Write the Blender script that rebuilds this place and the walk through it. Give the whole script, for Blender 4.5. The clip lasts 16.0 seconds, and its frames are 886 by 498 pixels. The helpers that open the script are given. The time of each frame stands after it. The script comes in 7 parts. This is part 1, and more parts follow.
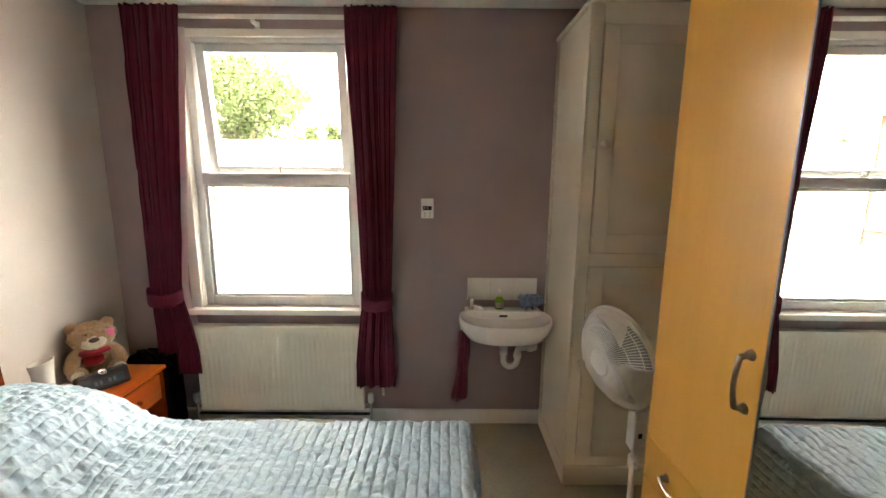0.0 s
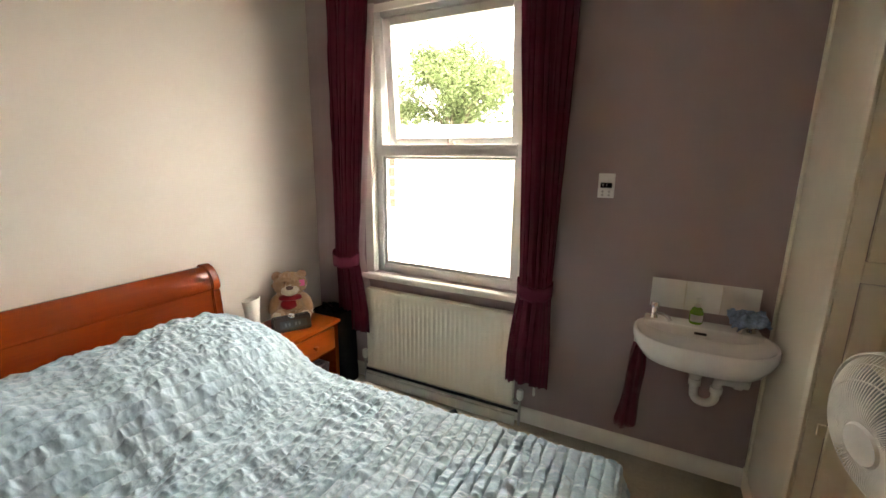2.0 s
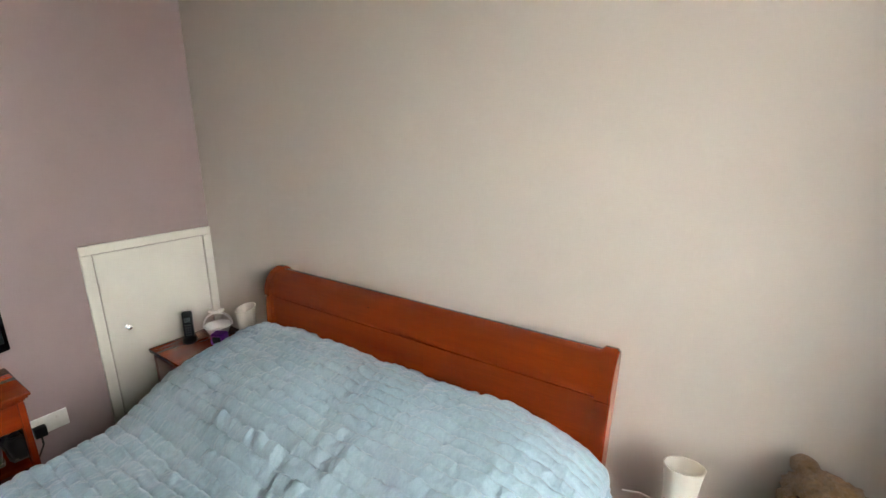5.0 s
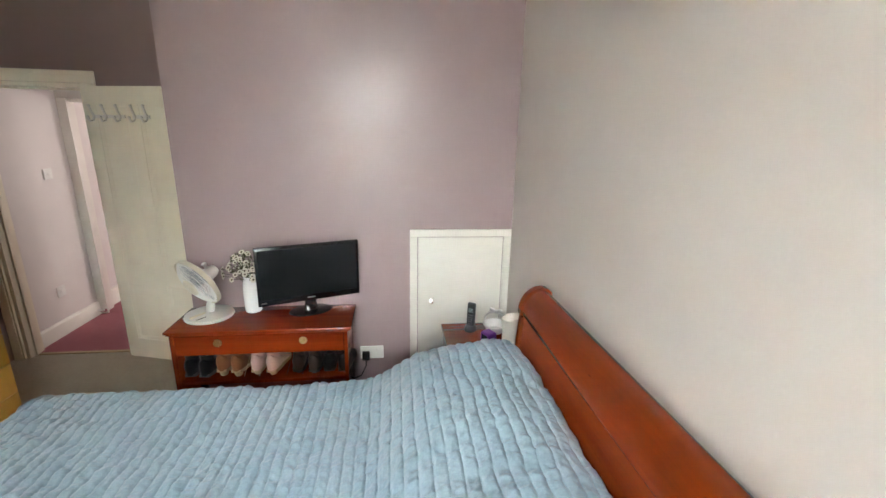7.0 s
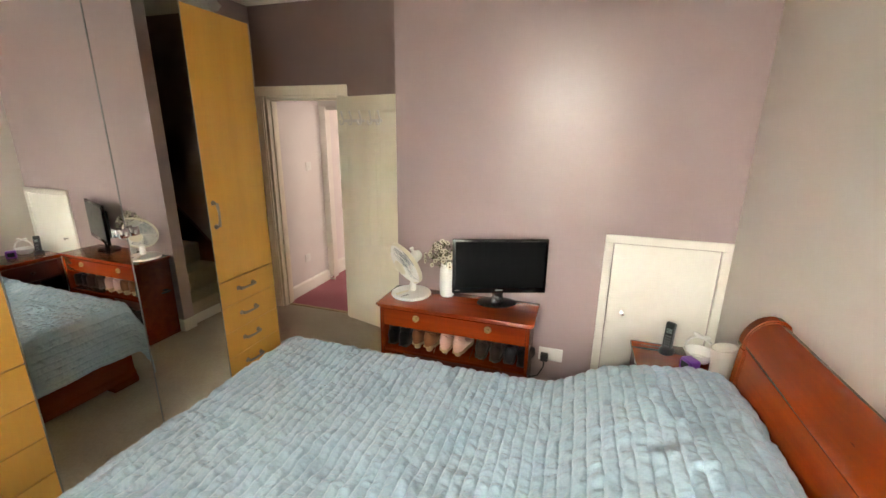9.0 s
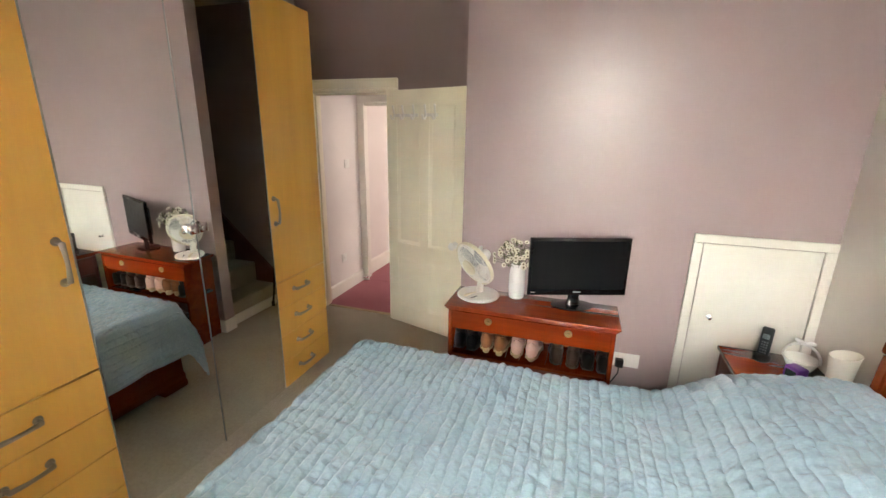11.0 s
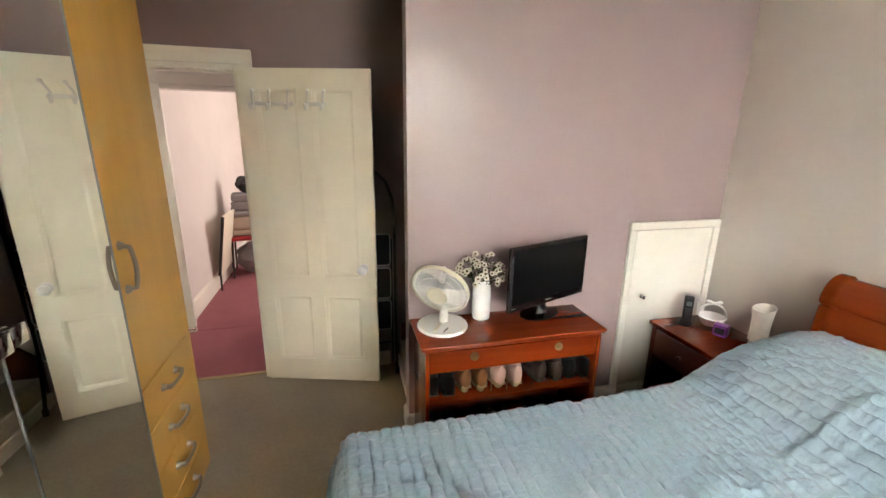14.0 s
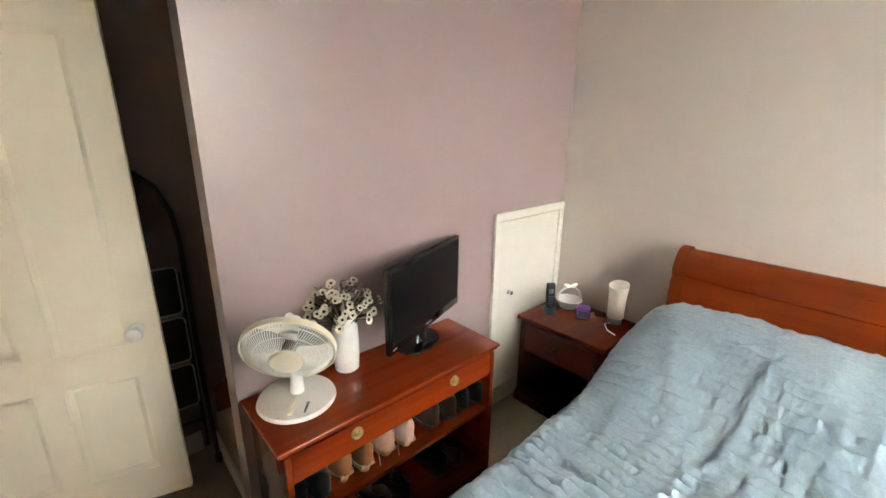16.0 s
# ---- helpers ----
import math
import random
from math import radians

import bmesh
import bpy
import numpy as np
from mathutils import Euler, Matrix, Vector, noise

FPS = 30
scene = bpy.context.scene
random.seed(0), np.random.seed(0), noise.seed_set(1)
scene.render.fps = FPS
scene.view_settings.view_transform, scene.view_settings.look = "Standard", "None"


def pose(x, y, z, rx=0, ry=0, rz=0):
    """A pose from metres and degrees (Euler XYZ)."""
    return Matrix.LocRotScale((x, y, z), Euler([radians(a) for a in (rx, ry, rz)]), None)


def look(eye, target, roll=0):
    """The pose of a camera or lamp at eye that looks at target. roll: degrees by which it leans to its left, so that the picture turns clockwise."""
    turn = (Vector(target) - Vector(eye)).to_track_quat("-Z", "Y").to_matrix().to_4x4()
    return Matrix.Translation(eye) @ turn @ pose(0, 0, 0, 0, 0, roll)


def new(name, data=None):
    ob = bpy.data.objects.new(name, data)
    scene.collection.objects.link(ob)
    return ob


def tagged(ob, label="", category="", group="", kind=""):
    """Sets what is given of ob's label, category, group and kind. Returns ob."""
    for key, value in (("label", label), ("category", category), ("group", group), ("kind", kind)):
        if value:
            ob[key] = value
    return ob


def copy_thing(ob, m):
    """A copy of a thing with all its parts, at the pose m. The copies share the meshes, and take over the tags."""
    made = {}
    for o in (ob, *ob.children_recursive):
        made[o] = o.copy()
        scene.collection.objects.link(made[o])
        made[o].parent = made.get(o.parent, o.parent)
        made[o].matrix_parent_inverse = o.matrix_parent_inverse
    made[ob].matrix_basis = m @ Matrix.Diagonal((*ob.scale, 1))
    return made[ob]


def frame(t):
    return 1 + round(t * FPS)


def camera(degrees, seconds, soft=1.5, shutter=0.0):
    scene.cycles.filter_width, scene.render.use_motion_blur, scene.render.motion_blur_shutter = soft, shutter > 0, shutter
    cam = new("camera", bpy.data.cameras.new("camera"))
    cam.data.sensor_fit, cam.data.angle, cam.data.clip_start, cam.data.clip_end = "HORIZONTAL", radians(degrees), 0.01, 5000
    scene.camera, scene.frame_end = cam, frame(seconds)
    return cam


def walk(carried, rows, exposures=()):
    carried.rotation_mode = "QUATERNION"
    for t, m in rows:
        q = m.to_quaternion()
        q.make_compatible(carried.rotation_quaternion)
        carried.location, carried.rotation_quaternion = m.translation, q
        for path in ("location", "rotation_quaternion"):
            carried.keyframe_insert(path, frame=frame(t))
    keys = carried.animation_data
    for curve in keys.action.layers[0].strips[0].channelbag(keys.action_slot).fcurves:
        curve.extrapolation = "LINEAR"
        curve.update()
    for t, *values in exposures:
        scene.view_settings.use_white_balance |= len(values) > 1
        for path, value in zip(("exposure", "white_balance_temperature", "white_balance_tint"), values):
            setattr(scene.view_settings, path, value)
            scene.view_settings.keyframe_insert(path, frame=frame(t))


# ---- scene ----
cam = camera(93.9, 16.0)
PATH = [
    (0, (0.073, 0.003, 1.705), (0.08, 1.973, 1.363), 0.4),
    (0.5, (0.066, -0.013, 1.695), (0.011, 1.956, 1.347), 0.5),
    (1, (0.089, -0.001, 1.671), (-0.129, 1.954, 1.315), 0.6),
    (1.5, (0.165, 0.12, 1.659), (-0.308, 2.025, 1.275), 0.7),
    (2, (0.217, 0.339, 1.631), (-0.673, 2.08, 1.208), 0.6),
    (2.5, (0.187, 0.747, 1.614), (-1.114, 2.19, 1.142), 0.3),
    (3, (0.219, 1.183, 1.627), (-1.498, 2.084, 1.135), -0.3),
    (3.5, (0.101, 1.484, 1.675), (-1.829, 1.652, 1.178), -0.6),
    (3.7, (-0.023, 1.57, 1.672), (-1.949, 1.503, 1.137), -0.5),
    (4.75, (-0.6, 1.9, 1.66), (-2.34, 1.04, 1.14), 0.3),
    (5.8, (-1.161, 1.872, 1.651), (-2.371, 0.362, 1.147), 1.2),
    (6, (-1.241, 1.862, 1.651), (-2.298, 0.241, 1.146), 1.4),
    (6.5, (-1.334, 1.844, 1.665), (-1.962, 0.013, 1.16), 1.1),
    (7, (-1.341, 1.868, 1.687), (-1.573, -0.05, 1.17), 1.2),
    (7.5, (-1.316, 1.866, 1.703), (-1.237, -0.059, 1.167), 1.1),
    (8, (-1.309, 1.858, 1.701), (-0.993, -0.04, 1.158), 0.8),
    (8.5, (-1.285, 1.874, 1.704), (-0.816, 0.008, 1.158), 0.7),
    (9, (-1.255, 1.882, 1.689), (-0.664, 0.048, 1.152), 0.7),
    (9.5, (-1.206, 1.901, 1.651), (-0.567, 0.076, 1.142), 1.2),
    (11.8, (-0.521, 1.885, 1.635), (-0.023, 0.024, 1.098), 0.6),
    (12, (-0.441, 1.871, 1.638), (0.008, -0.005, 1.109), 0.6),
    (12.5, (-0.259, 1.838, 1.632), (0.033, -0.069, 1.102), 0.7),
    (13, (-0.023, 1.802, 1.646), (0.063, -0.124, 1.115), 0.6),
    (13.5, (0.103, 1.63, 1.627), (-0.084, -0.289, 1.095), 0.7),
    (14, (0.17, 1.421, 1.618), (-0.302, -0.449, 1.09), 0.8),
    (14.5, (0.249, 1.242, 1.606), (-0.503, -0.534, 1.08), 0.7),
    (15, (0.234, 1.091, 1.579), (-0.76, -0.562, 1.052), 0.7),
    (15.5, (0.154, 0.904, 1.57), (-1.013, -0.623, 1.018), 0.7),
    (16, (0.145, 0.777, 1.581), (-1.148, -0.638, 1.009), 0.7),
]
EXPOSURES = [(0.0, 5.36, 7500, 12), (1.0, 5.2, 7500, 12), (1.5, 5.28, 7500, 12), (2.0, 5.1, 7550, 12), (2.5, 5.05, 7600, 12), (3.0, 4.95, 7600, 12), (3.5, 4.68, 7600, 12), (6.0, 5.15, 6350, 8), (7.0, 5.35, 6400, 8), (9.0, 5.55, 7400, 11), (9.5, 5.55, 7500, 11), (12.0, 5.65, 6700, 9), (13.0, 5.65, 6900, 10), (16.0, 5.65, 7000, 10)]
walk(cam, [(t, look(eye, target, roll)) for t, eye, target, roll in PATH], EXPOSURES)

# ---- world and light ----
world = bpy.data.worlds.new("sky_world")
scene.world = world
world.use_nodes = True
wn = world.node_tree
wn.nodes.clear()
sky = wn.nodes.new("ShaderNodeTexSky")
sky.sky_type = "NISHITA"
sky.sun_disc = False
sky.sun_elevation = radians(52)
sky.sun_rotation = radians(150)
sky.air_density, sky.dust_density, sky.ozone_density = 1.0, 6.0, 0.6
pale = wn.nodes.new("ShaderNodeMixRGB")
pale.inputs[0].default_value = 0.75
pale.inputs[2].default_value = (11.0, 11.0, 10.8, 1)
bg = wn.nodes.new("ShaderNodeBackground")
bg.inputs[1].default_value = 0.15
wo = wn.nodes.new("ShaderNodeOutputWorld")
wn.links.new(sky.outputs[0], pale.inputs[1])
wn.links.new(pale.outputs[0], bg.inputs[0])
wn.links.new(bg.outputs[0], wo.inputs[0])

sun = new("sun", bpy.data.lights.new("sun", "SUN"))
sun.data.energy, sun.data.angle, sun.data.color = 0.5, radians(20), (1.0, 0.95, 0.88)
sun.matrix_world = look((0, -6, 9), (1.5, 4, 0))


def area_lamp(name, m, w, h, power, color):
    lamp = new(name, bpy.data.lights.new(name, "AREA"))
    lamp.data.shape, lamp.data.size, lamp.data.size_y = "RECTANGLE", w, h
    lamp.data.energy, lamp.data.color = power, color
    lamp.matrix_world = m
    return lamp


# added lamp for an assumed, unseen window of the room across the landing
area_lamp("landing_standin_lamp", look((-1.30, -4.1, 1.55), (1.4, -4.0, 1.2)), 1.2, 1.3, 1.15, (1.0, 0.91, 0.87))
# fill lamp added to brighten the landing; there is no window behind it
area_lamp("stairwell_fill", look((-0.70, -1.80, 2.0), (1.4, -1.80, 1.1)), 0.7, 0.8, 0.30, (1.0, 0.92, 0.90))

# ---- materials ----


def nodes_of(name):
    m = bpy.data.materials.new(name)
    m.use_nodes = True
    nt = m.node_tree
    return m, nt, nt.nodes["Principled BSDF"]


def coords(nt, scale=(1, 1, 1), kind="Object", rot=(0, 0, 0)):
    tc = nt.nodes.new("ShaderNodeTexCoord")
    mp = nt.nodes.new("ShaderNodeMapping")
    mp.inputs["Scale"].default_value = scale
    mp.inputs["Rotation"].default_value = rot
    nt.links.new(tc.outputs[kind], mp.inputs[0])
    return mp.outputs[0]


def noise_node(nt, vec, scale, detail=4, rough=0.6, distortion=0.0):
    n = nt.nodes.new("ShaderNodeTexNoise")
    n.inputs["Scale"].default_value, n.inputs["Detail"].default_value = scale, detail
    n.inputs["Roughness"].default_value, n.inputs["Distortion"].default_value = rough, distortion
    if vec:
        nt.links.new(vec, n.inputs["Vector"])
    return n.outputs["Fac"]


def ramp(nt, fac, stops):
    r = nt.nodes.new("ShaderNodeValToRGB")
    while len(r.color_ramp.elements) < len(stops):
        r.color_ramp.elements.new(0.5)
    for e, (p, c) in zip(r.color_ramp.elements, stops):
        e.position = p
        e.color = (*c, 1)
    nt.links.new(fac, r.inputs[0])
    return r.outputs[0]


def mix(nt, a, b, fac, mode="MIX"):
    n = nt.nodes.new("ShaderNodeMixRGB")
    n.blend_type = mode
    for k, v in ((0, fac), (1, a), (2, b)):
        if isinstance(v, (int, float)):
            n.inputs[k].default_value = v
        elif isinstance(v, tuple):
            n.inputs[k].default_value = (*v, 1)
        else:
            nt.links.new(v, n.inputs[k])
    return n.outputs[0]


def bump(nt, bsdf, height, strength, dist=0.002, after=None):
    b = nt.nodes.new("ShaderNodeBump")
    b.inputs["Strength"].default_value, b.inputs["Distance"].default_value = strength, dist
    nt.links.new(height, b.inputs["Height"])
    if after:
        nt.links.new(after, b.inputs["Normal"])
    nt.links.new(b.outputs[0], bsdf.inputs["Normal"])
    return b.outputs[0]


def rough_from(nt, bsdf, fac, lo, hi):
    m = nt.nodes.new("ShaderNodeMapRange")
    m.inputs["To Min"].default_value, m.inputs["To Max"].default_value = lo, hi
    nt.links.new(fac, m.inputs[0])
    nt.links.new(m.outputs[0], bsdf.inputs["Roughness"])


def tone(c, k):
    return tuple(min(1.0, v * k) for v in c)


def paint(name, color, rough=0.5, vary=0.06, relief=0.15, grain=220, kind="Object", spec=0.5):
    m, nt, b = nodes_of(name)
    v = coords(nt, kind=kind)
    big = noise_node(nt, v, 1.7, 5)
    fine = noise_node(nt, v, grain, 3)
    c = ramp(nt, big, [(0.3, tone(color, 1 - vary)), (0.7, tone(color, 1 + vary))])
    nt.links.new(mix(nt, c, tone(color, 1 - vary), 0.0), b.inputs["Base Color"])
    rough_from(nt, b, noise_node(nt, v, 9, 4), rough - 0.06, rough + 0.06)
    b.inputs["Specular IOR Level"].default_value = spec
    bump(nt, b, fine, relief, 0.0015)
    return m


def worn_paint(name, color, dirt, rough=0.4, wear=0.35):
    """Old gloss paint with scuffs."""
    m, nt, b = nodes_of(name)
    v = coords(nt)
    big = noise_node(nt, v, 2.3, 6)
    c = ramp(nt, big, [(0.3, tone(color, 0.94)), (0.7, tone(color, 1.04))])
    scuff = ramp(nt, noise_node(nt, v, 14, 8, 0.75), [(0.62, (0, 0, 0)), (0.78, (1, 1, 1))])
    k = nt.nodes.new("ShaderNodeMath")
    k.operation = "MULTIPLY"
    k.inputs[1].default_value = wear
    nt.links.new(scuff, k.inputs[0])
    nt.links.new(mix(nt, c, dirt, k.outputs[0]), b.inputs["Base Color"])
    rough_from(nt, b, big, rough - 0.08, rough + 0.1)
    bump(nt, b, noise_node(nt, v, 60, 4), 0.12, 0.0015)
    return m


def wood(name, dark, light, scale=(1, 1, 1), rough=0.3, knots=0.0, coat=0.0, grain=0.7):
    """Grain that runs along the axis whose scale is smallest."""
    m, nt, b = nodes_of(name)
    v = coords(nt, scale)
    flow = noise_node(nt, v, 3.0, 5, 0.5, 0.4)
    fine = noise_node(nt, v, 26, 6, 0.7, 0.6)
    c = ramp(nt, flow, [(0.25, dark), (0.5, tuple((p + q) / 2 for p, q in zip(dark, light))), (0.75, light)])
    c = mix(nt, c, ramp(nt, fine, [(0.3, (0.84, 0.82, 0.80)), (0.7, (1.06, 1.06, 1.06))]), grain, "MULTIPLY")
    if knots:
        vo = nt.nodes.new("ShaderNodeTexVoronoi")
        vo.inputs["Scale"].default_value = knots
        nt.links.new(coords(nt, tuple(0.35 + 0.65 * min(1, s / max(scale)) for s in scale)), vo.inputs["Vector"])
        spot = ramp(nt, vo.outputs["Distance"], [(0.05, (1, 1, 1)), (0.11, (0, 0, 0))])
        c = mix(nt, c, tone(dark, 0.3), spot)
    nt.links.new(c, b.inputs["Base Color"])
    rough_from(nt, b, flow, rough - 0.01, rough + 0.02)
    b.inputs["Specular IOR Level"].default_value = 0.34
    b.inputs["Coat Weight"].default_value = coat
    b.inputs["Coat Roughness"].default_value = 0.12
    bump(nt, b, fine, 0.012, 0.0003)
    return m


def cloth(name, color, rough=0.9, weave=900, vary=0.12, sheen=0.2, big=6.0, relief=0.4):
    m, nt, b = nodes_of(name)
    v = coords(nt)
    f = noise_node(nt, v, big, 5)
    g = noise_node(nt, v, weave, 2)
    c = ramp(nt, f, [(0.3, tone(color, 1 - vary)), (0.7, tone(color, 1 + vary))])
    c = mix(nt, c, ramp(nt, g, [(0.3, (0.8, 0.8, 0.8)), (0.7, (1.1, 1.1, 1.1))]), 0.6, "MULTIPLY")
    nt.links.new(c, b.inputs["Base Color"])
    b.inputs["Roughness"].default_value = rough
    b.inputs["Sheen Weight"].default_value = sheen
    b.inputs["Specular IOR Level"].default_value = 0.2
    bump(nt, b, g, relief, 0.002)
    return m


def metal(name, color, rough=0.2):
    m, nt, b = nodes_of(name)
    b.inputs["Base Color"].default_value = (*color, 1)
    b.inputs["Metallic"].default_value = 1
    rough_from(nt, b, noise_node(nt, coords(nt), 40, 4), rough * 0.7, rough * 1.5)
    return m


def plastic(name, color, rough=0.4, trans=0.0):
    m, nt, b = nodes_of(name)
    v = coords(nt)
    c = ramp(nt, noise_node(nt, v, 7, 4), [(0.3, tone(color, 0.94)), (0.7, tone(color, 1.05))])
    nt.links.new(c, b.inputs["Base Color"])
    rough_from(nt, b, noise_node(nt, v, 30, 3), max(0.03, rough - 0.05), rough + 0.07)
    b.inputs["Transmission Weight"].default_value = trans
    return m


M = {}
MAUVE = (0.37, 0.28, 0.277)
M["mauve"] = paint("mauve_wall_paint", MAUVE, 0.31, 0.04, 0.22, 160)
# mauve again for the door wall, with the alcove's shade put into the colour
M["shaded_mauve"] = paint("shaded_mauve_wall_paint", (0.27, 0.192, 0.178), 0.42, 0.04, 0.22, 160)
M["greige"] = paint("greige_wall_paint", (0.64, 0.58, 0.52), 0.55, 0.03, 0.2, 160)
M["hall"] = paint("hall_wall_paint", (0.73, 0.68, 0.65), 0.6, 0.04, 0.2, 160)
M["ceiling"] = paint("ceiling_paint", (0.84, 0.80, 0.76), 0.8, 0.03, 0.25, 120)
M["white_gloss"] = worn_paint("white_gloss_paint", (0.78, 0.75, 0.68), (0.45, 0.38, 0.3), 0.35, 0.2)
M["cream_gloss"] = worn_paint("cream_gloss_paint", (0.90, 0.845, 0.69), (0.48, 0.40, 0.29), 0.36, 0.12)
M["upvc"] = plastic("white_upvc", (0.66, 0.66, 0.64), 0.35)
M["radiator"] = worn_paint("radiator_enamel", (0.80, 0.74, 0.61), (0.35, 0.27, 0.2), 0.4)
M["birch"] = wood("birch_veneer", (0.63, 0.33, 0.068), (0.71, 0.39, 0.09), (2.2, 2.2, 0.16), 0.30, grain=0.22)
M["birch_edge"] = wood("birch_edge", (0.50, 0.25, 0.055), (0.58, 0.30, 0.075), (2.2, 2.2, 0.16), 0.4, grain=0.22)
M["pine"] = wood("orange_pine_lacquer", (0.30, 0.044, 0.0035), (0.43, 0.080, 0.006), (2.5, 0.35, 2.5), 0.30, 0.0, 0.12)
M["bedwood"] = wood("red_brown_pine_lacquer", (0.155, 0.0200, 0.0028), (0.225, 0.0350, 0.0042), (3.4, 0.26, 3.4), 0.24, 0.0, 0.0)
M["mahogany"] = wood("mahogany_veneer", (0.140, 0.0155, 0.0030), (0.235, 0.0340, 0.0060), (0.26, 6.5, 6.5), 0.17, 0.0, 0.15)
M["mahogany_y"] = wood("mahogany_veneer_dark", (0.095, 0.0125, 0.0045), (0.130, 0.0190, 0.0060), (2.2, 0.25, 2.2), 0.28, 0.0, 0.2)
M["stair_wood"] = wood("stair_string_wood", (0.10, 0.022, 0.008), (0.17, 0.036, 0.012), (0.4, 2.0, 2.0), 0.35)
M["curtain"] = cloth("burgundy_curtain_cloth", (0.125, 0.011, 0.031), 0.85, 700, 0.12, 0.04)
M["towel"] = cloth("burgundy_towelling", (0.16, 0.018, 0.04), 0.95, 260, 0.2, 0.4, 9, 0.9)
M["chrome"] = metal("chrome", (0.82, 0.82, 0.83), 0.1)
M["satin_metal"] = metal("satin_nickel", (0.50, 0.48, 0.45), 0.28)
M["pewter"] = metal("dark_pewter", (0.34, 0.29, 0.24), 0.38)
M["trim_grey"] = metal("brushed_grey_trim", (0.30, 0.30, 0.30), 0.5)
M["brass"] = metal("aged_brass", (0.34, 0.26, 0.14), 0.3)
M["black_metal"] = plastic("black_lacquer", (0.012, 0.012, 0.013), 0.3)
M["black_plastic"] = plastic("black_plastic", (0.006, 0.006, 0.0065), 0.42)
M["black_gloss"] = plastic("black_gloss_plastic", (0.004, 0.004, 0.0045), 0.12)
M["white_plastic"] = plastic("white_plastic", (0.78, 0.77, 0.73), 0.35)
M["cream_plastic"] = plastic("aged_cream_plastic", (0.72, 0.67, 0.52), 0.4)
M["ceramic"] = plastic("white_ceramic", (0.89, 0.88, 0.85), 0.08)
M["tile"] = plastic("white_tile_glaze", (0.82, 0.80, 0.76), 0.1)


def carpet(name, color, color2):
    m, nt, b = nodes_of(name)
    v = coords(nt)
    f = noise_node(nt, v, 900, 2)
    s = noise_node(nt, v, 2.1, 6)
    t = noise_node(nt, v, 55, 4)
    c = ramp(nt, s, [(0.3, color), (0.7, color2)])
    c = mix(nt, c, ramp(nt, t, [(0.3, (0.86, 0.86, 0.86)), (0.7, (1.1, 1.1, 1.1))]), 0.8, "MULTIPLY")
    c = mix(nt, c, ramp(nt, f, [(0.3, (0.72, 0.72, 0.72)), (0.7, (1.2, 1.2, 1.2))]), 0.7, "MULTIPLY")
    nt.links.new(c, b.inputs["Base Color"])
    b.inputs["Roughness"].default_value = 1.0
    b.inputs["Specular IOR Level"].default_value = 0.05
    b.inputs["Sheen Weight"].default_value = 0.15
    bump(nt, b, f, 0.8, 0.004)
    return m


M["carpet"] = carpet("taupe_carpet", (0.40, 0.335, 0.255), (0.48, 0.415, 0.32))
M["pink_carpet"] = carpet("dusky_pink_carpet", (0.30, 0.085, 0.105), (0.37, 0.115, 0.14))


def mirror_mat():
    m, nt, b = nodes_of("silvered_mirror")
    b.inputs["Base Color"].default_value = (0.88, 0.90, 0.88, 1)
    b.inputs["Metallic"].default_value = 1
    b.inputs["Roughness"].default_value = 0.008
    return m


def glass_mat():
    m, nt, b = nodes_of("window_glass")
    b.inputs["Base Color"].default_value = (0.97, 0.99, 0.98, 1)
    b.inputs["Roughness"].default_value = 0.0
    b.inputs["IOR"].default_value = 1.45
    b.inputs["Transmission Weight"].default_value = 1
    return m


M["mirror"] = mirror_mat()
M["glass"] = glass_mat()


def quilt_mat():
    m, nt, b = nodes_of("pale_blue_quilted_cotton")
    v = coords(nt)
    s = noise_node(nt, v, 3.0, 5)
    f = noise_node(nt, v, 700, 2)
    cr = noise_node(nt, coords(nt, (0.8, 1.5, 1)), 70, 6, 0.65, 0.8)
    ri = nt.nodes.new("ShaderNodeTexNoise")
    ri.noise_type = "RIDGED_MULTIFRACTAL"
    ri.inputs["Scale"].default_value, ri.inputs["Detail"].default_value, ri.inputs["Roughness"].default_value = 26, 3, 0.55
    nt.links.new(coords(nt, (0.75, 1.35, 1.0)), ri.inputs["Vector"])
    c = ramp(nt, s, [(0.3, (0.298, 0.424, 0.505)), (0.7, (0.356, 0.482, 0.560))])
    c = mix(nt, c, ramp(nt, cr, [(0.3, (0.84, 0.86, 0.88)), (0.7, (1.1, 1.08, 1.06))]), 0.8, "MULTIPLY")
    nt.links.new(c, b.inputs["Base Color"])
    b.inputs["Roughness"].default_value = 0.45
    b.inputs["Sheen Weight"].default_value = 0.2
    b.inputs["Specular IOR Level"].default_value = 0.45
    n0 = bump(nt, b, ri.outputs["Fac"], 0.18, 0.008)
    n1 = bump(nt, b, cr, 0.32, 0.008, n0)
    bump(nt, b, f, 0.25, 0.0015, n1)
    return m


M["quilt"] = quilt_mat()

# ---- mesh helpers ----


def finish(name, bm, mat, parent=None, label="", smooth=False, at=None):
    me = bpy.data.meshes.new(name)
    bm.normal_update()
    bm.to_mesh(me)
    bm.free()
    if mat:
        me.materials.append(M[mat] if isinstance(mat, str) else mat)
    if smooth:
        for p in me.polygons:
            p.use_smooth = True
        me.set_sharp_from_angle(angle=radians(38))
    ob = new(name, me)
    if parent is not None:
        ob.parent = parent
    if at is not None:
        ob.matrix_basis = at
    if label:
        ob["label"] = label
    return ob


def part(name, bm, mat, parent, label="", smooth=True):
    return finish(name, bm, mat, parent, label, smooth)


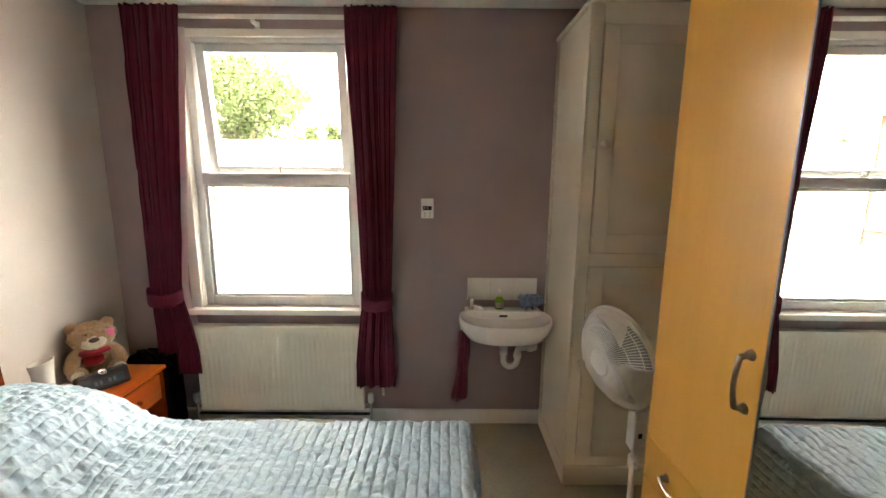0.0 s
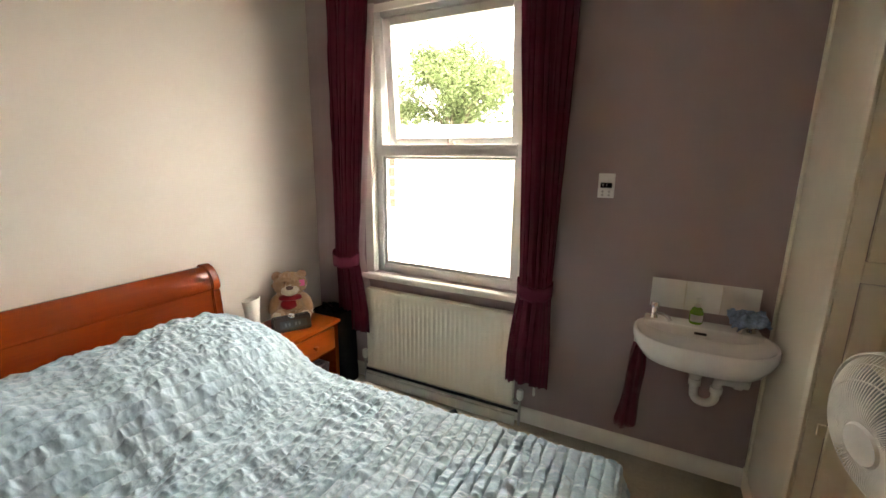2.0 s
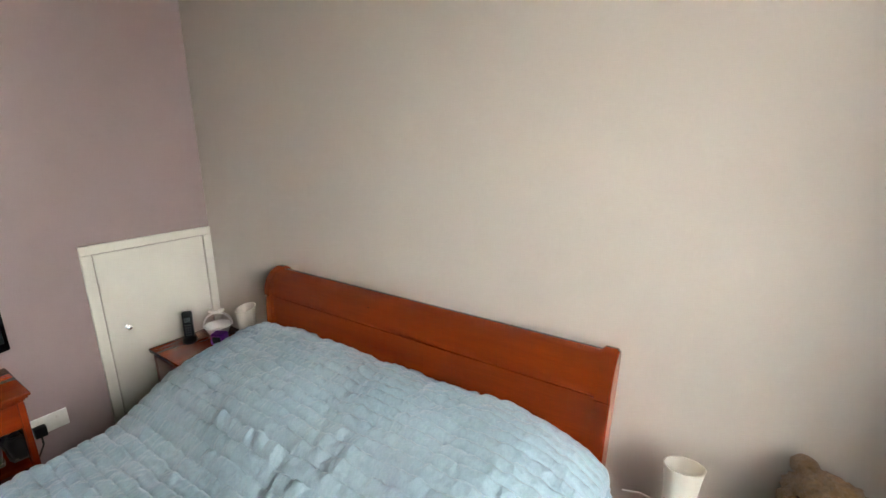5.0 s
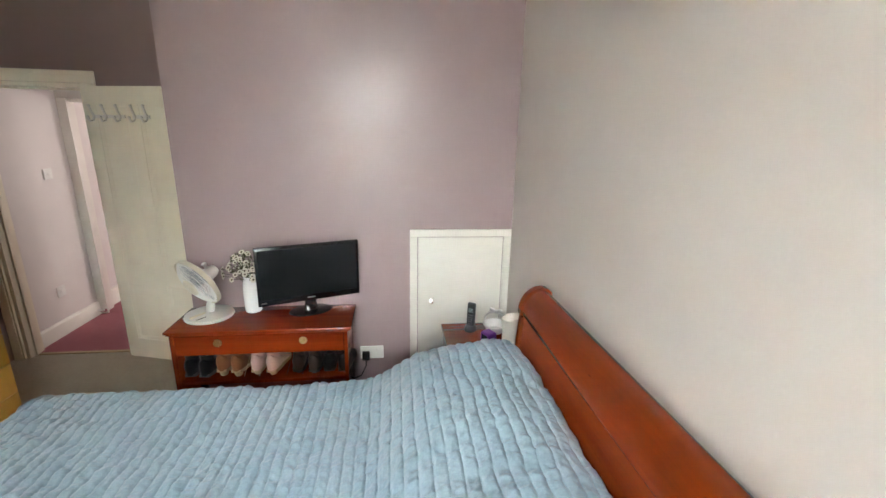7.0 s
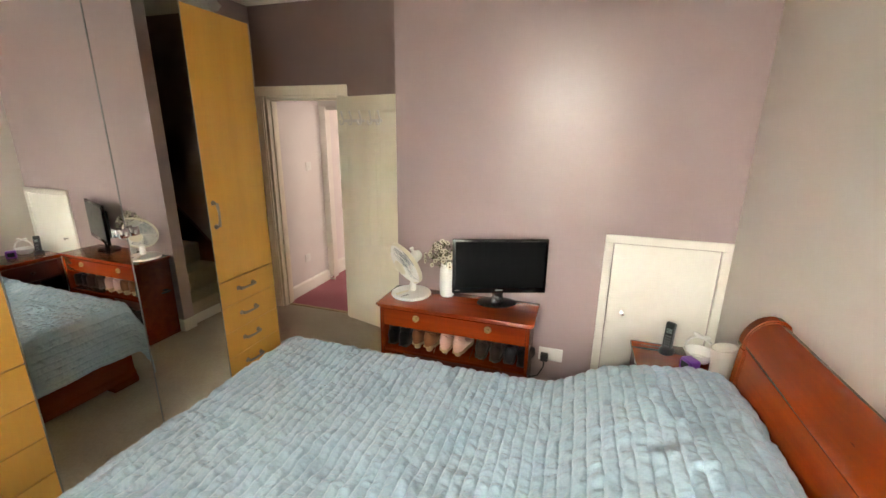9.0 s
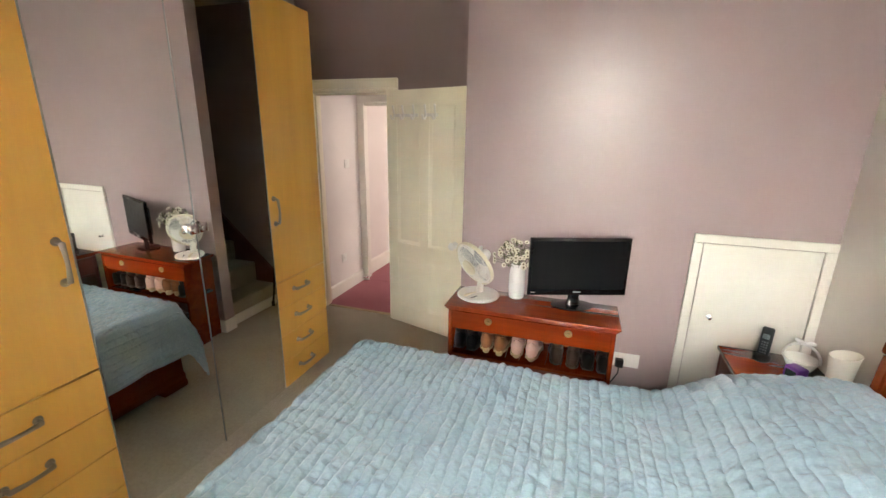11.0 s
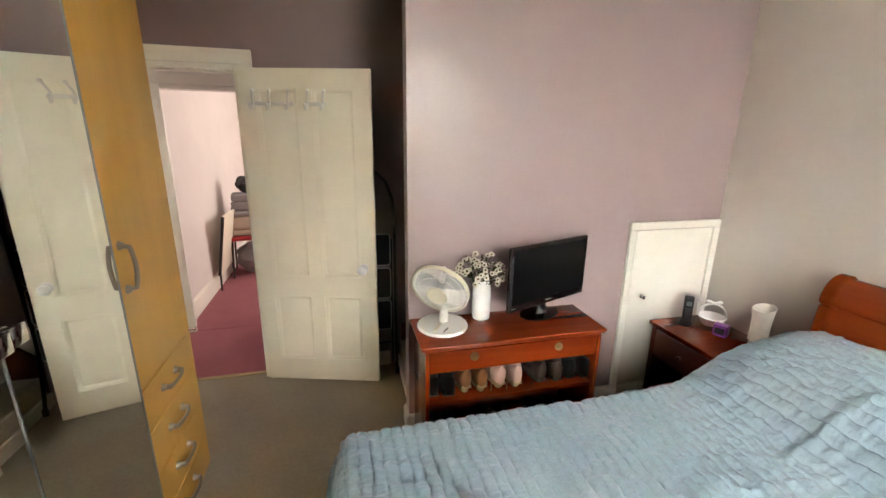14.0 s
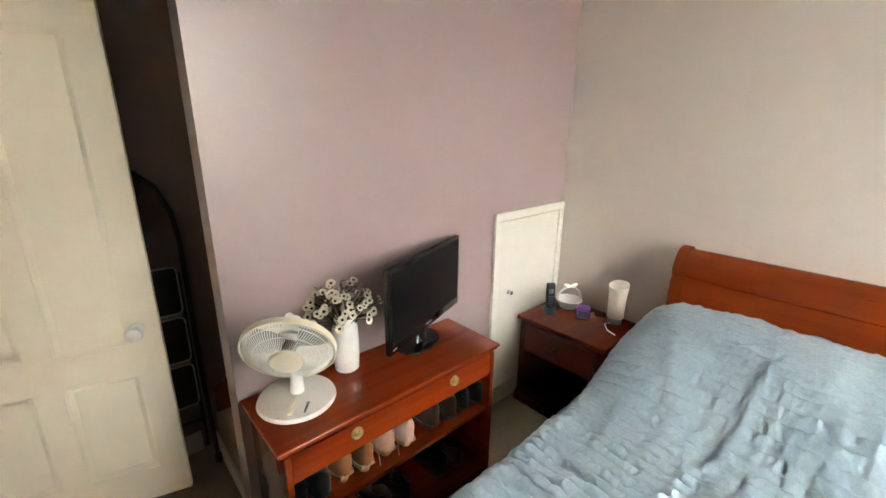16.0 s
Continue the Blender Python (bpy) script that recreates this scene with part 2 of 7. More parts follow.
def thing(name, m, label, category, group=""):
    ob = new(name)
    ob.empty_display_size = 0.1
    ob.matrix_basis = m
    return tagged(ob, label, category, group)


def box(bm, x0, y0, z0, x1, y1, z1, bevel=0.0, seg=2, m=None):
    r = bmesh.ops.create_cube(bm, size=1)
    vs = r["verts"]
    for v in vs:
        v.co = Vector(((x0 + x1) / 2 + v.co.x * (x1 - x0), (y0 + y1) / 2 + v.co.y * (y1 - y0), (z0 + z1) / 2 + v.co.z * (z1 - z0)))
        if m:
            v.co = m @ v.co
    if bevel:
        es = list({e for v in vs for e in v.link_edges})
        bmesh.ops.bevel(bm, geom=es, offset=bevel, segments=seg, profile=0.6, affect="EDGES")
    return bm


def boxes(*rows, bevel=0.0, seg=2):
    bm = bmesh.new()
    for r in rows:
        box(bm, *r, bevel=bevel, seg=seg)
    return bm


def lathe(bm, profile, n=28, m=None, cap=True):
    """Turns (radius, height) pairs round z."""
    rings = []
    for r, z in profile:
        ring = []
        for i in range(n):
            a = 2 * math.pi * i / n
            p = Vector((r * math.cos(a), r * math.sin(a), z))
            ring.append(bm.verts.new(m @ p if m else p))
        rings.append(ring)
    for a, b in zip(rings, rings[1:]):
        for i in range(n):
            bm.faces.new((a[i], a[(i + 1) % n], b[(i + 1) % n], b[i]))
    if cap:
        bm.faces.new(rings[0][::-1])
        bm.faces.new(rings[-1])
    return bm


def tube(bm, pts, r, n=8, closed=False, r_end=None):
    """A round rod along a line of points."""
    pts = [Vector(p) for p in pts]
    k = len(pts)
    rings = []
    side = None
    for i, p in enumerate(pts):
        if closed:
            d = pts[(i + 1) % k] - pts[i - 1]
        else:
            d = pts[min(i + 1, k - 1)] - pts[max(i - 1, 0)]
        d.normalize()
        if side is None:
            side = d.orthogonal().normalized()
        side = (side - d * side.dot(d)).normalized()
        up = d.cross(side)
        rr = r if r_end is None else r + (r_end - r) * i / max(1, k - 1)
        rings.append([bm.verts.new(p + side * rr * math.cos(2 * math.pi * j / n) + up * rr * math.sin(2 * math.pi * j / n)) for j in range(n)])
    pairs = list(zip(rings, rings[1:])) + ([(rings[-1], rings[0])] if closed else [])
    for a, b in pairs:
        for j in range(n):
            bm.faces.new((a[j], a[(j + 1) % n], b[(j + 1) % n], b[j]))
    if not closed:
        bm.faces.new(rings[0][::-1])
        bm.faces.new(rings[-1])
    return bm


def arc(c, r, a0, a1, n, u=(1, 0, 0), v=(0, 0, 1)):
    c, u, v = Vector(c), Vector(u), Vector(v)
    return [c + u * r * math.cos(radians(a0 + (a1 - a0) * i / n)) + v * r * math.sin(radians(a0 + (a1 - a0) * i / n)) for i in range(n + 1)]


def extrude_profile(bm, pts, along, m=None):
    """A prism: pts are (a, b) in a plane, along is the vector of its length; a runs on x, b on z unless m turns it."""
    along = Vector(along)
    front = [Vector((a, 0, b)) for a, b in pts]
    back = [p + along for p in front]
    if m:
        front, back = [m @ p for p in front], [m @ p for p in back]
    f = [bm.verts.new(p) for p in front]
    k = [bm.verts.new(p) for p in back]
    n = len(f)
    bm.faces.new(f)
    bm.faces.new(k[::-1])
    for i in range(n):
        bm.faces.new((f[i], k[i], k[(i + 1) % n], f[(i + 1) % n]))
    bmesh.ops.recalc_face_normals(bm, faces=bm.faces[:])
    return bm


def sheet(bm, fn, nu, nv, closed_u=False):
    """A grid of quads from fn(u, v), u and v in 0..1."""
    vs = [[bm.verts.new(fn(i / nu, j / nv)) for j in range(nv + 1)] for i in range(nu if closed_u else nu + 1)]
    m = len(vs)
    for i in range(nu):
        for j in range(nv):
            bm.faces.new((vs[i][j], vs[(i + 1) % m][j], vs[(i + 1) % m][j + 1], vs[i][j + 1]))
    return vs


def blob(bm, c, r, seg=16, jitter=0.0, m=None, freq=9.0):
    """A rounded lump with radii r, roughened by jitter."""
    res = bmesh.ops.create_uvsphere(bm, u_segments=seg, v_segments=seg * 2 // 3, radius=1)
    for v in res["verts"]:
        d = v.co.copy()
        k = 1 + jitter * noise.noise(d * freq * 0.3 + Vector(c) * 7)
        p = Vector((d.x * r[0] * k, d.y * r[1] * k, d.z * r[2] * k))
        v.co = (m @ p if m else p) + Vector(c)
    return bm


def structure(ob, label, category="", kind="structure"):
    return tagged(ob, label, category, "", kind)


# ---- plan ----
XW, XE = -2.06, 1.53        # wall behind the bed, wall behind the wardrobe
YN, YS, YD = 2.68, -0.57, -1.31  # window wall, stair partition, door wall
ZC = 2.70
XP = -0.15                  # free end of the stair partition
WX0, WX1, WZ0, WZ1 = -1.53, -0.46, 0.84, 2.56   # window opening
DX0, DX1, DZ = 0.69, 1.45, 1.99                 # doorway


def wall(name, rows, mat, label):
    return structure(finish(name, boxes(*rows), mat), label, "wall")


wall("wall_north", [(-2.18, YN, 0, WX0, YN + 0.28, ZC), (WX1, YN, 0, 1.65, YN + 0.28, ZC), (WX0, YN, 0, WX1, YN + 0.28, WZ0), (WX0, YN, WZ1, WX1, YN + 0.28, ZC)], "mauve", "mauve painted wall around the sash style window")
wall("wall_west", [(XW - 0.12, -2.55, 0, XW, YN, ZC)], "greige", "pale greige painted wall behind the bed headboard")
wall("wall_south", [(XW, YS - 0.10, 0, XP, YS, ZC)], "mauve", "satin mauve partition wall beside the stairs")
wall("wall_door", [(XW, YD - 0.12, 0, DX0, YD, ZC), (DX1, YD - 0.12, 0, 1.65, YD, ZC), (DX0, YD - 0.12, DZ, DX1, YD, ZC)], "shaded_mauve", "mauve wall with the bedroom doorway, coloured darker for the alcove shade")
wall("wall_east", [(XE, YD, 0, XE + 0.12, YN, ZC)], "mauve", "mauve wall behind the wardrobe")
structure(finish("ceiling", boxes((-2.18, -5.4, ZC, 1.75, YN + 0.28, ZC + 0.1)), "ceiling"), "off white painted plaster ceiling", "ceiling")
structure(finish("floor", boxes((-2.18, YD - 0.05, -0.1, 1.65, YN + 0.28, 0)), "carpet"), "worn taupe fitted carpet", "floor")

# ---- structure of the room: trim, window, door frame, stairs, landing ----


def skirting(name, x0, y0, x1, y1, nx, ny, h=0.10, t=0.018, label="off white gloss skirting board along the wall"):
    """A board with a rounded top from one end to the other; (nx, ny) points into the room."""
    d = Vector((x1 - x0, y1 - y0, 0))
    prof = [(0, 0), (t, 0), (t, h - 0.022), (t * 0.75, h - 0.012), (t * 0.35, h - 0.003), (0, h)]
    bm = bmesh.new()
    m = Matrix(((nx, 0, 0, x0), (ny, 0, 0, y0), (0, 0, 1, 0), (0, 0, 0, 1)))
    f = [bm.verts.new(m @ Vector((a, 0, b))) for a, b in prof]
    k = [bm.verts.new(v.co + d) for v in f]
    bm.faces.new(f)
    bm.faces.new(k)
    for i in range(len(f)):
        bm.faces.new((f[i], k[i], k[(i + 1) % len(f)], f[(i + 1) % len(f)]))
    bmesh.ops.recalc_face_normals(bm, faces=bm.faces[:])
    return structure(finish(name, bm, "white_gloss", smooth=True), label, "skirting")


skirting("baseboard", XW, YN, 0.76, YN, 0, -1)
skirting("baseboard", XW, YS, XW, YN, 1, 0)
skirting("baseboard", XW + 0.02, YS, XP, YS, 0, 1)
skirting("baseboard", XP, YS + 0.018, XP, YS - 0.10, 1, 0, 0.10, 0.018, "white skirting round the end of the partition")
skirting("baseboard", XP + 0.02, YD, 0.60, YD, 0, 1)

# stairs that climb behind the partition
stairs = structure(new("staircase"), "carpeted staircase climbing behind the partition wall", "stairs")
for i in range(9):
    x1 = XP - 0.05 - 0.235 * i
    bm = bmesh.new()
    box(bm, max(XW + 0.005, x1 - 0.26), YD + 0.035, 0.195 * i, x1, YS - 0.105, 0.195 * (i + 1), bevel=0.018, seg=3)
    part("step", bm, "carpet", stairs)
bm = bmesh.new()
extrude_profile(bm, [(XP - 0.06, 0.0), (XP - 0.06, 0.30), (XP - 0.25, 0.47), (XW + 0.01, 2.0), (XW + 0.01, 1.6), (XP - 0.30, 0.0)], (0, 0.028, 0), Matrix.Translation((0, YD + 0.004, 0)))
part("string_board", bm, "stair_wood", stairs, "dark stained wooden string", False)
bm = bmesh.new()
box(bm, XP - 0.045, YD + 0.035, 0.0, XP - 0.027, YS - 0.105, 0.085, bevel=0.006)
part("kick_board", bm, "white_gloss", stairs, "white painted kick board")

# window
win = structure(new("window_1"), "white framed window with a top hung casement ajar above a fixed pane", "window")
F = YN + 0.035
ZM = 1.69
part("architrave", boxes((WX0 - 0.055, YN - 0.022, WZ0, WX0 + 0.012, YN + 0.0, WZ1 + 0.01), (WX1 - 0.012, YN - 0.022, WZ0, WX1 + 0.055, YN, WZ1 + 0.01), (WX0 + 0.013, YN - 0.022, WZ1 - 0.035, WX1 - 0.013, YN, WZ1 + 0.01), bevel=0.006), "white_gloss", win)
part("reveal_lining", boxes((WX0, YN + 0.002, WZ0, WX0 + 0.012, F + 0.1, WZ1), (WX1 - 0.012, YN + 0.002, WZ0, WX1, F + 0.1, WZ1), (WX0 + 0.013, YN + 0.002, WZ1 - 0.012, WX1 - 0.013, F + 0.1, WZ1)), "white_gloss", win, smooth=False)
part("window_frame", boxes((WX0 + 0.013, F, WZ0, WX0 + 0.062, F + 0.07, WZ1 - 0.013), (WX1 - 0.062, F, WZ0, WX1 - 0.013, F + 0.07, WZ1 - 0.013), (WX0 + 0.063, F, WZ1 - 0.052, WX1 - 0.063, F + 0.07, WZ1 - 0.013), (WX0 + 0.063, F, WZ0, WX1 - 0.063, F + 0.07, WZ0 + 0.06), (WX0 + 0.063, F - 0.012, ZM - 0.04, WX1 - 0.063, F + 0.07, ZM + 0.032), bevel=0.007), "upvc", win)
part("glazing_bead", boxes((WX0 + 0.063, F + 0.015, WZ0 + 0.061, WX0 + 0.082, F + 0.045, ZM - 0.041), (WX1 - 0.082, F + 0.015, WZ0 + 0.061, WX1 - 0.063, F + 0.045, ZM - 0.041), (WX0 + 0.083, F + 0.015, WZ0 + 0.061, WX1 - 0.083, F + 0.045, WZ0 + 0.08), (WX0 + 0.083, F + 0.015, ZM - 0.06, WX1 - 0.083, F + 0.045, ZM - 0.041), bevel=0.004), "upvc", win)
pane = part("pane", boxes((WX0 + 0.07, F + 0.028, WZ0 + 0.065, WX1 - 0.07, F + 0.034, ZM - 0.045)), "glass", win, smooth=False)
pane.visible_shadow = False
part("window_sill", boxes((WX0 - 0.075, YN - 0.055, WZ0 - 0.045, WX1 + 0.075, F - 0.002, WZ0 - 0.003), bevel=0.009, seg=3), "white_gloss", win)
# casement, hinged at its head and pushed a little outwards
cas = part("casement", boxes((0, -0.03, -0.795, 0.055, 0.03, 0), (0.872, -0.03, -0.795, 0.927, 0.03, 0), (0.0552, -0.03, -0.047, 0.8718, 0.03, 0), (0.0552, -0.03, -0.795, 0.8718, 0.03, -0.738), bevel=0.006), "upvc", win, "white casement frame pushed ajar")
cas.matrix_basis = pose((WX0 + WX1) / 2 - 0.4635, F + 0.04, WZ1 - 0.054, 5.5, 0, 0)
pane = part("pane", boxes((0.045, -0.004, -0.75, 0.882, 0.004, -0.04)), "glass", cas, smooth=False)
pane.visible_shadow = False
bm = bmesh.new()
tube(bm, [(0, -0.012, 0.0), (0.0, -0.018, 0.04), (-0.004, 0.03, 0.10), (-0.012, 0.055, 0.175)], 0.0045, 8)
st = part("stay", bm, "pewter", win, "grey metal casement stay arm")
st.matrix_basis = pose((WX0 + WX1) / 2 + 0.04, F - 0.014, ZM + 0.034)
bm = boxes((-0.03, -0.012, 0, 0.03, 0.008, 0.012), bevel=0.004)
lathe(bm, [(0.009, 0.0), (0.009, 0.02), (0.006, 0.026)], 12)
sp = part("stay_pin", bm, "upvc", win)
sp.matrix_basis = pose((WX0 + WX1) / 2 + 0.045, F + 0.0, ZM + 0.033)

# bedroom doorway
dw = structure(new("door_frame_1"), "cream painted door lining and architrave of the bedroom doorway", "door frame")
part("lining", boxes((DX0 - 0.0, YD - 0.125, 0, DX0 + 0.028, YD + 0.004, DZ), (DX1 - 0.028, YD - 0.125, 0, DX1, YD + 0.004, DZ), (DX0 + 0.029, YD - 0.125, DZ - 0.028, DX1 - 0.029, YD + 0.004, DZ), bevel=0.003), "cream_gloss", dw)
part("door_stop", boxes((DX1 - 0.042, YD - 0.075, 0, DX1 - 0.029, YD - 0.04, DZ - 0.03), (DX0 + 0.042, YD - 0.075, DZ - 0.043, DX1 - 0.043, YD - 0.04, DZ - 0.03), bevel=0.003), "cream_gloss", dw)
for x0, x1 in ((DX0 - 0.078, DX0 + 0.004), (DX1 - 0.004, DX1 + 0.074)):
    part("architrave", boxes((x0, YD + 0.002, 0, x1, YD + 0.022, DZ - 0.001), (x0 + 0.012, YD + 0.0222, 0, x1 - 0.012, YD + 0.03, DZ - 0.001), bevel=0.005), "cream_gloss", dw)
part("head_architrave", boxes((DX0 - 0.078, YD + 0.002, DZ, DX1 + 0.074, YD + 0.022, DZ + 0.075), (DX0 - 0.078, YD + 0.0222, DZ + 0.048, DX1 + 0.074, YD + 0.034, DZ + 0.075), bevel=0.005), "cream_gloss", dw)
structure(finish("door_threshold", boxes((DX0 + 0.03, YD - 0.075, -0.002, DX1 - 0.03, YD - 0.045, 0.007), bevel=0.003), "brass"), "thin metal carpet strip at the doorway", "threshold")

# landing and the room across it
YL = -2.17                  # wall at the far side of the landing
wall("wall_landing_east", [(1.47, YL, 0, 1.59, YD - 0.12, ZC)], "hall", "pale lilac landing wall with a light switch")
wall("wall_landing_far", [(1.46, YL - 0.12, 0, 1.75, YL, ZC), (-0.2, YL - 0.12, 0, 0.62, YL, ZC), (0.62, YL - 0.12, 1.95, 1.46, YL, ZC)], "hall", "pale landing wall with a doorway to the next room")
wall("wall_landing_west", [(-0.86, YL - 0.12, 0, -0.74, YD - 0.12, ZC)], "hall", "pale landing side wall")
wall("wall_far_room_east", [(1.49, -5.3, 0, 1.61, YL - 0.12, ZC)], "hall", "pale pinkish wall of the room across the landing")
wall("wall_far_room_south", [(-1.6, -5.3, 0, 1.49, -5.18, ZC)], "hall", "pale end wall of the room across the landing")
wall("wall_far_room_west", [(-1.6, -5.18, 0, -1.48, YL - 0.12, ZC)], "hall", "pale side wall of the room across the landing")
wall("wall_far_room_north", [(-1.6, YL - 0.12, 0, -0.2, YL, ZC)], "hall", "pale wall beside the landing")
structure(finish("floor_landing", boxes((-0.86, YL, -0.1, 1.49, YD - 0.052, 0.0)), "pink_carpet"), "dusky pink landing carpet", "floor")
structure(finish("floor_far_room", boxes((-1.6, -5.3, -0.1, 1.61, YL - 0.002, 0.002)), "pink_carpet"), "dusky pink carpet of the room across the landing", "floor")
dw2 = structure(new("door_frame_2"), "white painted frame of the doorway across the landing", "door frame")
for x0, x1 in ((0.55, 0.63), (1.39, 1.468)):
    part("architrave", boxes((x0, YL + 0.002, 0, x1, YL + 0.024, 1.95), bevel=0.006), "white_gloss", dw2)
part("head_architrave", boxes((0.55, YL + 0.002, 1.951, 1.468, YL + 0.024, 2.03), bevel=0.006), "white_gloss", dw2)
part("lining", boxes((1.43, YL - 0.13, 0, 1.459, YL + 0.001, 1.949), (0.621, YL - 0.13, 0, 0.65, YL + 0.001, 1.949), (0.651, YL - 0.13, 1.92, 1.429, YL + 0.001, 1.949), bevel=0.003), "white_gloss", dw2)
skirting("baseboard", 1.47, YL + 0.024, 1.47, YD - 0.13, -1, 0, 0.13, 0.02, "white skirting of the landing wall")
skirting("baseboard", 1.49, -5.18, 1.49, YL - 0.13, -1, 0, 0.17, 0.022, "tall white skirting of the far room")

# ---- bed ----
BY0, BY1 = 0.14, 1.755
bed = thing("bed", pose(0, 0, 0), "red-brown lacquered pine sleigh bed, made up with a pale blue cover", "bed")


ZG = 0.915


def headboard():
    """A sleigh back: the face leans back and rolls over at the top."""
    pts = []
    for k in range(13):
        s = k / 12
        pts.append((-1.892 - 0.030 * s ** 2, 0.12 + (ZG - 0.125) * s))
    # a quirk between the lower board and the rolled top board
    pts += [(-1.929, ZG - 0.0045), (-1.929, ZG + 0.0025), (-1.917, ZG + 0.003), (-1.914, ZG + 0.008)]
    for k in range(1, 9):
        a = radians(90 * k / 8)
        pts.append((-1.914 - 0.083 * (1 - math.cos(a)), ZG + 0.012 + (1.035 - ZG - 0.012) * math.sin(a)))
    pts += [(-2.018, 1.032), (-2.036, 1.018), (-2.042, 0.995)]
    for k in range(9):
        s = k / 8
        pts.append((-2.036 + 0.085 * s ** 0.8, 0.95 - 0.83 * s))
    return pts


M["knot"] = wood("dark_pine_knot", (0.08, 0.011, 0.003), (0.095, 0.014, 0.0035), (3, 3, 3), 0.25)
hb = headboard()
bm = bmesh.new()
extrude_profile(bm, [(x - 0.0, z) for x, z in hb], (0, BY1 - BY0 - 0.09, 0), Matrix.Translation((0, BY0 + 0.045, 0)))
head = part("headboard", bm, "bedwood", bed)
for y0 in (BY0, BY1 - 0.05):
    bm = bmesh.new()
    cx = sum(p[0] for p in hb) / len(hb)
    grown = []
    for x, z in hb:
        d = Vector((x + 1.975, 0, (z - 0.93) if z > 0.88 else 0))
        d = d.normalized() * 0.011 if d.length else d
        grown.append((x + d.x, z + d.z))
    extrude_profile(bm, grown, (0, 0.05, 0), Matrix.Translation((0, y0, 0)))
    bmesh.ops.bevel(bm, geom=[e for e in bm.edges if abs((e.verts[0].co - e.verts[1].co).y) < 1e-5], offset=0.006, segments=2, affect="EDGES")
    part("end_scroll", bm, "bedwood", head)
    part("bed_post", boxes((-2.0, y0, 0, -1.90, y0 + 0.05, 0.13), bevel=0.004), "bedwood", bed)
# knots in the pine
for y, z, x in ((0.42, 0.975, -1.929), (0.80, 0.982, -1.932), (1.44, 0.968, -1.926)):
    bm = bmesh.new()
    lathe(bm, [(0.012, -0.004), (0.011, 0.0015), (0.0005, 0.0022)], 12, pose(x, y, z, 0, 90, 0) @ Matrix.Diagonal((1, 1.6, 1, 1)))
    part("knot", bm, "knot", head, "dark pine knot")
for y0 in (BY0 + 0.04, BY1 - 0.07):
    part("side_rail", boxes((-1.90, y0, 0.20, 0.12, y0 + 0.03, 0.38), bevel=0.006), "bedwood", bed)
bm = bmesh.new()
extrude_profile(bm, [(0.10, 0.045), (0.185, 0.045), (0.187, 0.085), (0.172, 0.10), (0.168, 0.22), (0.17, 0.36), (0.16, 0.44), (0.125, 0.44), (0.115, 0.25)], (0, BY1 - BY0, 0), Matrix.Translation((0, BY0, 0)))
part("footboard", bm, "bedwood", bed)
for y0 in (BY0, BY1 - 0.16):
    part("foot_block", boxes((0.09, y0 - 0.006, 0, 0.195, y0 + 0.16, 0.05), bevel=0.012), "bedwood", bed)

mat_ob = tagged(finish("mattress", boxes((-1.87, BY0 + 0.05, 0.30, 0.10, BY1 - 0.05, 0.545), bevel=0.05, seg=4), "white_plastic", smooth=True), "thick mattress hidden under the quilted cover", "mattress")


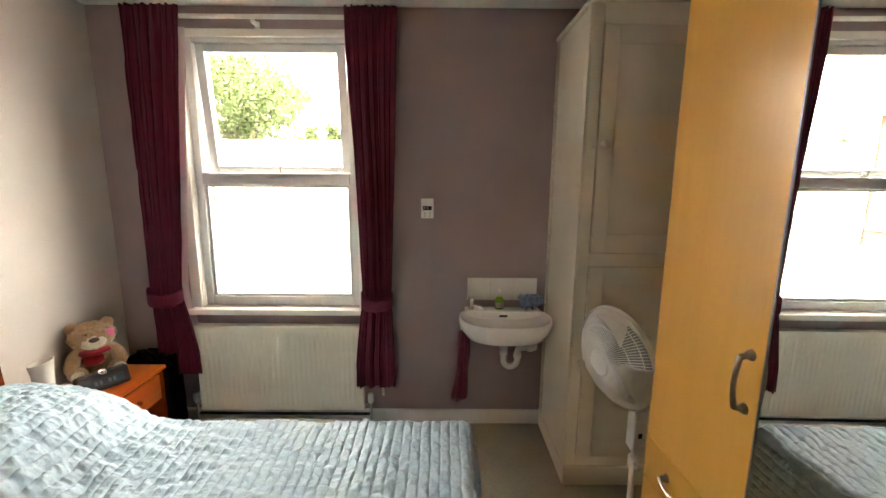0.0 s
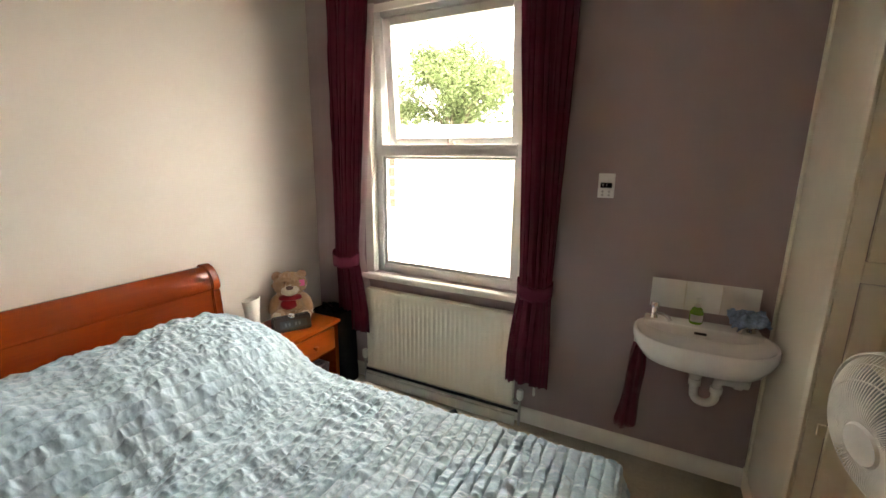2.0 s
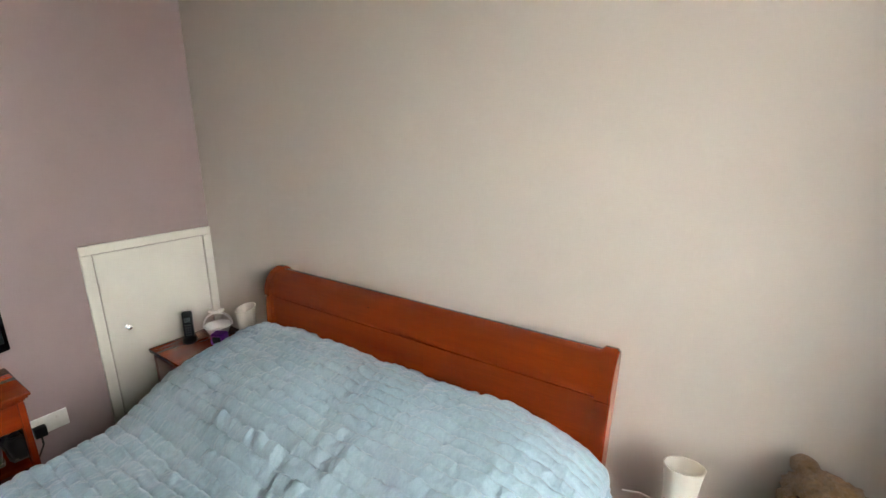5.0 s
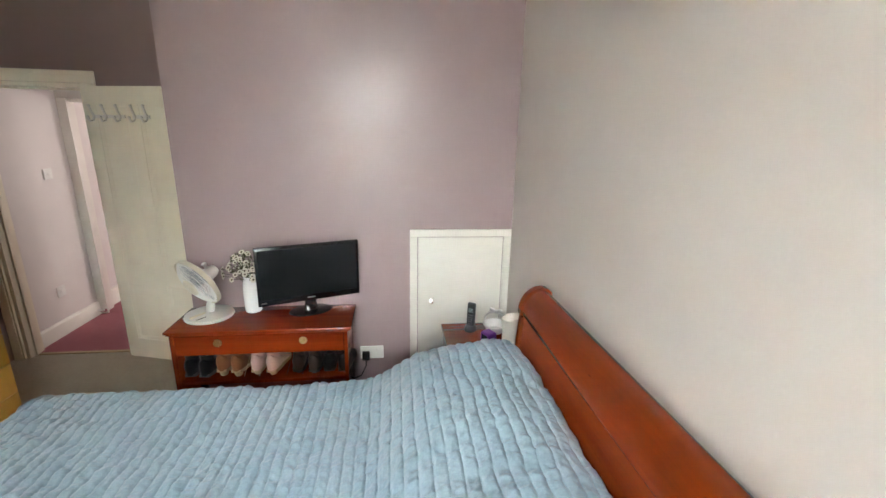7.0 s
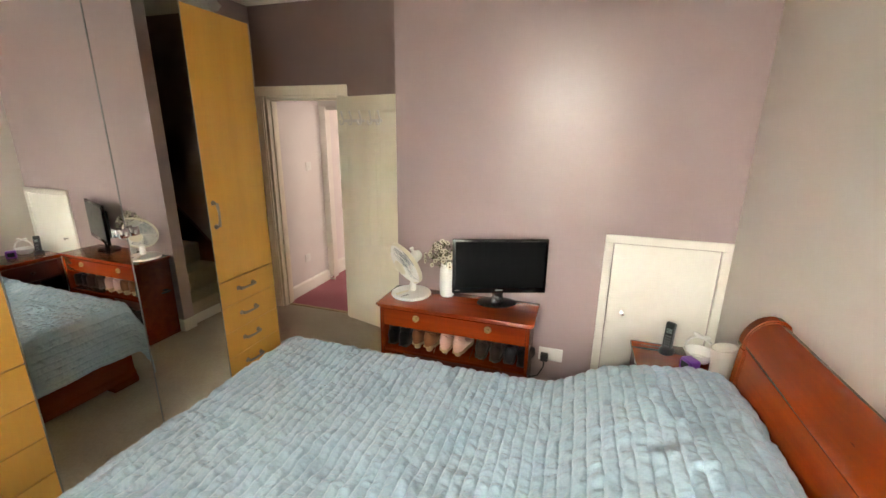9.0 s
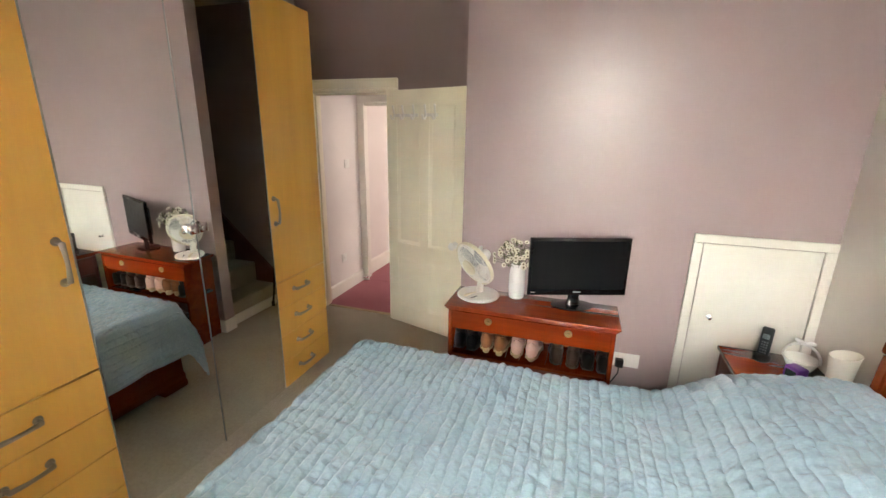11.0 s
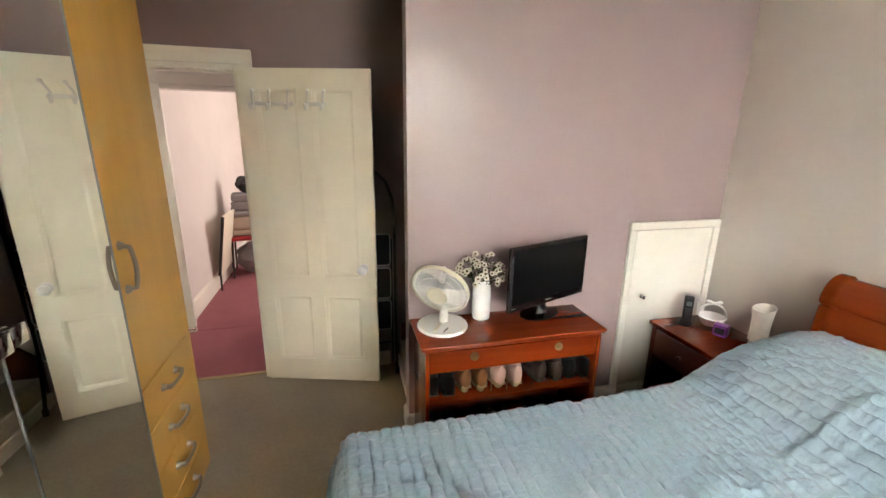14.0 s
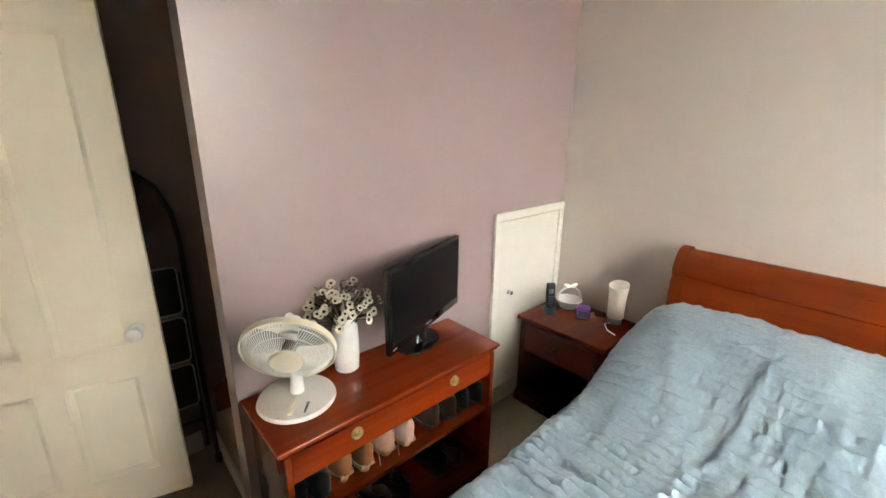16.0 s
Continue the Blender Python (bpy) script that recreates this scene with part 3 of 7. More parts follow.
def quilt():
    """The cover: a sheet laid over pillows and mattress, hanging over three sides, puckered in rows."""
    bm = bmesh.new()
    x0, x1, y0, y1 = -1.895, 0.215, BY0 - 0.03, BY1 + 0.03
    side, foot = 0.36, 0.30
    nu, nv = 700, 640
    lx = (x1 - x0) + foot
    ly = (y1 - y0) + 2 * side

    def fn(u, v):
        a, b = u * lx, v * ly - side
        over_x = max(0.0, a - (x1 - x0))
        w = y1 - y0
        over_y = max(0.0, -b, b - w)
        sgn = -1 if b < 0 else 1
        px = x0 + min(a, x1 - x0)
        py = y0 + min(max(b, 0), w)
        # pillows under the head end
        s = (px - x0)
        hump = 0.262 * (1 / (1 + math.exp((s - 0.55) / 0.065))) * (0.93 + 0.07 * math.cos(s * 5))
        edge = min(py - y0, y1 - py)
        hump *= min(1.0, 0.62 + 0.38 * (1 - math.exp(-edge / 0.10)))
        mid = math.exp(-((py - (y0 + y1) / 2) / 0.08) ** 2)
        hump *= 1 - 0.025 * mid
        head_fall = 0.05 * math.exp(-s / 0.05)
        z = 0.585 + hump - head_fall
        # rounded edges
        r = 0.05
        ex = max(0.0, r - ((x1 - px) if over_x == 0 else 0.0))
        ey = max(0.0, r - edge) if over_y == 0 else r
        z -= (r - math.sqrt(max(0, r * r - min(ex, r) ** 2))) * 0.7 + (r - math.sqrt(max(0, r * r - min(ey, r) ** 2))) * 0.7
        drop = max(over_x, over_y) + 0.38 * min(over_x, over_y)
        z -= drop
        fold = 0.5 + 0.35 * math.sin((px if over_y >= over_x else py) * 12 + 2.0 * noise.noise(Vector((px * 3, py * 3, 1))))
        out = 0.014 * min(1, drop / 0.12) + 0.026 * fold * min(1, drop / 0.25)
        if over_x > 0:
            px += out * min(1, over_x / 0.05)
        if over_y > 0:
            py += sgn * out * min(1, over_y / 0.05)
        corner = min(over_x, over_y)
        px += corner * 0.10
        py += sgn * corner * 0.10 if over_y > 0 else 0
        # stitched rows, puckers and soft folds
        n1 = noise.noise(Vector((a * 4.0, b * 4.0, 0.0)))
        # pin-tucks stitched across the bed, puckers between them, and long soft wrinkles
        ca = (a + 0.007 * noise.noise(Vector((a * 5, b * 6, 3))) + 0.0025 * noise.noise(Vector((a * 20, b * 24, 6)))) / 0.041
        col = math.floor(ca)
        sx = min(ca - col, 1 - ca + col) * 0.041
        dome = 1 - (1 - min(1, sx / 0.0205)) ** 2
        puff = 0.0030 * dome - 0.0050 * math.exp(-(sx / 0.0042) ** 2)
        puff += dome * (0.0078 * noise.noise(Vector((col * 1.37, b * 23, 2.0))) + 0.0030 * noise.noise(Vector((col * 2.71, b * 52, 5.0))))
        c1 = noise.noise(Vector((a * 6 + 1.5 * n1, b * 21 + 2 * a, 5.0)))
        c2 = noise.noise(Vector((a * 27, b * 38 + 2 * n1, 9.0)))
        c3 = noise.noise(Vector((a * 19 + 9 * b, b * 17 - 6 * a, 12.0)))
        pucker = 0.0105 * c1 + 0.0078 * (0.35 - abs(c2)) + 0.0088 * (0.3 - abs(c3)) + 0.0012 * noise.noise(Vector((a * 80, b * 95, 4.0)))
        folds = 0.011 * n1 + 0.007 * noise.noise(Vector((a * 15 + b * 11, b * 5 - a * 4, 7.0))) + 0.008 * noise.noise(Vector((a * 9 + b * 4, b * 6 - a * 2, 2.0)))
        k = (puff + pucker) * (1 if drop < 0.05 else 0.55) + folds
        if drop > 0.02:
            if over_x >= over_y:
                px += k
            else:
                py += sgn * k
        else:
            z += k
        return Vector((px, py, z))

    sheet(bm, fn, nu, nv)
    bmesh.ops.recalc_face_normals(bm, faces=bm.faces[:])
    ob = finish("bedspread", bm, "quilt", smooth=True)
    hem = bmesh.new()
    edge = [fn(k / 150, 0) for k in range(151)] + [fn(1, k / 150) for k in range(1, 151)] + [fn(1 - k / 150, 1) for k in range(1, 151)]
    tube(hem, edge, 0.0055, 6)
    part("hem", hem, "quilt", ob, "rolled hem of the cover")
    so = ob.modifiers.new("thickness", "SOLIDIFY")
    so.thickness, so.offset = 0.006, -1
    return tagged(ob, "pale blue puckered quilted bedspread hanging over the bed", "bedspread")


quilt()

# ---- wardrobe ----
FX = 0.872
wd = thing("wardrobe", pose(0, 0, 0), "tall birch veneer wardrobe with two mirrored doors and drawers", "wardrobe")
WY = [-0.545, -0.043, 0.457, 0.957, 1.457]
part("body", boxes((FX + 0.022, WY[0], 0, 1.505, WY[0] + 0.018, 2.36), (FX + 0.022, WY[2] - 0.018, 0, 1.505, WY[2] + 0.018, 2.36), (FX + 0.022, WY[4] - 0.018, 0, 1.505, WY[4], 2.36), (FX + 0.022, WY[0] + 0.019, 2.342, 1.505, WY[2] - 0.019, 2.36), (FX + 0.022, WY[2] + 0.019, 2.342, 1.505, WY[4] - 0.019, 2.36), (1.495, WY[0] + 0.019, 0.06, 1.504, WY[4] - 0.019, 2.341), (FX + 0.03, WY[0] + 0.019, 0.0, FX + 0.045, WY[4] - 0.019, 0.055)), "birch_edge", wd, smooth=False)


def bow_handle(parent, m, length=0.15, name="handle", r=0.0072):
    """A bowed strap handle with flared feet, standing out along -x and running along z."""
    bm = bmesh.new()
    pts = [(0, 0, -length / 2)] + [(-0.030 - 0.008 * math.cos(math.pi * (i / 10 - 0.5)), 0, -length / 2 * 0.93 + length * 0.93 * i / 10) for i in range(11)] + [(0, 0, length / 2)]
    tube(bm, pts, r, 10)
    for v in bm.verts:
        v.co.y *= 0.95 + 0.75 * min(1.0, abs(v.co.z) / (length / 2)) ** 2
    for s in (-1, 1):
        lathe(bm, [(0.016, 0), (0.014, 0.006), (0.009, 0.014)], 14, pose(0, 0, s * length / 2, 0, -90, 0))
    ob = part(name, bm, "pewter", parent, "bowed dark pewter handle")
    ob.matrix_basis = m
    return ob


def door_leaf(y0, y1, z0, z1, mat, label=""):
    bm = boxes((FX, y0 + 0.0015, z0, FX + 0.019, y1 - 0.0015, z1), bevel=0.0018, seg=1)
    return part("door", bm, mat, wd, label)


ZD = 0.745
for i, hy in ((0, WY[1] - 0.045), (3, WY[3] + 0.045)):
    d = door_leaf(WY[i], WY[i + 1], ZD, 2.358, "birch", "birch veneer door")
    bow_handle(d, pose(FX, hy, 1.185))
    z = ZD - 0.003
    for h in ((0.175, 0.185, 0.185, 0.18)):
        dr = part("drawer_front", boxes((FX, WY[i] + 0.0015, z - h, FX + 0.019, WY[i + 1] - 0.0015, z - 0.003), bevel=0.0018, seg=1), "birch", wd, "birch veneer drawer front")
        bow_handle(dr, pose(FX, (WY[i] + WY[i + 1]) / 2 + 0.03, z - h * 0.45) @ pose(0, 0, 0, 90, 0, 0), 0.13)
        z -= h
for i in (1, 2):
    d = door_leaf(WY[i], WY[i + 1], 0.015, 2.358, "mirror", "full height mirrored door")
    hy = WY[2] + (-0.028 if i == 1 else 0.028)
    if i == 2:
        d.matrix_basis = pose(FX, WY[3], 0, 0, 0, -0.8) @ pose(-FX, -WY[3], 0)
    bm = bmesh.new()
    box(bm, -0.020, -0.018, -0.017, 0, 0.018, 0.017, bevel=0.005)
    box(bm, -0.028, -0.024, -0.022, -0.0205, 0.024, 0.022, bevel=0.003)
    k = part("knob", bm, "chrome", d, "small chrome pull")
    k.matrix_basis = pose(FX, hy, 1.197)
    for yy in (WY[i] + 0.0012, WY[i + 1] - 0.0012):
        bm = boxes((FX - 0.0025, yy - 0.0022, 0.014, FX + 0.018, yy + 0.0022, 2.359))
        part("edge_trim", bm, "trim_grey", d, smooth=False)

# ---- built-in cupboard by the basin ----
CX0, CY, CZ = 0.775, 2.09, 2.51
cup = thing("built_in_cupboard", pose(0, 0, 0), "cream painted built-in cupboard with panelled doors", "cupboard")
part("side_panel", boxes((CX0, CY + 0.021, 0, CX0 + 0.02, YN - 0.002, CZ), bevel=0.003), "cream_gloss", cup)
part("side_moulding", boxes((CX0 - 0.012, CY + 0.001, 0.0, CX0 - 0.001, CY + 0.05, CZ - 0.001), (CX0 - 0.012, YN - 0.04, 0.10, CX0 - 0.001, YN - 0.003, CZ - 0.001), bevel=0.004), "cream_gloss", cup)
part("face_frame", boxes((CX0, CY, 0, CX0 + 0.055, CY + 0.02, CZ), (XE - 0.05, CY, 0, XE - 0.002, CY + 0.02, CZ), (CX0 + 0.056, CY, 2.42, XE - 0.051, CY + 0.02, CZ), (CX0 + 0.056, CY, 1.255, XE - 0.051, CY + 0.02, 1.325), (CX0 + 0.056, CY, 0.10, XE - 0.051, CY + 0.02, 0.165), bevel=0.003), "cream_gloss", cup)
part("top_board", boxes((CX0 - 0.02, CY - 0.02, CZ + 0.001, XE - 0.002, YN - 0.002, CZ + 0.022), bevel=0.005), "cream_gloss", cup)
part("plinth", boxes((CX0 - 0.016, CY - 0.018, 0, XE - 0.002, CY - 0.001, 0.115), (CX0 - 0.016, CY - 0.0005, 0, CX0 - 0.0125, YN - 0.003, 0.115), bevel=0.003), "cream_gloss", cup)


def panel_door(z0, z1, knob_z):
    x0, x1 = CX0 + 0.060, XE - 0.055
    d = part("door", boxes((x0, CY - 0.006, z0, x0 + 0.075, CY + 0.014, z1), (x1 - 0.075, CY - 0.006, z0, x1, CY + 0.014, z1), (x0 + 0.0752, CY - 0.006, z1 - 0.085, x1 - 0.0752, CY + 0.014, z1), (x0 + 0.0752, CY - 0.006, z0, x1 - 0.0752, CY + 0.014, z0 + 0.095), bevel=0.003), "cream_gloss", cup)
    part("panel", boxes((x0 + 0.07, CY + 0.001, z0 + 0.09, x1 - 0.07, CY + 0.012, z1 - 0.08), bevel=0.002), "cream_gloss", d)
    bm = bmesh.new()
    lathe(bm, [(0.007, 0), (0.007, 0.012), (0.016, 0.020), (0.018, 0.028), (0.013, 0.036), (0.004, 0.039)], 18)
    k = part("knob", bm, "cream_gloss", d)
    k.matrix_basis = pose(x0 + 0.022, CY - 0.006, knob_z, 90, 0, 0)
    bm = boxes((-0.014, -0.012, -0.022, 0.012, 0, 0.022), bevel=0.004)
    k = part("catch", bm, "cream_gloss", d)
    k.matrix_basis = pose(x0 - 0.018, CY - 0.001, knob_z)


panel_door(1.328, 2.417, 1.87)
panel_door(0.168, 1.252, 0.72)
# ---- bedroom door, standing open into the alcove ----


def bedroom_door():
    w, h, t = 0.752, 1.955, 0.036
    ang = math.degrees(math.atan2(-1.078 + 1.288, -0.03 - 0.69))
    d = structure(new("door_1"), "cream painted four panel door standing wide open", "door")
    d.matrix_basis = pose(0.69, -1.288, 0.014, 0, 0, ang)
    # local: x from the hinge to the free edge, -y faces the room
    st, mid0, mid1, top, bot, mun = 0.10, 0.60, 0.74, 1.845, 0.16, 0.09
    xs, zs = (0, st, (w - mun) / 2, (w + mun) / 2, w - st, w), (0, bot, mid0, mid1, top, h)
    fr = bmesh.new()
    at = {(i, j, k): fr.verts.new((x, y, z)) for i, x in enumerate(xs) for j, z in enumerate(zs) for k, y in enumerate((-t / 2, t / 2))}
    solid = {(i, j) for i in range(5) for j in range(5) if not (i in (1, 3) and j in (1, 3))}
    for i, j in solid:
        for k in (0, 1):
            fr.faces.new([at[i, j, k], at[i + 1, j, k], at[i + 1, j + 1, k], at[i, j + 1, k]])
        for di, dj, a, b in ((-1, 0, (i, j), (i, j + 1)), (1, 0, (i + 1, j), (i + 1, j + 1)), (0, -1, (i, j), (i + 1, j)), (0, 1, (i, j + 1), (i + 1, j + 1))):
            if (i + di, j + dj) not in solid:
                fr.faces.new([at[*a, 0], at[*b, 0], at[*b, 1], at[*a, 1]])
    bmesh.ops.recalc_face_normals(fr, faces=fr.faces[:])
    bmesh.ops.bevel(fr, geom=[e for e in fr.edges if len(e.link_faces) == 2 and e.calc_face_angle() > 0.5], offset=0.003, segments=2, affect="EDGES")
    part("door_frame", fr, "cream_gloss", d)
    for x0, x1 in ((st, (w - mun) / 2), ((w + mun) / 2, w - st)):
        for z0, z1 in ((bot, mid0), (mid1, top)):
            p = part("panel", boxes((x0 + 0.001, -0.006, z0 + 0.001, x1 - 0.001, 0.006, z1 - 0.001)), "cream_gloss", d, smooth=False)
            for yy in (-1, 1):
                mo = bmesh.new()
                loops = []
                for inset, y in ((-0.002, 0.006), (-0.002, 0.0165), (0.004, 0.0160), (0.010, 0.0105), (0.018, 0.0085), (0.020, 0.0062)):
                    xa, xb, za, zb = x0 + inset, x1 - inset, z0 + inset, z1 - inset
                    loops.append([mo.verts.new((x, yy * y, z)) for x, z in ((xa, za), (xb, za), (xb, zb), (xa, zb))])
                for la, lb in zip(loops, loops[1:]):
                    for q in range(4):
                        mo.faces.new((la[q], la[(q + 1) % 4], lb[(q + 1) % 4], lb[q]))
                bmesh.ops.recalc_face_normals(mo, faces=mo.faces[:])
                part("moulding", mo, "cream_gloss", p)
    for yy, rx in ((-1, 90), (1, -90)):
        bm = bmesh.new()
        lathe(bm, [(0.028, 0), (0.027, 0.004), (0.011, 0.008), (0.010, 0.030), (0.024, 0.040), (0.030, 0.052), (0.026, 0.064), (0.010, 0.070)], 24)
        k = part("door_knob", bm, "white_plastic", d, "round white door knob")
        k.matrix_basis = pose(w - 0.075, yy * t / 2, 0.80, rx, 0, 0)
    return d


door_ob = bedroom_door()

# ---- low cupboard hatch in the partition ----
hatch = structure(new("hatch_door"), "small white painted cupboard hatch with its frame in the partition", "hatch")
HX0, HX1, HZ = -2.057, -1.433, 1.155
part("frame", boxes((HX0, YS, 0.0, HX0 + 0.045, YS + 0.02, HZ - 0.046), (HX1 - 0.045, YS, 0.0, HX1, YS + 0.02, HZ - 0.046), (HX0, YS, HZ - 0.045, HX1, YS + 0.02, HZ), bevel=0.005), "white_gloss", hatch)
part("door", boxes((HX0 + 0.05, YS + 0.001, 0.11, HX1 - 0.05, YS + 0.014, HZ - 0.05), bevel=0.004), "white_gloss", hatch)
bm = bmesh.new()
lathe(bm, [(0.013, 0), (0.012, 0.004), (0.006, 0.006), (0.006, 0.014), (0.012, 0.020), (0.012, 0.027), (0.005, 0.031)], 18)
k = part("knob", bm, "chrome", hatch, "small chrome knob")
k.matrix_basis = pose(-1.566, YS + 0.014, 0.70, -90, 0, 0)

# ---- curtains ----
M["lining"] = cloth("pale_curtain_lining", (0.70, 0.62, 0.60), 0.9, 700, 0.06, 0.1)


def curtain(top, tie, hem, y_top, y_hem, z_tie, z_hem, seed, label):
    """A gathered curtain: (left, right) at the heading, at the tie-back and at the hem."""
    z_top = 2.668
    ob = thing("curtain", pose(0, 0, 0), label, "curtain", "pair of curtains at the window")

    def edges(z):
        if z > z_tie:
            k = (z - z_tie) / (z_top - z_tie)
            k = k ** 1.05
            return [tie[i] + (top[i] - tie[i]) * k for i in (0, 1)]
        k = (z_tie - z) / (z_tie - z_hem)
        k = min(1, k * 1.4) ** 0.8 * 0.8 + 0.2 * k
        return [tie[i] + (hem[i] - tie[i]) * k for i in (0, 1)]

    def fn(u, v, back=0.0):
        z = z_hem + (z_top - z_hem) * v
        l, r = edges(z)
        pinch = 1 - 0.55 * math.exp(-((z - z_tie) / 0.16) ** 2)
        w = 0.5 + 0.5 * noise.noise(Vector((u * 3.1, v * 1.2, seed)))
        ph = u * 2 * math.pi * 4.5 + 2.4 * noise.noise(Vector((u * 2, v * 1.8, seed + 4)))
        amp = (0.007 + 0.010 * w) * pinch
        amp *= 1 - 0.45 * max(0, (v - 0.9) / 0.1)
        y = y_top + (y_hem - y_top) * max(0, (z_tie + 0.1 - z) / (z_tie + 0.1 - z_hem)) if z < z_tie + 0.1 else y_top
        y += amp * (math.sin(ph) + 0.35 * math.sin(ph * 2.3 + seed)) + 0.006 * noise.noise(Vector((u * 20, v * 14, seed))) + back
        x = l + (r - l) * u + 0.008 * math.sin(ph * 2 + 1) * pinch
        zz = z + (0.012 * noise.noise(Vector((u * 6, 1, seed))) if v < 0.01 else 0)
        if v > 0.93:
            y += 0.007 * (v - 0.93) / 0.07 * math.sin(u * 2 * math.pi * 15 + seed)
            zz += 0.004 * math.sin(u * 2 * math.pi * 7.5) * (v - 0.93) / 0.07
        return Vector((x, y, zz))

    bm = bmesh.new()
    sheet(bm, fn, 130, 120)
    c = part("drape", bm, "curtain", ob)
    so = c.modifiers.new("thickness", "SOLIDIFY")
    so.thickness = 0.004
    bm = bmesh.new()
    def back_cloth(u, v):
        z = z_hem + 0.03 + (z_top - 0.13 - z_hem) * v
        l, r = edges(z)
        l, r = (l + 0.03, r + 0.012) if seed < 5 else (l - 0.012, r - 0.03)
        return Vector((l + (r - l) * u, min(YN - 0.012, fn(0.5, (z - z_hem) / (z_top - z_hem)).y * 0 + y_top + 0.060 + 0.004 * math.sin(u * 15)), z))

    sheet(bm, back_cloth, 24, 40)
    part("lining", bm, "lining", ob, "pale lining cloth")
    # tie-back band, lower at the front
    bm = bmesh.new()
    l, r = tie[0] - 0.012, tie[1] + 0.012
    cx, hw = (l + r) / 2, (r - l) / 2

    def band(u, v):
        a = 2 * math.pi * u
        x = cx + hw * math.cos(a)
        y = y_top + 0.058 * math.sin(a) - 0.004
        dip = 0.035 * max(0, -math.sin(a))
        return Vector((x, y, z_tie - 0.038 + 0.082 * v - dip + 0.004 * math.sin(a * 9)))

    sheet(bm, band, 48, 4, True)
    b = part("tie_back", bm, "curtain", ob, "burgundy tie-back band")
    so = b.modifiers.new("thickness", "SOLIDIFY")
    so.thickness = 0.006
    return ob


curtain((-1.79, -1.455), (-1.795, -1.595), (-1.785, -1.515), 2.572, 2.565, 0.95, 0.41, 1.0, "long burgundy curtain tied back beside the window by the bedside table")
curtain((-0.50, -0.20), (-0.43, -0.25), (-0.485, -0.235), 2.574, 2.545, 0.93, 0.335, 9.0, "long burgundy curtain tied back beside the window by the radiator end")
rail = thing("curtain_rail", pose(0, 0, 0), "white curtain track on small brackets above the window", "curtain rail")
part("track", boxes((-1.785, 2.60, 2.604, -0.215, 2.612, 2.630), bevel=0.003), "white_plastic", rail)
for x in (-1.78, -1.04, -0.30):
    bm = boxes((x - 0.011, 2.606, 2.585, x + 0.011, YN - 0.001, 2.603), (x - 0.016, YN - 0.006, 2.56, x + 0.016, YN - 0.0005, 2.615), bevel=0.003)
    part("bracket", bm, "white_plastic", rail)

# ---- radiator ----
rad = thing("radiator", pose(0, 0, 0), "cream enamelled panel radiator with vertical ribs under the window", "radiator")
RX0, RX1, RZ0, RZ1, RY = -1.55, -0.45, 0.13, 0.735, 2.595


def rad_face(u, v):
    x = RX0 + 0.006 + (RX1 - RX0 - 0.012) * u
    z = RZ0 + 0.004 + (RZ1 - RZ0 - 0.012) * v
    rib = 0.5 + 0.5 * math.cos(2 * math.pi * (x - RX0) / 0.034)
    inside = min(1, max(0, (v - 0.045) / 0.03)) * min(1, max(0, (0.955 - v) / 0.03))
    side = min(1, max(0, (u - 0.015) / 0.01)) * min(1, max(0, (0.985 - u) / 0.01))
    return Vector((x, RY + 0.0032 * inside * side * rib ** 1.5, z))


bm = bmesh.new()
sheet(bm, rad_face, 330, 40)
part("front_panel", bm, "radiator", rad)
part("casing", boxes((RX0, RY + 0.012, RZ0, RX1, RY + 0.05, RZ1 - 0.01), (RX0, RY - 0.002, RZ1 - 0.016, RX1, RY + 0.052, RZ1), (RX0 - 0.002, RY + 0.001, RZ0, RX0 + 0.005, RY + 0.05, RZ1 - 0.017), (RX1 - 0.005, RY + 0.001, RZ0, RX1 + 0.002, RY + 0.05, RZ1 - 0.017), (RX0, RY + 0.0, RZ0 - 0.006, RX1, RY + 0.05, RZ0 - 0.001), bevel=0.002, seg=1), "radiator", rad)
for x in (-1.32, -0.68):
    part("wall_bracket", boxes((x - 0.02, RY + 0.051, 0.25, x + 0.02, YN - 0.001, 0.62)), "radiator", rad)
bm = bmesh.new()
tube(bm, [(RX1 + 0.0, RY + 0.03, 0.165), (RX1 + 0.045, RY + 0.03, 0.165)], 0.009, 10)
tube(bm, [(RX1 + 0.045, RY + 0.03, 0.18), (RX1 + 0.045, RY + 0.03, 0.0)], 0.0085, 10)
part("tail_pipe", bm, "satin_metal", rad, "flow pipe with its elbow")
bm = bmesh.new()
tube(bm, [(RX0, RY + 0.03, 0.165), (RX0 - 0.045, RY + 0.03, 0.165)], 0.009, 10)
tube(bm, [(RX0 - 0.045, RY + 0.03, 0.17), (RX0 - 0.045, RY + 0.03, 0.0)], 0.0085, 10)
part("tail_pipe", bm, "satin_metal", rad)
for x, lab in ((RX1 + 0.045, "white plastic valve cap"), (RX0 - 0.045, "white plastic valve cap")):
    bm = bmesh.new()
    lathe(bm, [(0.014, 0.0), (0.017, 0.006), (0.022, 0.02), (0.021, 0.06), (0.015, 0.068), (0.004, 0.07)], 18)
    v = part("valve_cap", bm, "white_plastic", rad, lab)
    v.matrix_basis = pose(x, RY + 0.03, 0.175)
pb = thing("pipe_boxing", pose(0, 0, 0), "scuffed white board and dark pipe under the radiator", "pipe")
part("board", boxes((RX0 - 0.03, 2.60, 0.0, RX1 + 0.02, 2.622, 0.065), bevel=0.004), "white_gloss", pb)
bm = bmesh.new()
tube(bm, [(RX0 - 0.04, 2.632, 0.088), (RX1 + 0.04, 2.632, 0.088)], 0.010, 10)
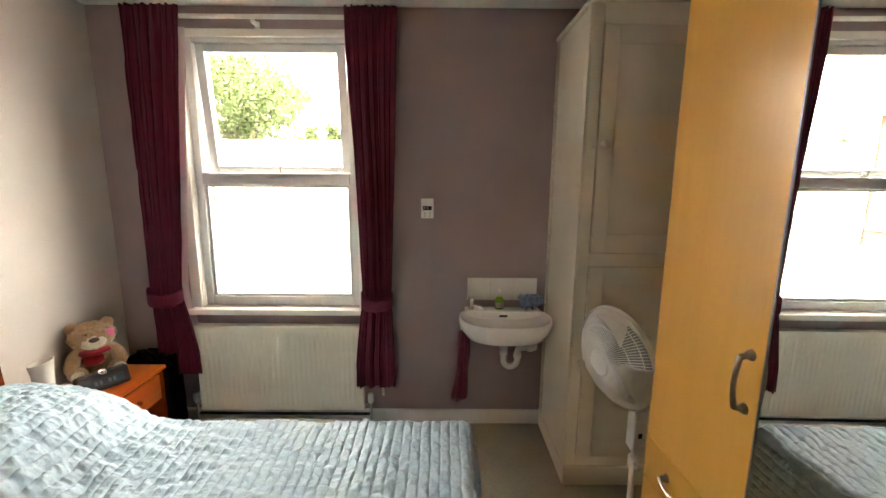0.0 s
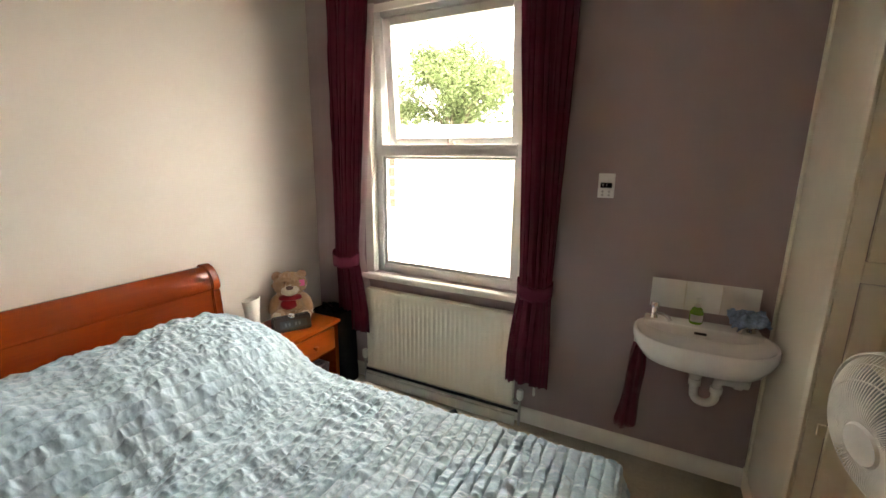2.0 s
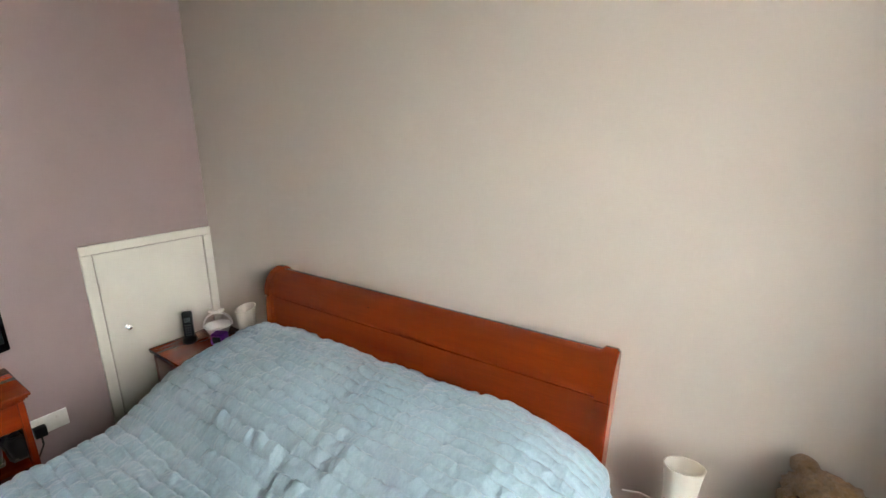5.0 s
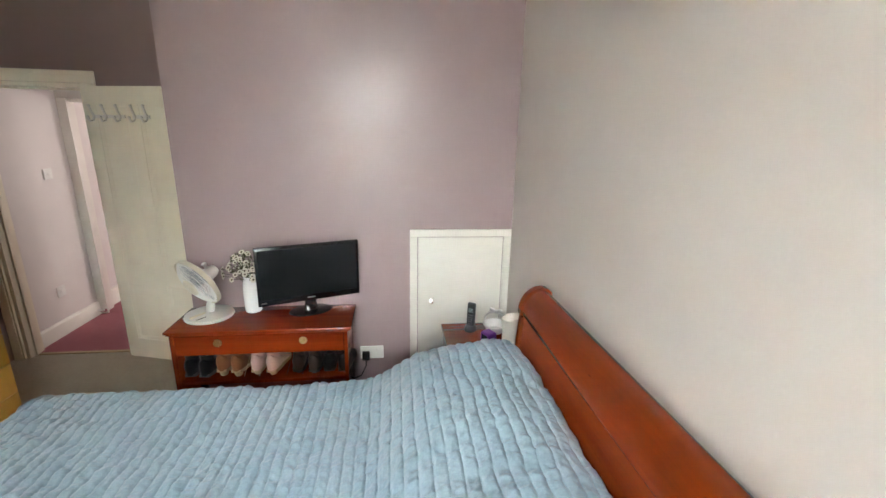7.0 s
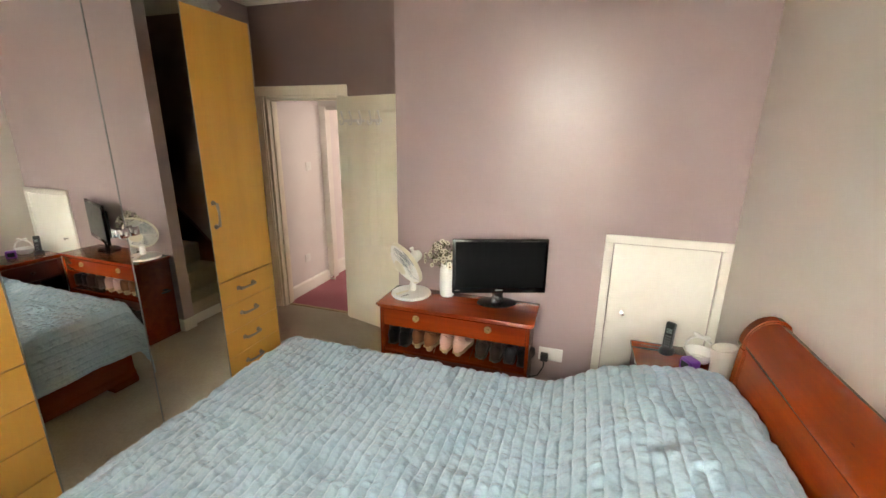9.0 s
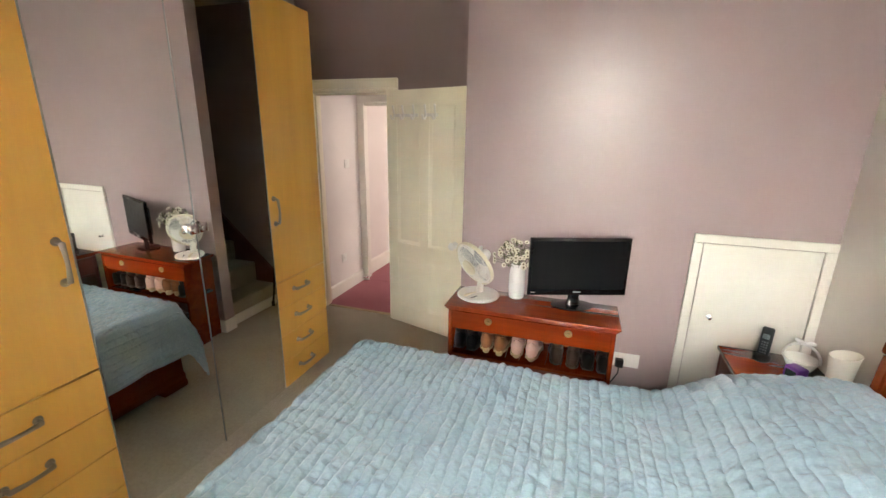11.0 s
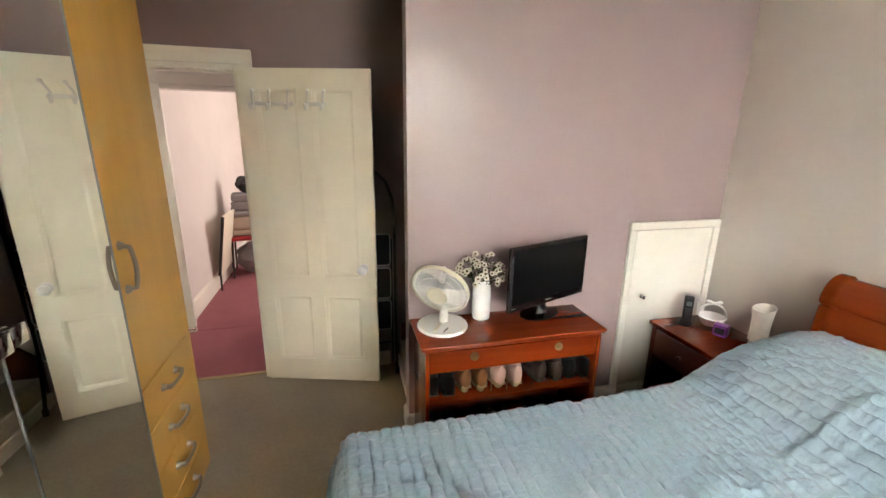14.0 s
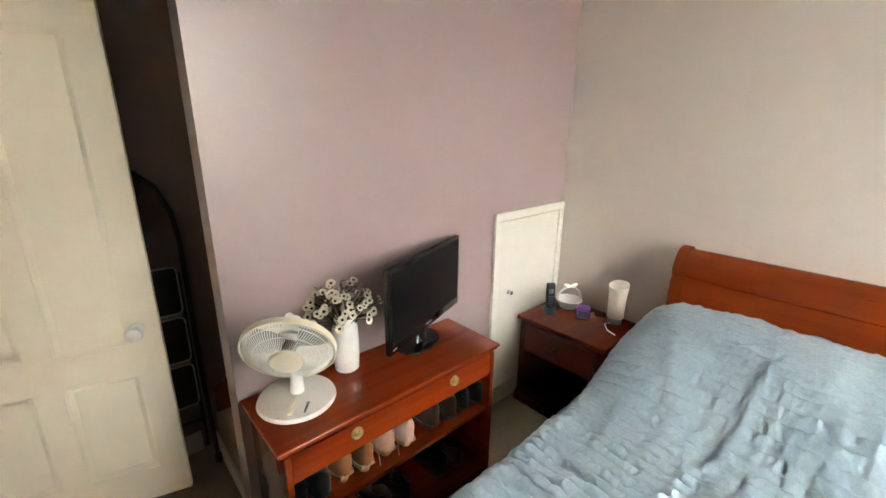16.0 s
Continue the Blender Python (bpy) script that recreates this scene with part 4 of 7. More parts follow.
part("pipe", bm, "black_metal", pb, "dark painted pipe")
cp = thing("cord_pull", pose(-0.315, 2.60, 0.24), "white plastic pull hanging below the curtain hem", "cord pull")
bm = bmesh.new()
lathe(bm, [(0.004, 0.12), (0.005, 0.08), (0.008, 0.05), (0.009, 0.01), (0.004, 0.0)], 10)
part("toggle", bm, "white_plastic", cp)
bm = bmesh.new()
tube(bm, [(0, 0, 0.12), (0, 0.0, 0.6), (0, 0.02, 2.38)], 0.0012, 5)
part("cord", bm, "white_plastic", cp)

# ---- wall control ----
th = thing("wall_thermostat", pose(-0.02, YN, 1.506), "white wall control with a small dark display and four buttons", "thermostat")
part("body", boxes((-0.040, -0.022, -0.063, 0.040, 0, 0.063), bevel=0.004), "white_plastic", th)
part("display", boxes((-0.028, -0.0235, -0.010, 0.028, -0.0222, 0.016), bevel=0.0005, seg=1), "black_gloss", th, "dark display")
for x, z in ((-0.016, -0.030), (0.016, -0.030), (-0.016, -0.048), (0.016, -0.048)):
    bm = bmesh.new()
    lathe(bm, [(0.006, 0), (0.0055, 0.002), (0.003, 0.0025)], 12, pose(x, -0.0222, z, 90, 0, 0))
    part("button", bm, "satin_metal", th)
bm = bmesh.new()
for k in (-0.5, 0.5):
    box(bm, -0.010 + k * 0.018, -0.0242, -0.002, -0.004 + k * 0.018, -0.0237, 0.009)
part("digit_bar", bm, "satin_metal", th, smooth=False)

# ---- wash basin ----
basin = thing("wash_basin", pose(0.475, YN, 0.0), "small white ceramic wall basin with two chrome taps", "basin")


def rim_at(a, k):
    """Outline of the bowl: flat at the back, rounded in front."""
    c, s = math.cos(a), math.sin(a)
    w, d0, d1 = 0.292, 0.170, 0.235
    x = w * math.copysign(abs(c) ** (0.5 if s > 0 else 0.72), c) * (1 - 0.13 * max(0, s))
    y = (d0 * abs(s) ** 0.75) if s > 0 else -d1 * abs(s) ** 0.85
    return x * k, y * k - 0.180


bm = bmesh.new()
prof = [(0.30, 0.690), (0.58, 0.700), (0.84, 0.732), (0.96, 0.780), (1.0, 0.815), (1.0, 0.838), (0.985, 0.848), (0.95, 0.848), (0.915, 0.838), (0.86, 0.826), (0.65, 0.806), (0.30, 0.796), (0.06, 0.793)]
rings = []
for k, z in prof:
    ring = []
    for i in range(48):
        x, y = rim_at(2 * math.pi * i / 48, k)
        if k < 0.9 and z > 0.70:
            y -= 0.030 * (1 - (k - 0.06) / 0.9)
        ring.append(bm.verts.new((x, min(y, -0.003), z)))
    rings.append(ring)
for a, b in zip(rings, rings[1:]):
    for i in range(48):
        bm.faces.new((a[i], a[(i + 1) % 48], b[(i + 1) % 48], b[i]))
bm.faces.new(rings[0][::-1])
bm.faces.new(rings[-1])
part("bowl", bm, "ceramic", basin)
part("tap_ledge", boxes((-0.248, -0.120, 0.79, 0.248, -0.003, 0.853), bevel=0.012, seg=3), "ceramic", basin)
part("overflow", boxes((-0.026, -0.126, 0.818, 0.026, -0.117, 0.831), bevel=0.004), "black_metal", basin, "dark overflow slot")
for sx in (-1, 1):
    bm = bmesh.new()
    lathe(bm, [(0.019, 0), (0.016, 0.008), (0.013, 0.012), (0.013, 0.045), (0.010, 0.05), (0.020, 0.056), (0.021, 0.074), (0.016, 0.082), (0.004, 0.084)], 18)
    tube(bm, [(0, 0, 0.022), (0, -0.045, 0.030), (0, -0.080, 0.030), (0, -0.098, 0.012)], 0.0095, 10)
    t = part("tap", bm, "chrome", basin, "chrome pillar tap")
    t.matrix_basis = pose(sx * 0.205, -0.062, 0.853, 0, 0, 48 if sx < 0 else -40)
bm = bmesh.new()
pts = [(0.0, -0.17, 0.70), (0.0, -0.17, 0.57)] + arc((0.045, -0.17, 0.545), 0.045, 180, 360, 10) + [(0.09, -0.17, 0.60)] + arc((0.115, -0.17, 0.605), 0.025, 180, 90, 5)[1:] + [(0.20, -0.17, 0.63), (0.215, -0.10, 0.63), (0.215, -0.004, 0.63)]
tube(bm, pts, 0.019, 14)
lathe(bm, [(0.027, 0), (0.027, 0.03), (0.02, 0.034)], 18, pose(0, -0.17, 0.63))
lathe(bm, [(0.026, 0), (0.026, 0.03)], 18, pose(0, -0.17, 0.585))
lathe(bm, [(0.026, 0), (0.026, 0.028)], 18, pose(0.09, -0.17, 0.565))
lathe(bm, [(0.026, 0), (0.026, 0.03)], 18, pose(0.155, -0.17, 0.63, 0, 90, 0))
part("waste_trap", bm, "white_plastic", basin, "white plastic waste trap")
bm = bmesh.new()
for x in (0.19, 0.235):
    tube(bm, [(x, -0.05, 0.80), (x, -0.05, 0.66), (x + 0.02, -0.03, 0.62), (0.30, -0.02, 0.62 - 0.1 * (x - 0.19))], 0.0075, 8)
part("supply_pipe", bm, "white_gloss", basin, "painted supply pipe")
for x in (-0.20, 0.17):
    part("wall_bracket", boxes((x, -0.10, 0.70, x + 0.03, -0.003, 0.80), bevel=0.004), "white_plastic", basin)
splash = thing("splashback", pose(0.245, YN, 0.897), "row of three white glazed tiles above the basin", "splashback")
for i in range(3):
    part("tile", boxes((i * 0.155 + 0.001, -0.007, 0, i * 0.155 + 0.154, -0.0005, 0.152), bevel=0.002), "tile", splash)
part("grout", boxes((0.002, -0.004, 0.001, 0.463, 0, 0.151)), "cream_plastic", splash, smooth=False)

M["soap_green"] = plastic("green_liquid_soap", (0.22, 0.42, 0.05), 0.15)
M["clear"] = plastic("clear_plastic", (0.9, 0.92, 0.9), 0.08, 0.9)
soap = thing("soap_dispenser", pose(0.455, YN - 0.055, 0.853), "small pump bottle of green hand soap on the basin", "soap bottle")
bm = bmesh.new()
lathe(bm, [(0.026, 0), (0.030, 0.006), (0.030, 0.055), (0.022, 0.075), (0.012, 0.085)], 20)
part("bottle", bm, "soap_green", soap, "bottle filled with green soap")
bm = bmesh.new()
lathe(bm, [(0.013, 0.085), (0.013, 0.097), (0.005, 0.099), (0.005, 0.118), (0.012, 0.12), (0.012, 0.128)], 14)
tube(bm, [(0, 0, 0.124), (0, -0.03, 0.122), (0, -0.035, 0.115)], 0.004, 8)
part("pump", bm, "white_plastic", soap)
bm = bmesh.new()
sheet(bm, lambda u, v: Vector((0.0303 * math.cos(-2.6 + 2.1 * u), 0.0303 * math.sin(-2.6 + 2.1 * u), 0.014 + 0.035 * v)), 14, 2)
part("label", bm, "white_plastic", soap, "pale label")

M["blue_cloth"] = cloth("blue_checked_cloth", (0.32, 0.44, 0.62), 0.9, 300, 0.35, 0.2, 30, 0.8)
bm = bmesh.new()
sheet(bm, lambda u, v: Vector(((u - 0.5) * 0.16 + 0.02 * v, (v - 0.5) * 0.12, 0.012 + 0.034 * abs(noise.noise(Vector((u * 4.2, v * 3.7, 3)))) + 0.030 * math.exp(-((u - 0.55) ** 2 + (v - 0.5) ** 2) * 8) + 0.008 * noise.noise(Vector((u * 14, v * 12, 1))))), 44, 30)
cl = finish("face_cloth", bm, "blue_cloth", smooth=True, at=pose(0.650, YN - 0.070, 0.900, 20, -4, 14))
tagged(cl, "crumpled blue cloth lying over the basin tap", "cloth")
cl.modifiers.new("thickness", "SOLIDIFY").thickness = 0.004

bm = bmesh.new()


def towel_fn(u, v):
    z = 0.775 - 0.47 * v
    w = 0.014 + 0.032 * v ** 0.6 + 0.006 * math.sin(v * 7)
    a = u * 2 * math.pi
    return Vector((0.015 - 0.018 * v + w * math.cos(a) * (1 + 0.2 * math.sin(3 * a + v * 5)), 0.022 * math.sin(a) * (1 + 0.3 * math.sin(5 * a)) + 0.004 * noise.noise(Vector((u * 9, v * 14, 0))), z + (0.03 * math.sin(a * 1.0 + 1) if v > 0.98 else 0)))


sheet(bm, towel_fn, 44, 34, True)
tw = finish("hand_towel", bm, "towel", smooth=True, at=pose(0.205, YN - 0.20, 0.0))
tagged(tw, "burgundy hand towel hanging from the basin edge", "towel")
tw.modifiers.new("thickness", "SOLIDIFY").thickness = 0.004
hk = thing("towel_hook", pose(0.205, YN - 0.20, 0.76), "white plastic hook under the basin edge", "hook")
part("clip", boxes((-0.012, -0.012, 0.0, 0.012, 0.012, 0.055), bevel=0.005), "white_plastic", hk)

# ---- fans ----
M["grille_grey"] = plastic("grey_fan_blade", (0.20, 0.23, 0.24), 0.3, 0.0)
M["wire_white"] = plastic("white_coated_wire", (0.80, 0.79, 0.74), 0.35)


def fan_head(parent, m, R, wires, wire_mat, hub_mat, rim_mat, depth=0.075, wr=0.0011, hub=0.36, motor=1.0):
    """Grille, hub, blades and motor; the wind goes along +x."""
    def place(ob):
        ob.matrix_basis = m
        return ob

    bm = bmesh.new()
    for i in range(wires):
        a = 2 * math.pi * i / wires
        ca, sa = math.cos(a), math.sin(a)
        pts = []
        for k in range(8):
            s = k / 7
            r = R * (0.24 + 0.76 * s)
            sw = 0.22 * (1 - s)
            x = depth * (1 - s ** 2.6)
            pts.append((x, r * math.cos(a + sw), r * math.sin(a + sw)))
        tube(bm, pts, wr, 4)
    for s in (0.62, 0.85):
        tube(bm, [(depth * (1 - s ** 2.6) - 0.001, R * (0.24 + 0.76 * s) * math.cos(2 * math.pi * i / 40), R * (0.24 + 0.76 * s) * math.sin(2 * math.pi * i / 40)) for i in range(40)], wr * 1.2, 5, True)
    place(part("front_grille", bm, wire_mat, parent, "domed wire grille"))
    bm = bmesh.new()
    for i in range(wires):
        a = 2 * math.pi * i / wires
        pts = [(-depth * 0.95 * (1 - (k / 6) ** 2.4), R * (0.3 + 0.7 * k / 6) * math.cos(a), R * (0.3 + 0.7 * k / 6) * math.sin(a)) for k in range(7)]
        tube(bm, pts, wr, 4)
    place(part("rear_grille", bm, wire_mat, parent, "wire rear grille"))
    bm = bmesh.new()
    n = 64
    prof = [(0.010, R * 0.985), (0.013, R * 1.0), (0.010, R * 1.022), (-0.010, R * 1.022), (-0.013, R * 1.0), (-0.010, R * 0.985)]
    rings = [[bm.verts.new((x, r * math.cos(2 * math.pi * i / n), r * math.sin(2 * math.pi * i / n))) for i in range(n)] for x, r in prof]
    for a, b in zip(rings, rings[1:] + rings[:1]):
        for i in range(n):
            bm.faces.new((a[i], b[i], b[(i + 1) % n], a[(i + 1) % n]))
    bmesh.ops.recalc_face_normals(bm, faces=bm.faces[:])
    place(part("rim", bm, rim_mat, parent, "moulded rim ring"))
    bm = bmesh.new()
    lathe(bm, [(R * hub, 0), (R * hub, 0.008), (R * hub * 0.91, 0.014), (R * hub * 0.35, 0.019), (0.001, 0.020)], 32, pose(depth - 0.006, 0, 0, 0, 90, 0))
    place(part("hub_badge", bm, hub_mat, parent, "round centre badge"))
    bm = bmesh.new()
    lathe(bm, [(R * 0.16, -0.02), (R * 0.16, 0.03), (R * 0.1, 0.04)], 20, pose(0, 0, 0, 0, 90, 0))
    for j in range(3):
        a0 = 2 * math.pi * j / 3 + 0.3

        def blade(u, v, a0=a0):
            r = R * (0.14 + 0.74 * u)
            a = a0 + (v - 0.5) * (1.25 - 0.25 * u) + 0.35 * u
            return Vector((0.030 * (v - 0.5) * (1.4 - u), r * math.cos(a), r * math.sin(a)))

        sheet(bm, blade, 10, 8)
    b = place(part("blade", bm, "grille_grey", parent, "translucent grey three-blade propeller"))
    b.modifiers.new("thickness", "SOLIDIFY").thickness = 0.002
    bm = bmesh.new()
    q = motor
    lathe(bm, [(R * 0.33 * q, -0.0), (R * 0.36 * q, -0.03 * q), (R * 0.33 * q, -0.085 * q), (R * 0.22 * q, -0.115 * q), (R * 0.05, -0.122 * q)], 26, pose(-depth * 0.8, 0, 0, 0, 90, 0))
    lathe(bm, [(0.009, 0), (0.009, 0.02), (0.013, 0.024), (0.013, 0.034), (0.004, 0.036)], 12, pose(-depth * 0.8 - 0.06 * q, 0, R * 0.33 * q))
    place(part("motor_housing", bm, "white_plastic", parent, "rounded motor housing with a swing knob"))


def pedestal_fan():
    f = thing("pedestal_fan", pose(0.955, 1.70, 0.0, 0, 0, 0), "white pedestal fan with a round wire grille", "fan")
    bm = bmesh.new()
    lathe(bm, [(0.185, 0), (0.19, 0.010), (0.182, 0.020), (0.10, 0.032), (0.035, 0.045), (0.028, 0.075), (0.020, 0.08)], 40)
    part("base", bm, "white_plastic", f)
    bm = bmesh.new()
    lathe(bm, [(0.0135, 0.07), (0.0135, 0.45)], 16)
    part("lower_pole", bm, "white_plastic", f)
    bm = bmesh.new()
    lathe(bm, [(0.021, 0.40), (0.023, 0.41), (0.023, 0.455), (0.015, 0.465)], 18)
    tube(bm, [(0, -0.02, 0.43), (0, -0.055, 0.43)], 0.011, 10)
    part("collar", bm, "white_plastic", f, "height collar with a knob")
    bm = bmesh.new()
    lathe(bm, [(0.0105, 0.45), (0.0105, 0.60)], 14)
    part("upper_pole", bm, "white_plastic", f)
    bm = boxes((-0.030, -0.038, 0.50, 0.030, 0.030, 0.70), bevel=0.012, seg=3)
    tube(bm, [(0, 0, 0.68), (0, 0.0, 0.90)], 0.022, 12)
    c = part("control_box", bm, "white_plastic", f, "control box on the column")
    part("switch", boxes((-0.008, -0.0405, 0.57, 0.010, -0.0385, 0.595), bevel=0.001, seg=1), "black_plastic", c)
    fan_head(f, pose(-0.135, -0.045, 0.955, 0, 8, 198), 0.218, 104, "wire_white", "white_plastic", "white_plastic", 0.085, 0.0017, 0.25)


pedestal_fan()


def desk_fan():
    f = thing("desk_fan", pose(-0.300, -0.428, 0.692, 0, 0, 55), "aged white table fan on the chest of drawers", "fan")
    bm = bmesh.new()
    lathe(bm, [(0.125, 0), (0.128, 0.006), (0.124, 0.016), (0.08, 0.022), (0.03, 0.026)], 44)
    base = part("base", bm, "white_plastic", f)
    bm = boxes((0.02, -0.008, 0.018, 0.11, 0.008, 0.030), bevel=0.005)
    part("switch_ridge", bm, "cream_plastic", base, "grey control ridge")
    bm = bmesh.new()
    for i in range(6):
        box(bm, 0.050 + i * 0.009, 0.042, 0.0205, 0.056 + i * 0.009, 0.052 - 0.0012 * i, 0.0232)
    part("lettering", bm, "black_plastic", base, "row of small dark marks", False)
    bm = bmesh.new()
    tube(bm, [(-0.01, 0, 0.015), (-0.012, 0, 0.06), (-0.03, 0, 0.125), (-0.035, 0, 0.19)], 0.024, 14, r_end=0.017)
    part("neck", bm, "white_plastic", f)
    fan_head(f, pose(0.04, 0, 0.212, 0, 25, 0), 0.143, 92, "wire_white", "cream_plastic", "cream_plastic", 0.045, 0.00115, motor=0.72)


desk_fan()

# ---- bedside tables ----


def bedside(m, w, mat, top_mat, label, knob_mat):
    """Drawer over an open shelf; x points to the front, y runs across, the back is at x = 0."""
    ob = thing("bedside_table", m, label, "bedside table")
    d, h, s = 0.40, 0.552, 0.018
    hw = w / 2
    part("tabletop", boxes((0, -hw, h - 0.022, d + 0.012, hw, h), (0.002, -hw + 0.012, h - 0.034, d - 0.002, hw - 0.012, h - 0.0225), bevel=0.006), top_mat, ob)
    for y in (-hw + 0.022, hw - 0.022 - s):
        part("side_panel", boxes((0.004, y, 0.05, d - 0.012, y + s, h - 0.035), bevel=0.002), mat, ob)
    for y0, y1 in ((-hw + 0.020, -hw + 0.052), (hw - 0.052, hw - 0.020)):
        part("front_post", boxes((d - 0.0115, y0, 0.05, d + 0.001, y1, h - 0.035), bevel=0.003), mat, ob)
    part("back_panel", boxes((0.005, -hw + 0.041, 0.06, 0.012, hw - 0.041, h - 0.036)), mat, ob, smooth=False)
    part("shelf", boxes((0.013, -hw + 0.041, 0.095, d - 0.012, hw - 0.041, 0.112), bevel=0.002), mat, ob)
    part("drawer_rail", boxes((0.013, -hw + 0.041, 0.338, d - 0.012, hw - 0.041, 0.352), bevel=0.002), mat, ob)
    part("plinth", boxes((0.002, -hw + 0.008, 0.0, d + 0.010, hw - 0.008, 0.05), (0.002, -hw + 0.014, 0.0503, d + 0.006, hw - 0.014, 0.075), bevel=0.006), mat, ob)
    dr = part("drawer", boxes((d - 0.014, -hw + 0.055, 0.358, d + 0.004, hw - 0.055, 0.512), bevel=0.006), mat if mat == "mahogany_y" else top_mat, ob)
    bm = bmesh.new()
    lathe(bm, [(0.008, 0), (0.007, 0.010), (0.014, 0.018), (0.015, 0.024), (0.010, 0.031), (0.002, 0.033)], 18)
    k = part("knob", bm, knob_mat, dr)
    k.matrix_basis = pose(d + 0.004, 0, 0.435, 0, 90, 0)
    return ob


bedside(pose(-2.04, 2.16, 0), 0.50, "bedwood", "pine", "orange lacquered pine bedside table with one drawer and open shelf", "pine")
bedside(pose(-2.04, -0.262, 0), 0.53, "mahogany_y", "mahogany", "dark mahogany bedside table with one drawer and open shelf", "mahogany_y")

# ---- on the bedside tables ----
M["lamp_white"] = plastic("white_moulded_shade", (0.78, 0.74, 0.66), 0.5)


def bedside_lamp(m, label):
    """A waisted white shade on a metal foot."""
    ob = thing("table_lamp", m, label, "lamp", "pair of bedside lamps")
    bm = bmesh.new()
    lathe(bm, [(0.036, 0), (0.037, 0.004), (0.037, 0.034), (0.033, 0.036)], 28)
    part("foot", bm, "satin_metal", ob, "brushed metal foot")
    bm = bmesh.new()
    n, k = 32, 20
    outer = []
    for j in range(k + 1):
        s = j / k
        r = 0.0425 + 0.0105 * ((s - 0.30) / 0.70) ** 2
        outer.append((r, 0.0355 + 0.185 * s))
    prof = outer + [(r - 0.0035, z) for r, z in outer[::-1]]
    rings = []
    for r, z in prof:
        ring = []
        for i in range(n):
            a = 2 * math.pi * i / n
            rr = r * (1 + 0.012 * math.cos(8 * a + 14 * z))
            ring.append(bm.verts.new((rr * math.cos(a), rr * math.sin(a), z + 0.012 * math.cos(a) * (z > 0.18))))
        rings.append(ring)
    for a, b in zip(rings, rings[1:]):
        for i in range(n):
            bm.faces.new((a[i], a[(i + 1) % n], b[(i + 1) % n], b[i]))
    part("shade", bm, "lamp_white", ob, "waisted off-white shade")
    bm = bmesh.new()
    tube(bm, [(-0.034, 0, 0.006), (-0.07, 0.01, 0.006), (-0.12, -0.045, 0.004), (-0.13, -0.10, 0.004)], 0.0028, 6)
    part("cord", bm, "white_plastic", ob, "white flex")
    return ob


bedside_lamp(pose(-1.945, 1.965, 0.552, 0, 0, 30), "white waisted bedside lamp on the pine table")
bedside_lamp(pose(-1.955, -0.115, 0.552, 0, 0, 170), "white waisted bedside lamp on the mahogany table")


def furry(name, color, k=1.0):
    m, nt, b = nodes_of(name)
    v = coords(nt)
    f = noise_node(nt, v, 120, 6, 0.75, 0.6)
    g = noise_node(nt, v, 18, 5)
    c = ramp(nt, f, [(0.3, tone(color, 0.55)), (0.7, tone(color, 1.35))])
    c = mix(nt, c, ramp(nt, g, [(0.3, (0.8, 0.8, 0.8)), (0.7, (1.15, 1.15, 1.15))]), 0.8, "MULTIPLY")
    nt.links.new(c, b.inputs["Base Color"])
    b.inputs["Roughness"].default_value = 1
    b.inputs["Sheen Weight"].default_value = 0.4
    b.inputs["Specular IOR Level"].default_value = 0.05
    bump(nt, b, f, 1.0, 0.012)
    return m


M["fur"] = furry("tan_plush", (0.40, 0.235, 0.12))
M["muzzle"] = furry("cream_plush", (0.75, 0.66, 0.52))
M["nose"] = plastic("brown_bear_nose", (0.08, 0.03, 0.02), 0.4)
M["red_knit"] = cloth("red_knit", (0.26, 0.006, 0.012), 0.9, 260)
M["pink_tag"] = plastic("pink_card", (0.80, 0.16, 0.36), 0.6)


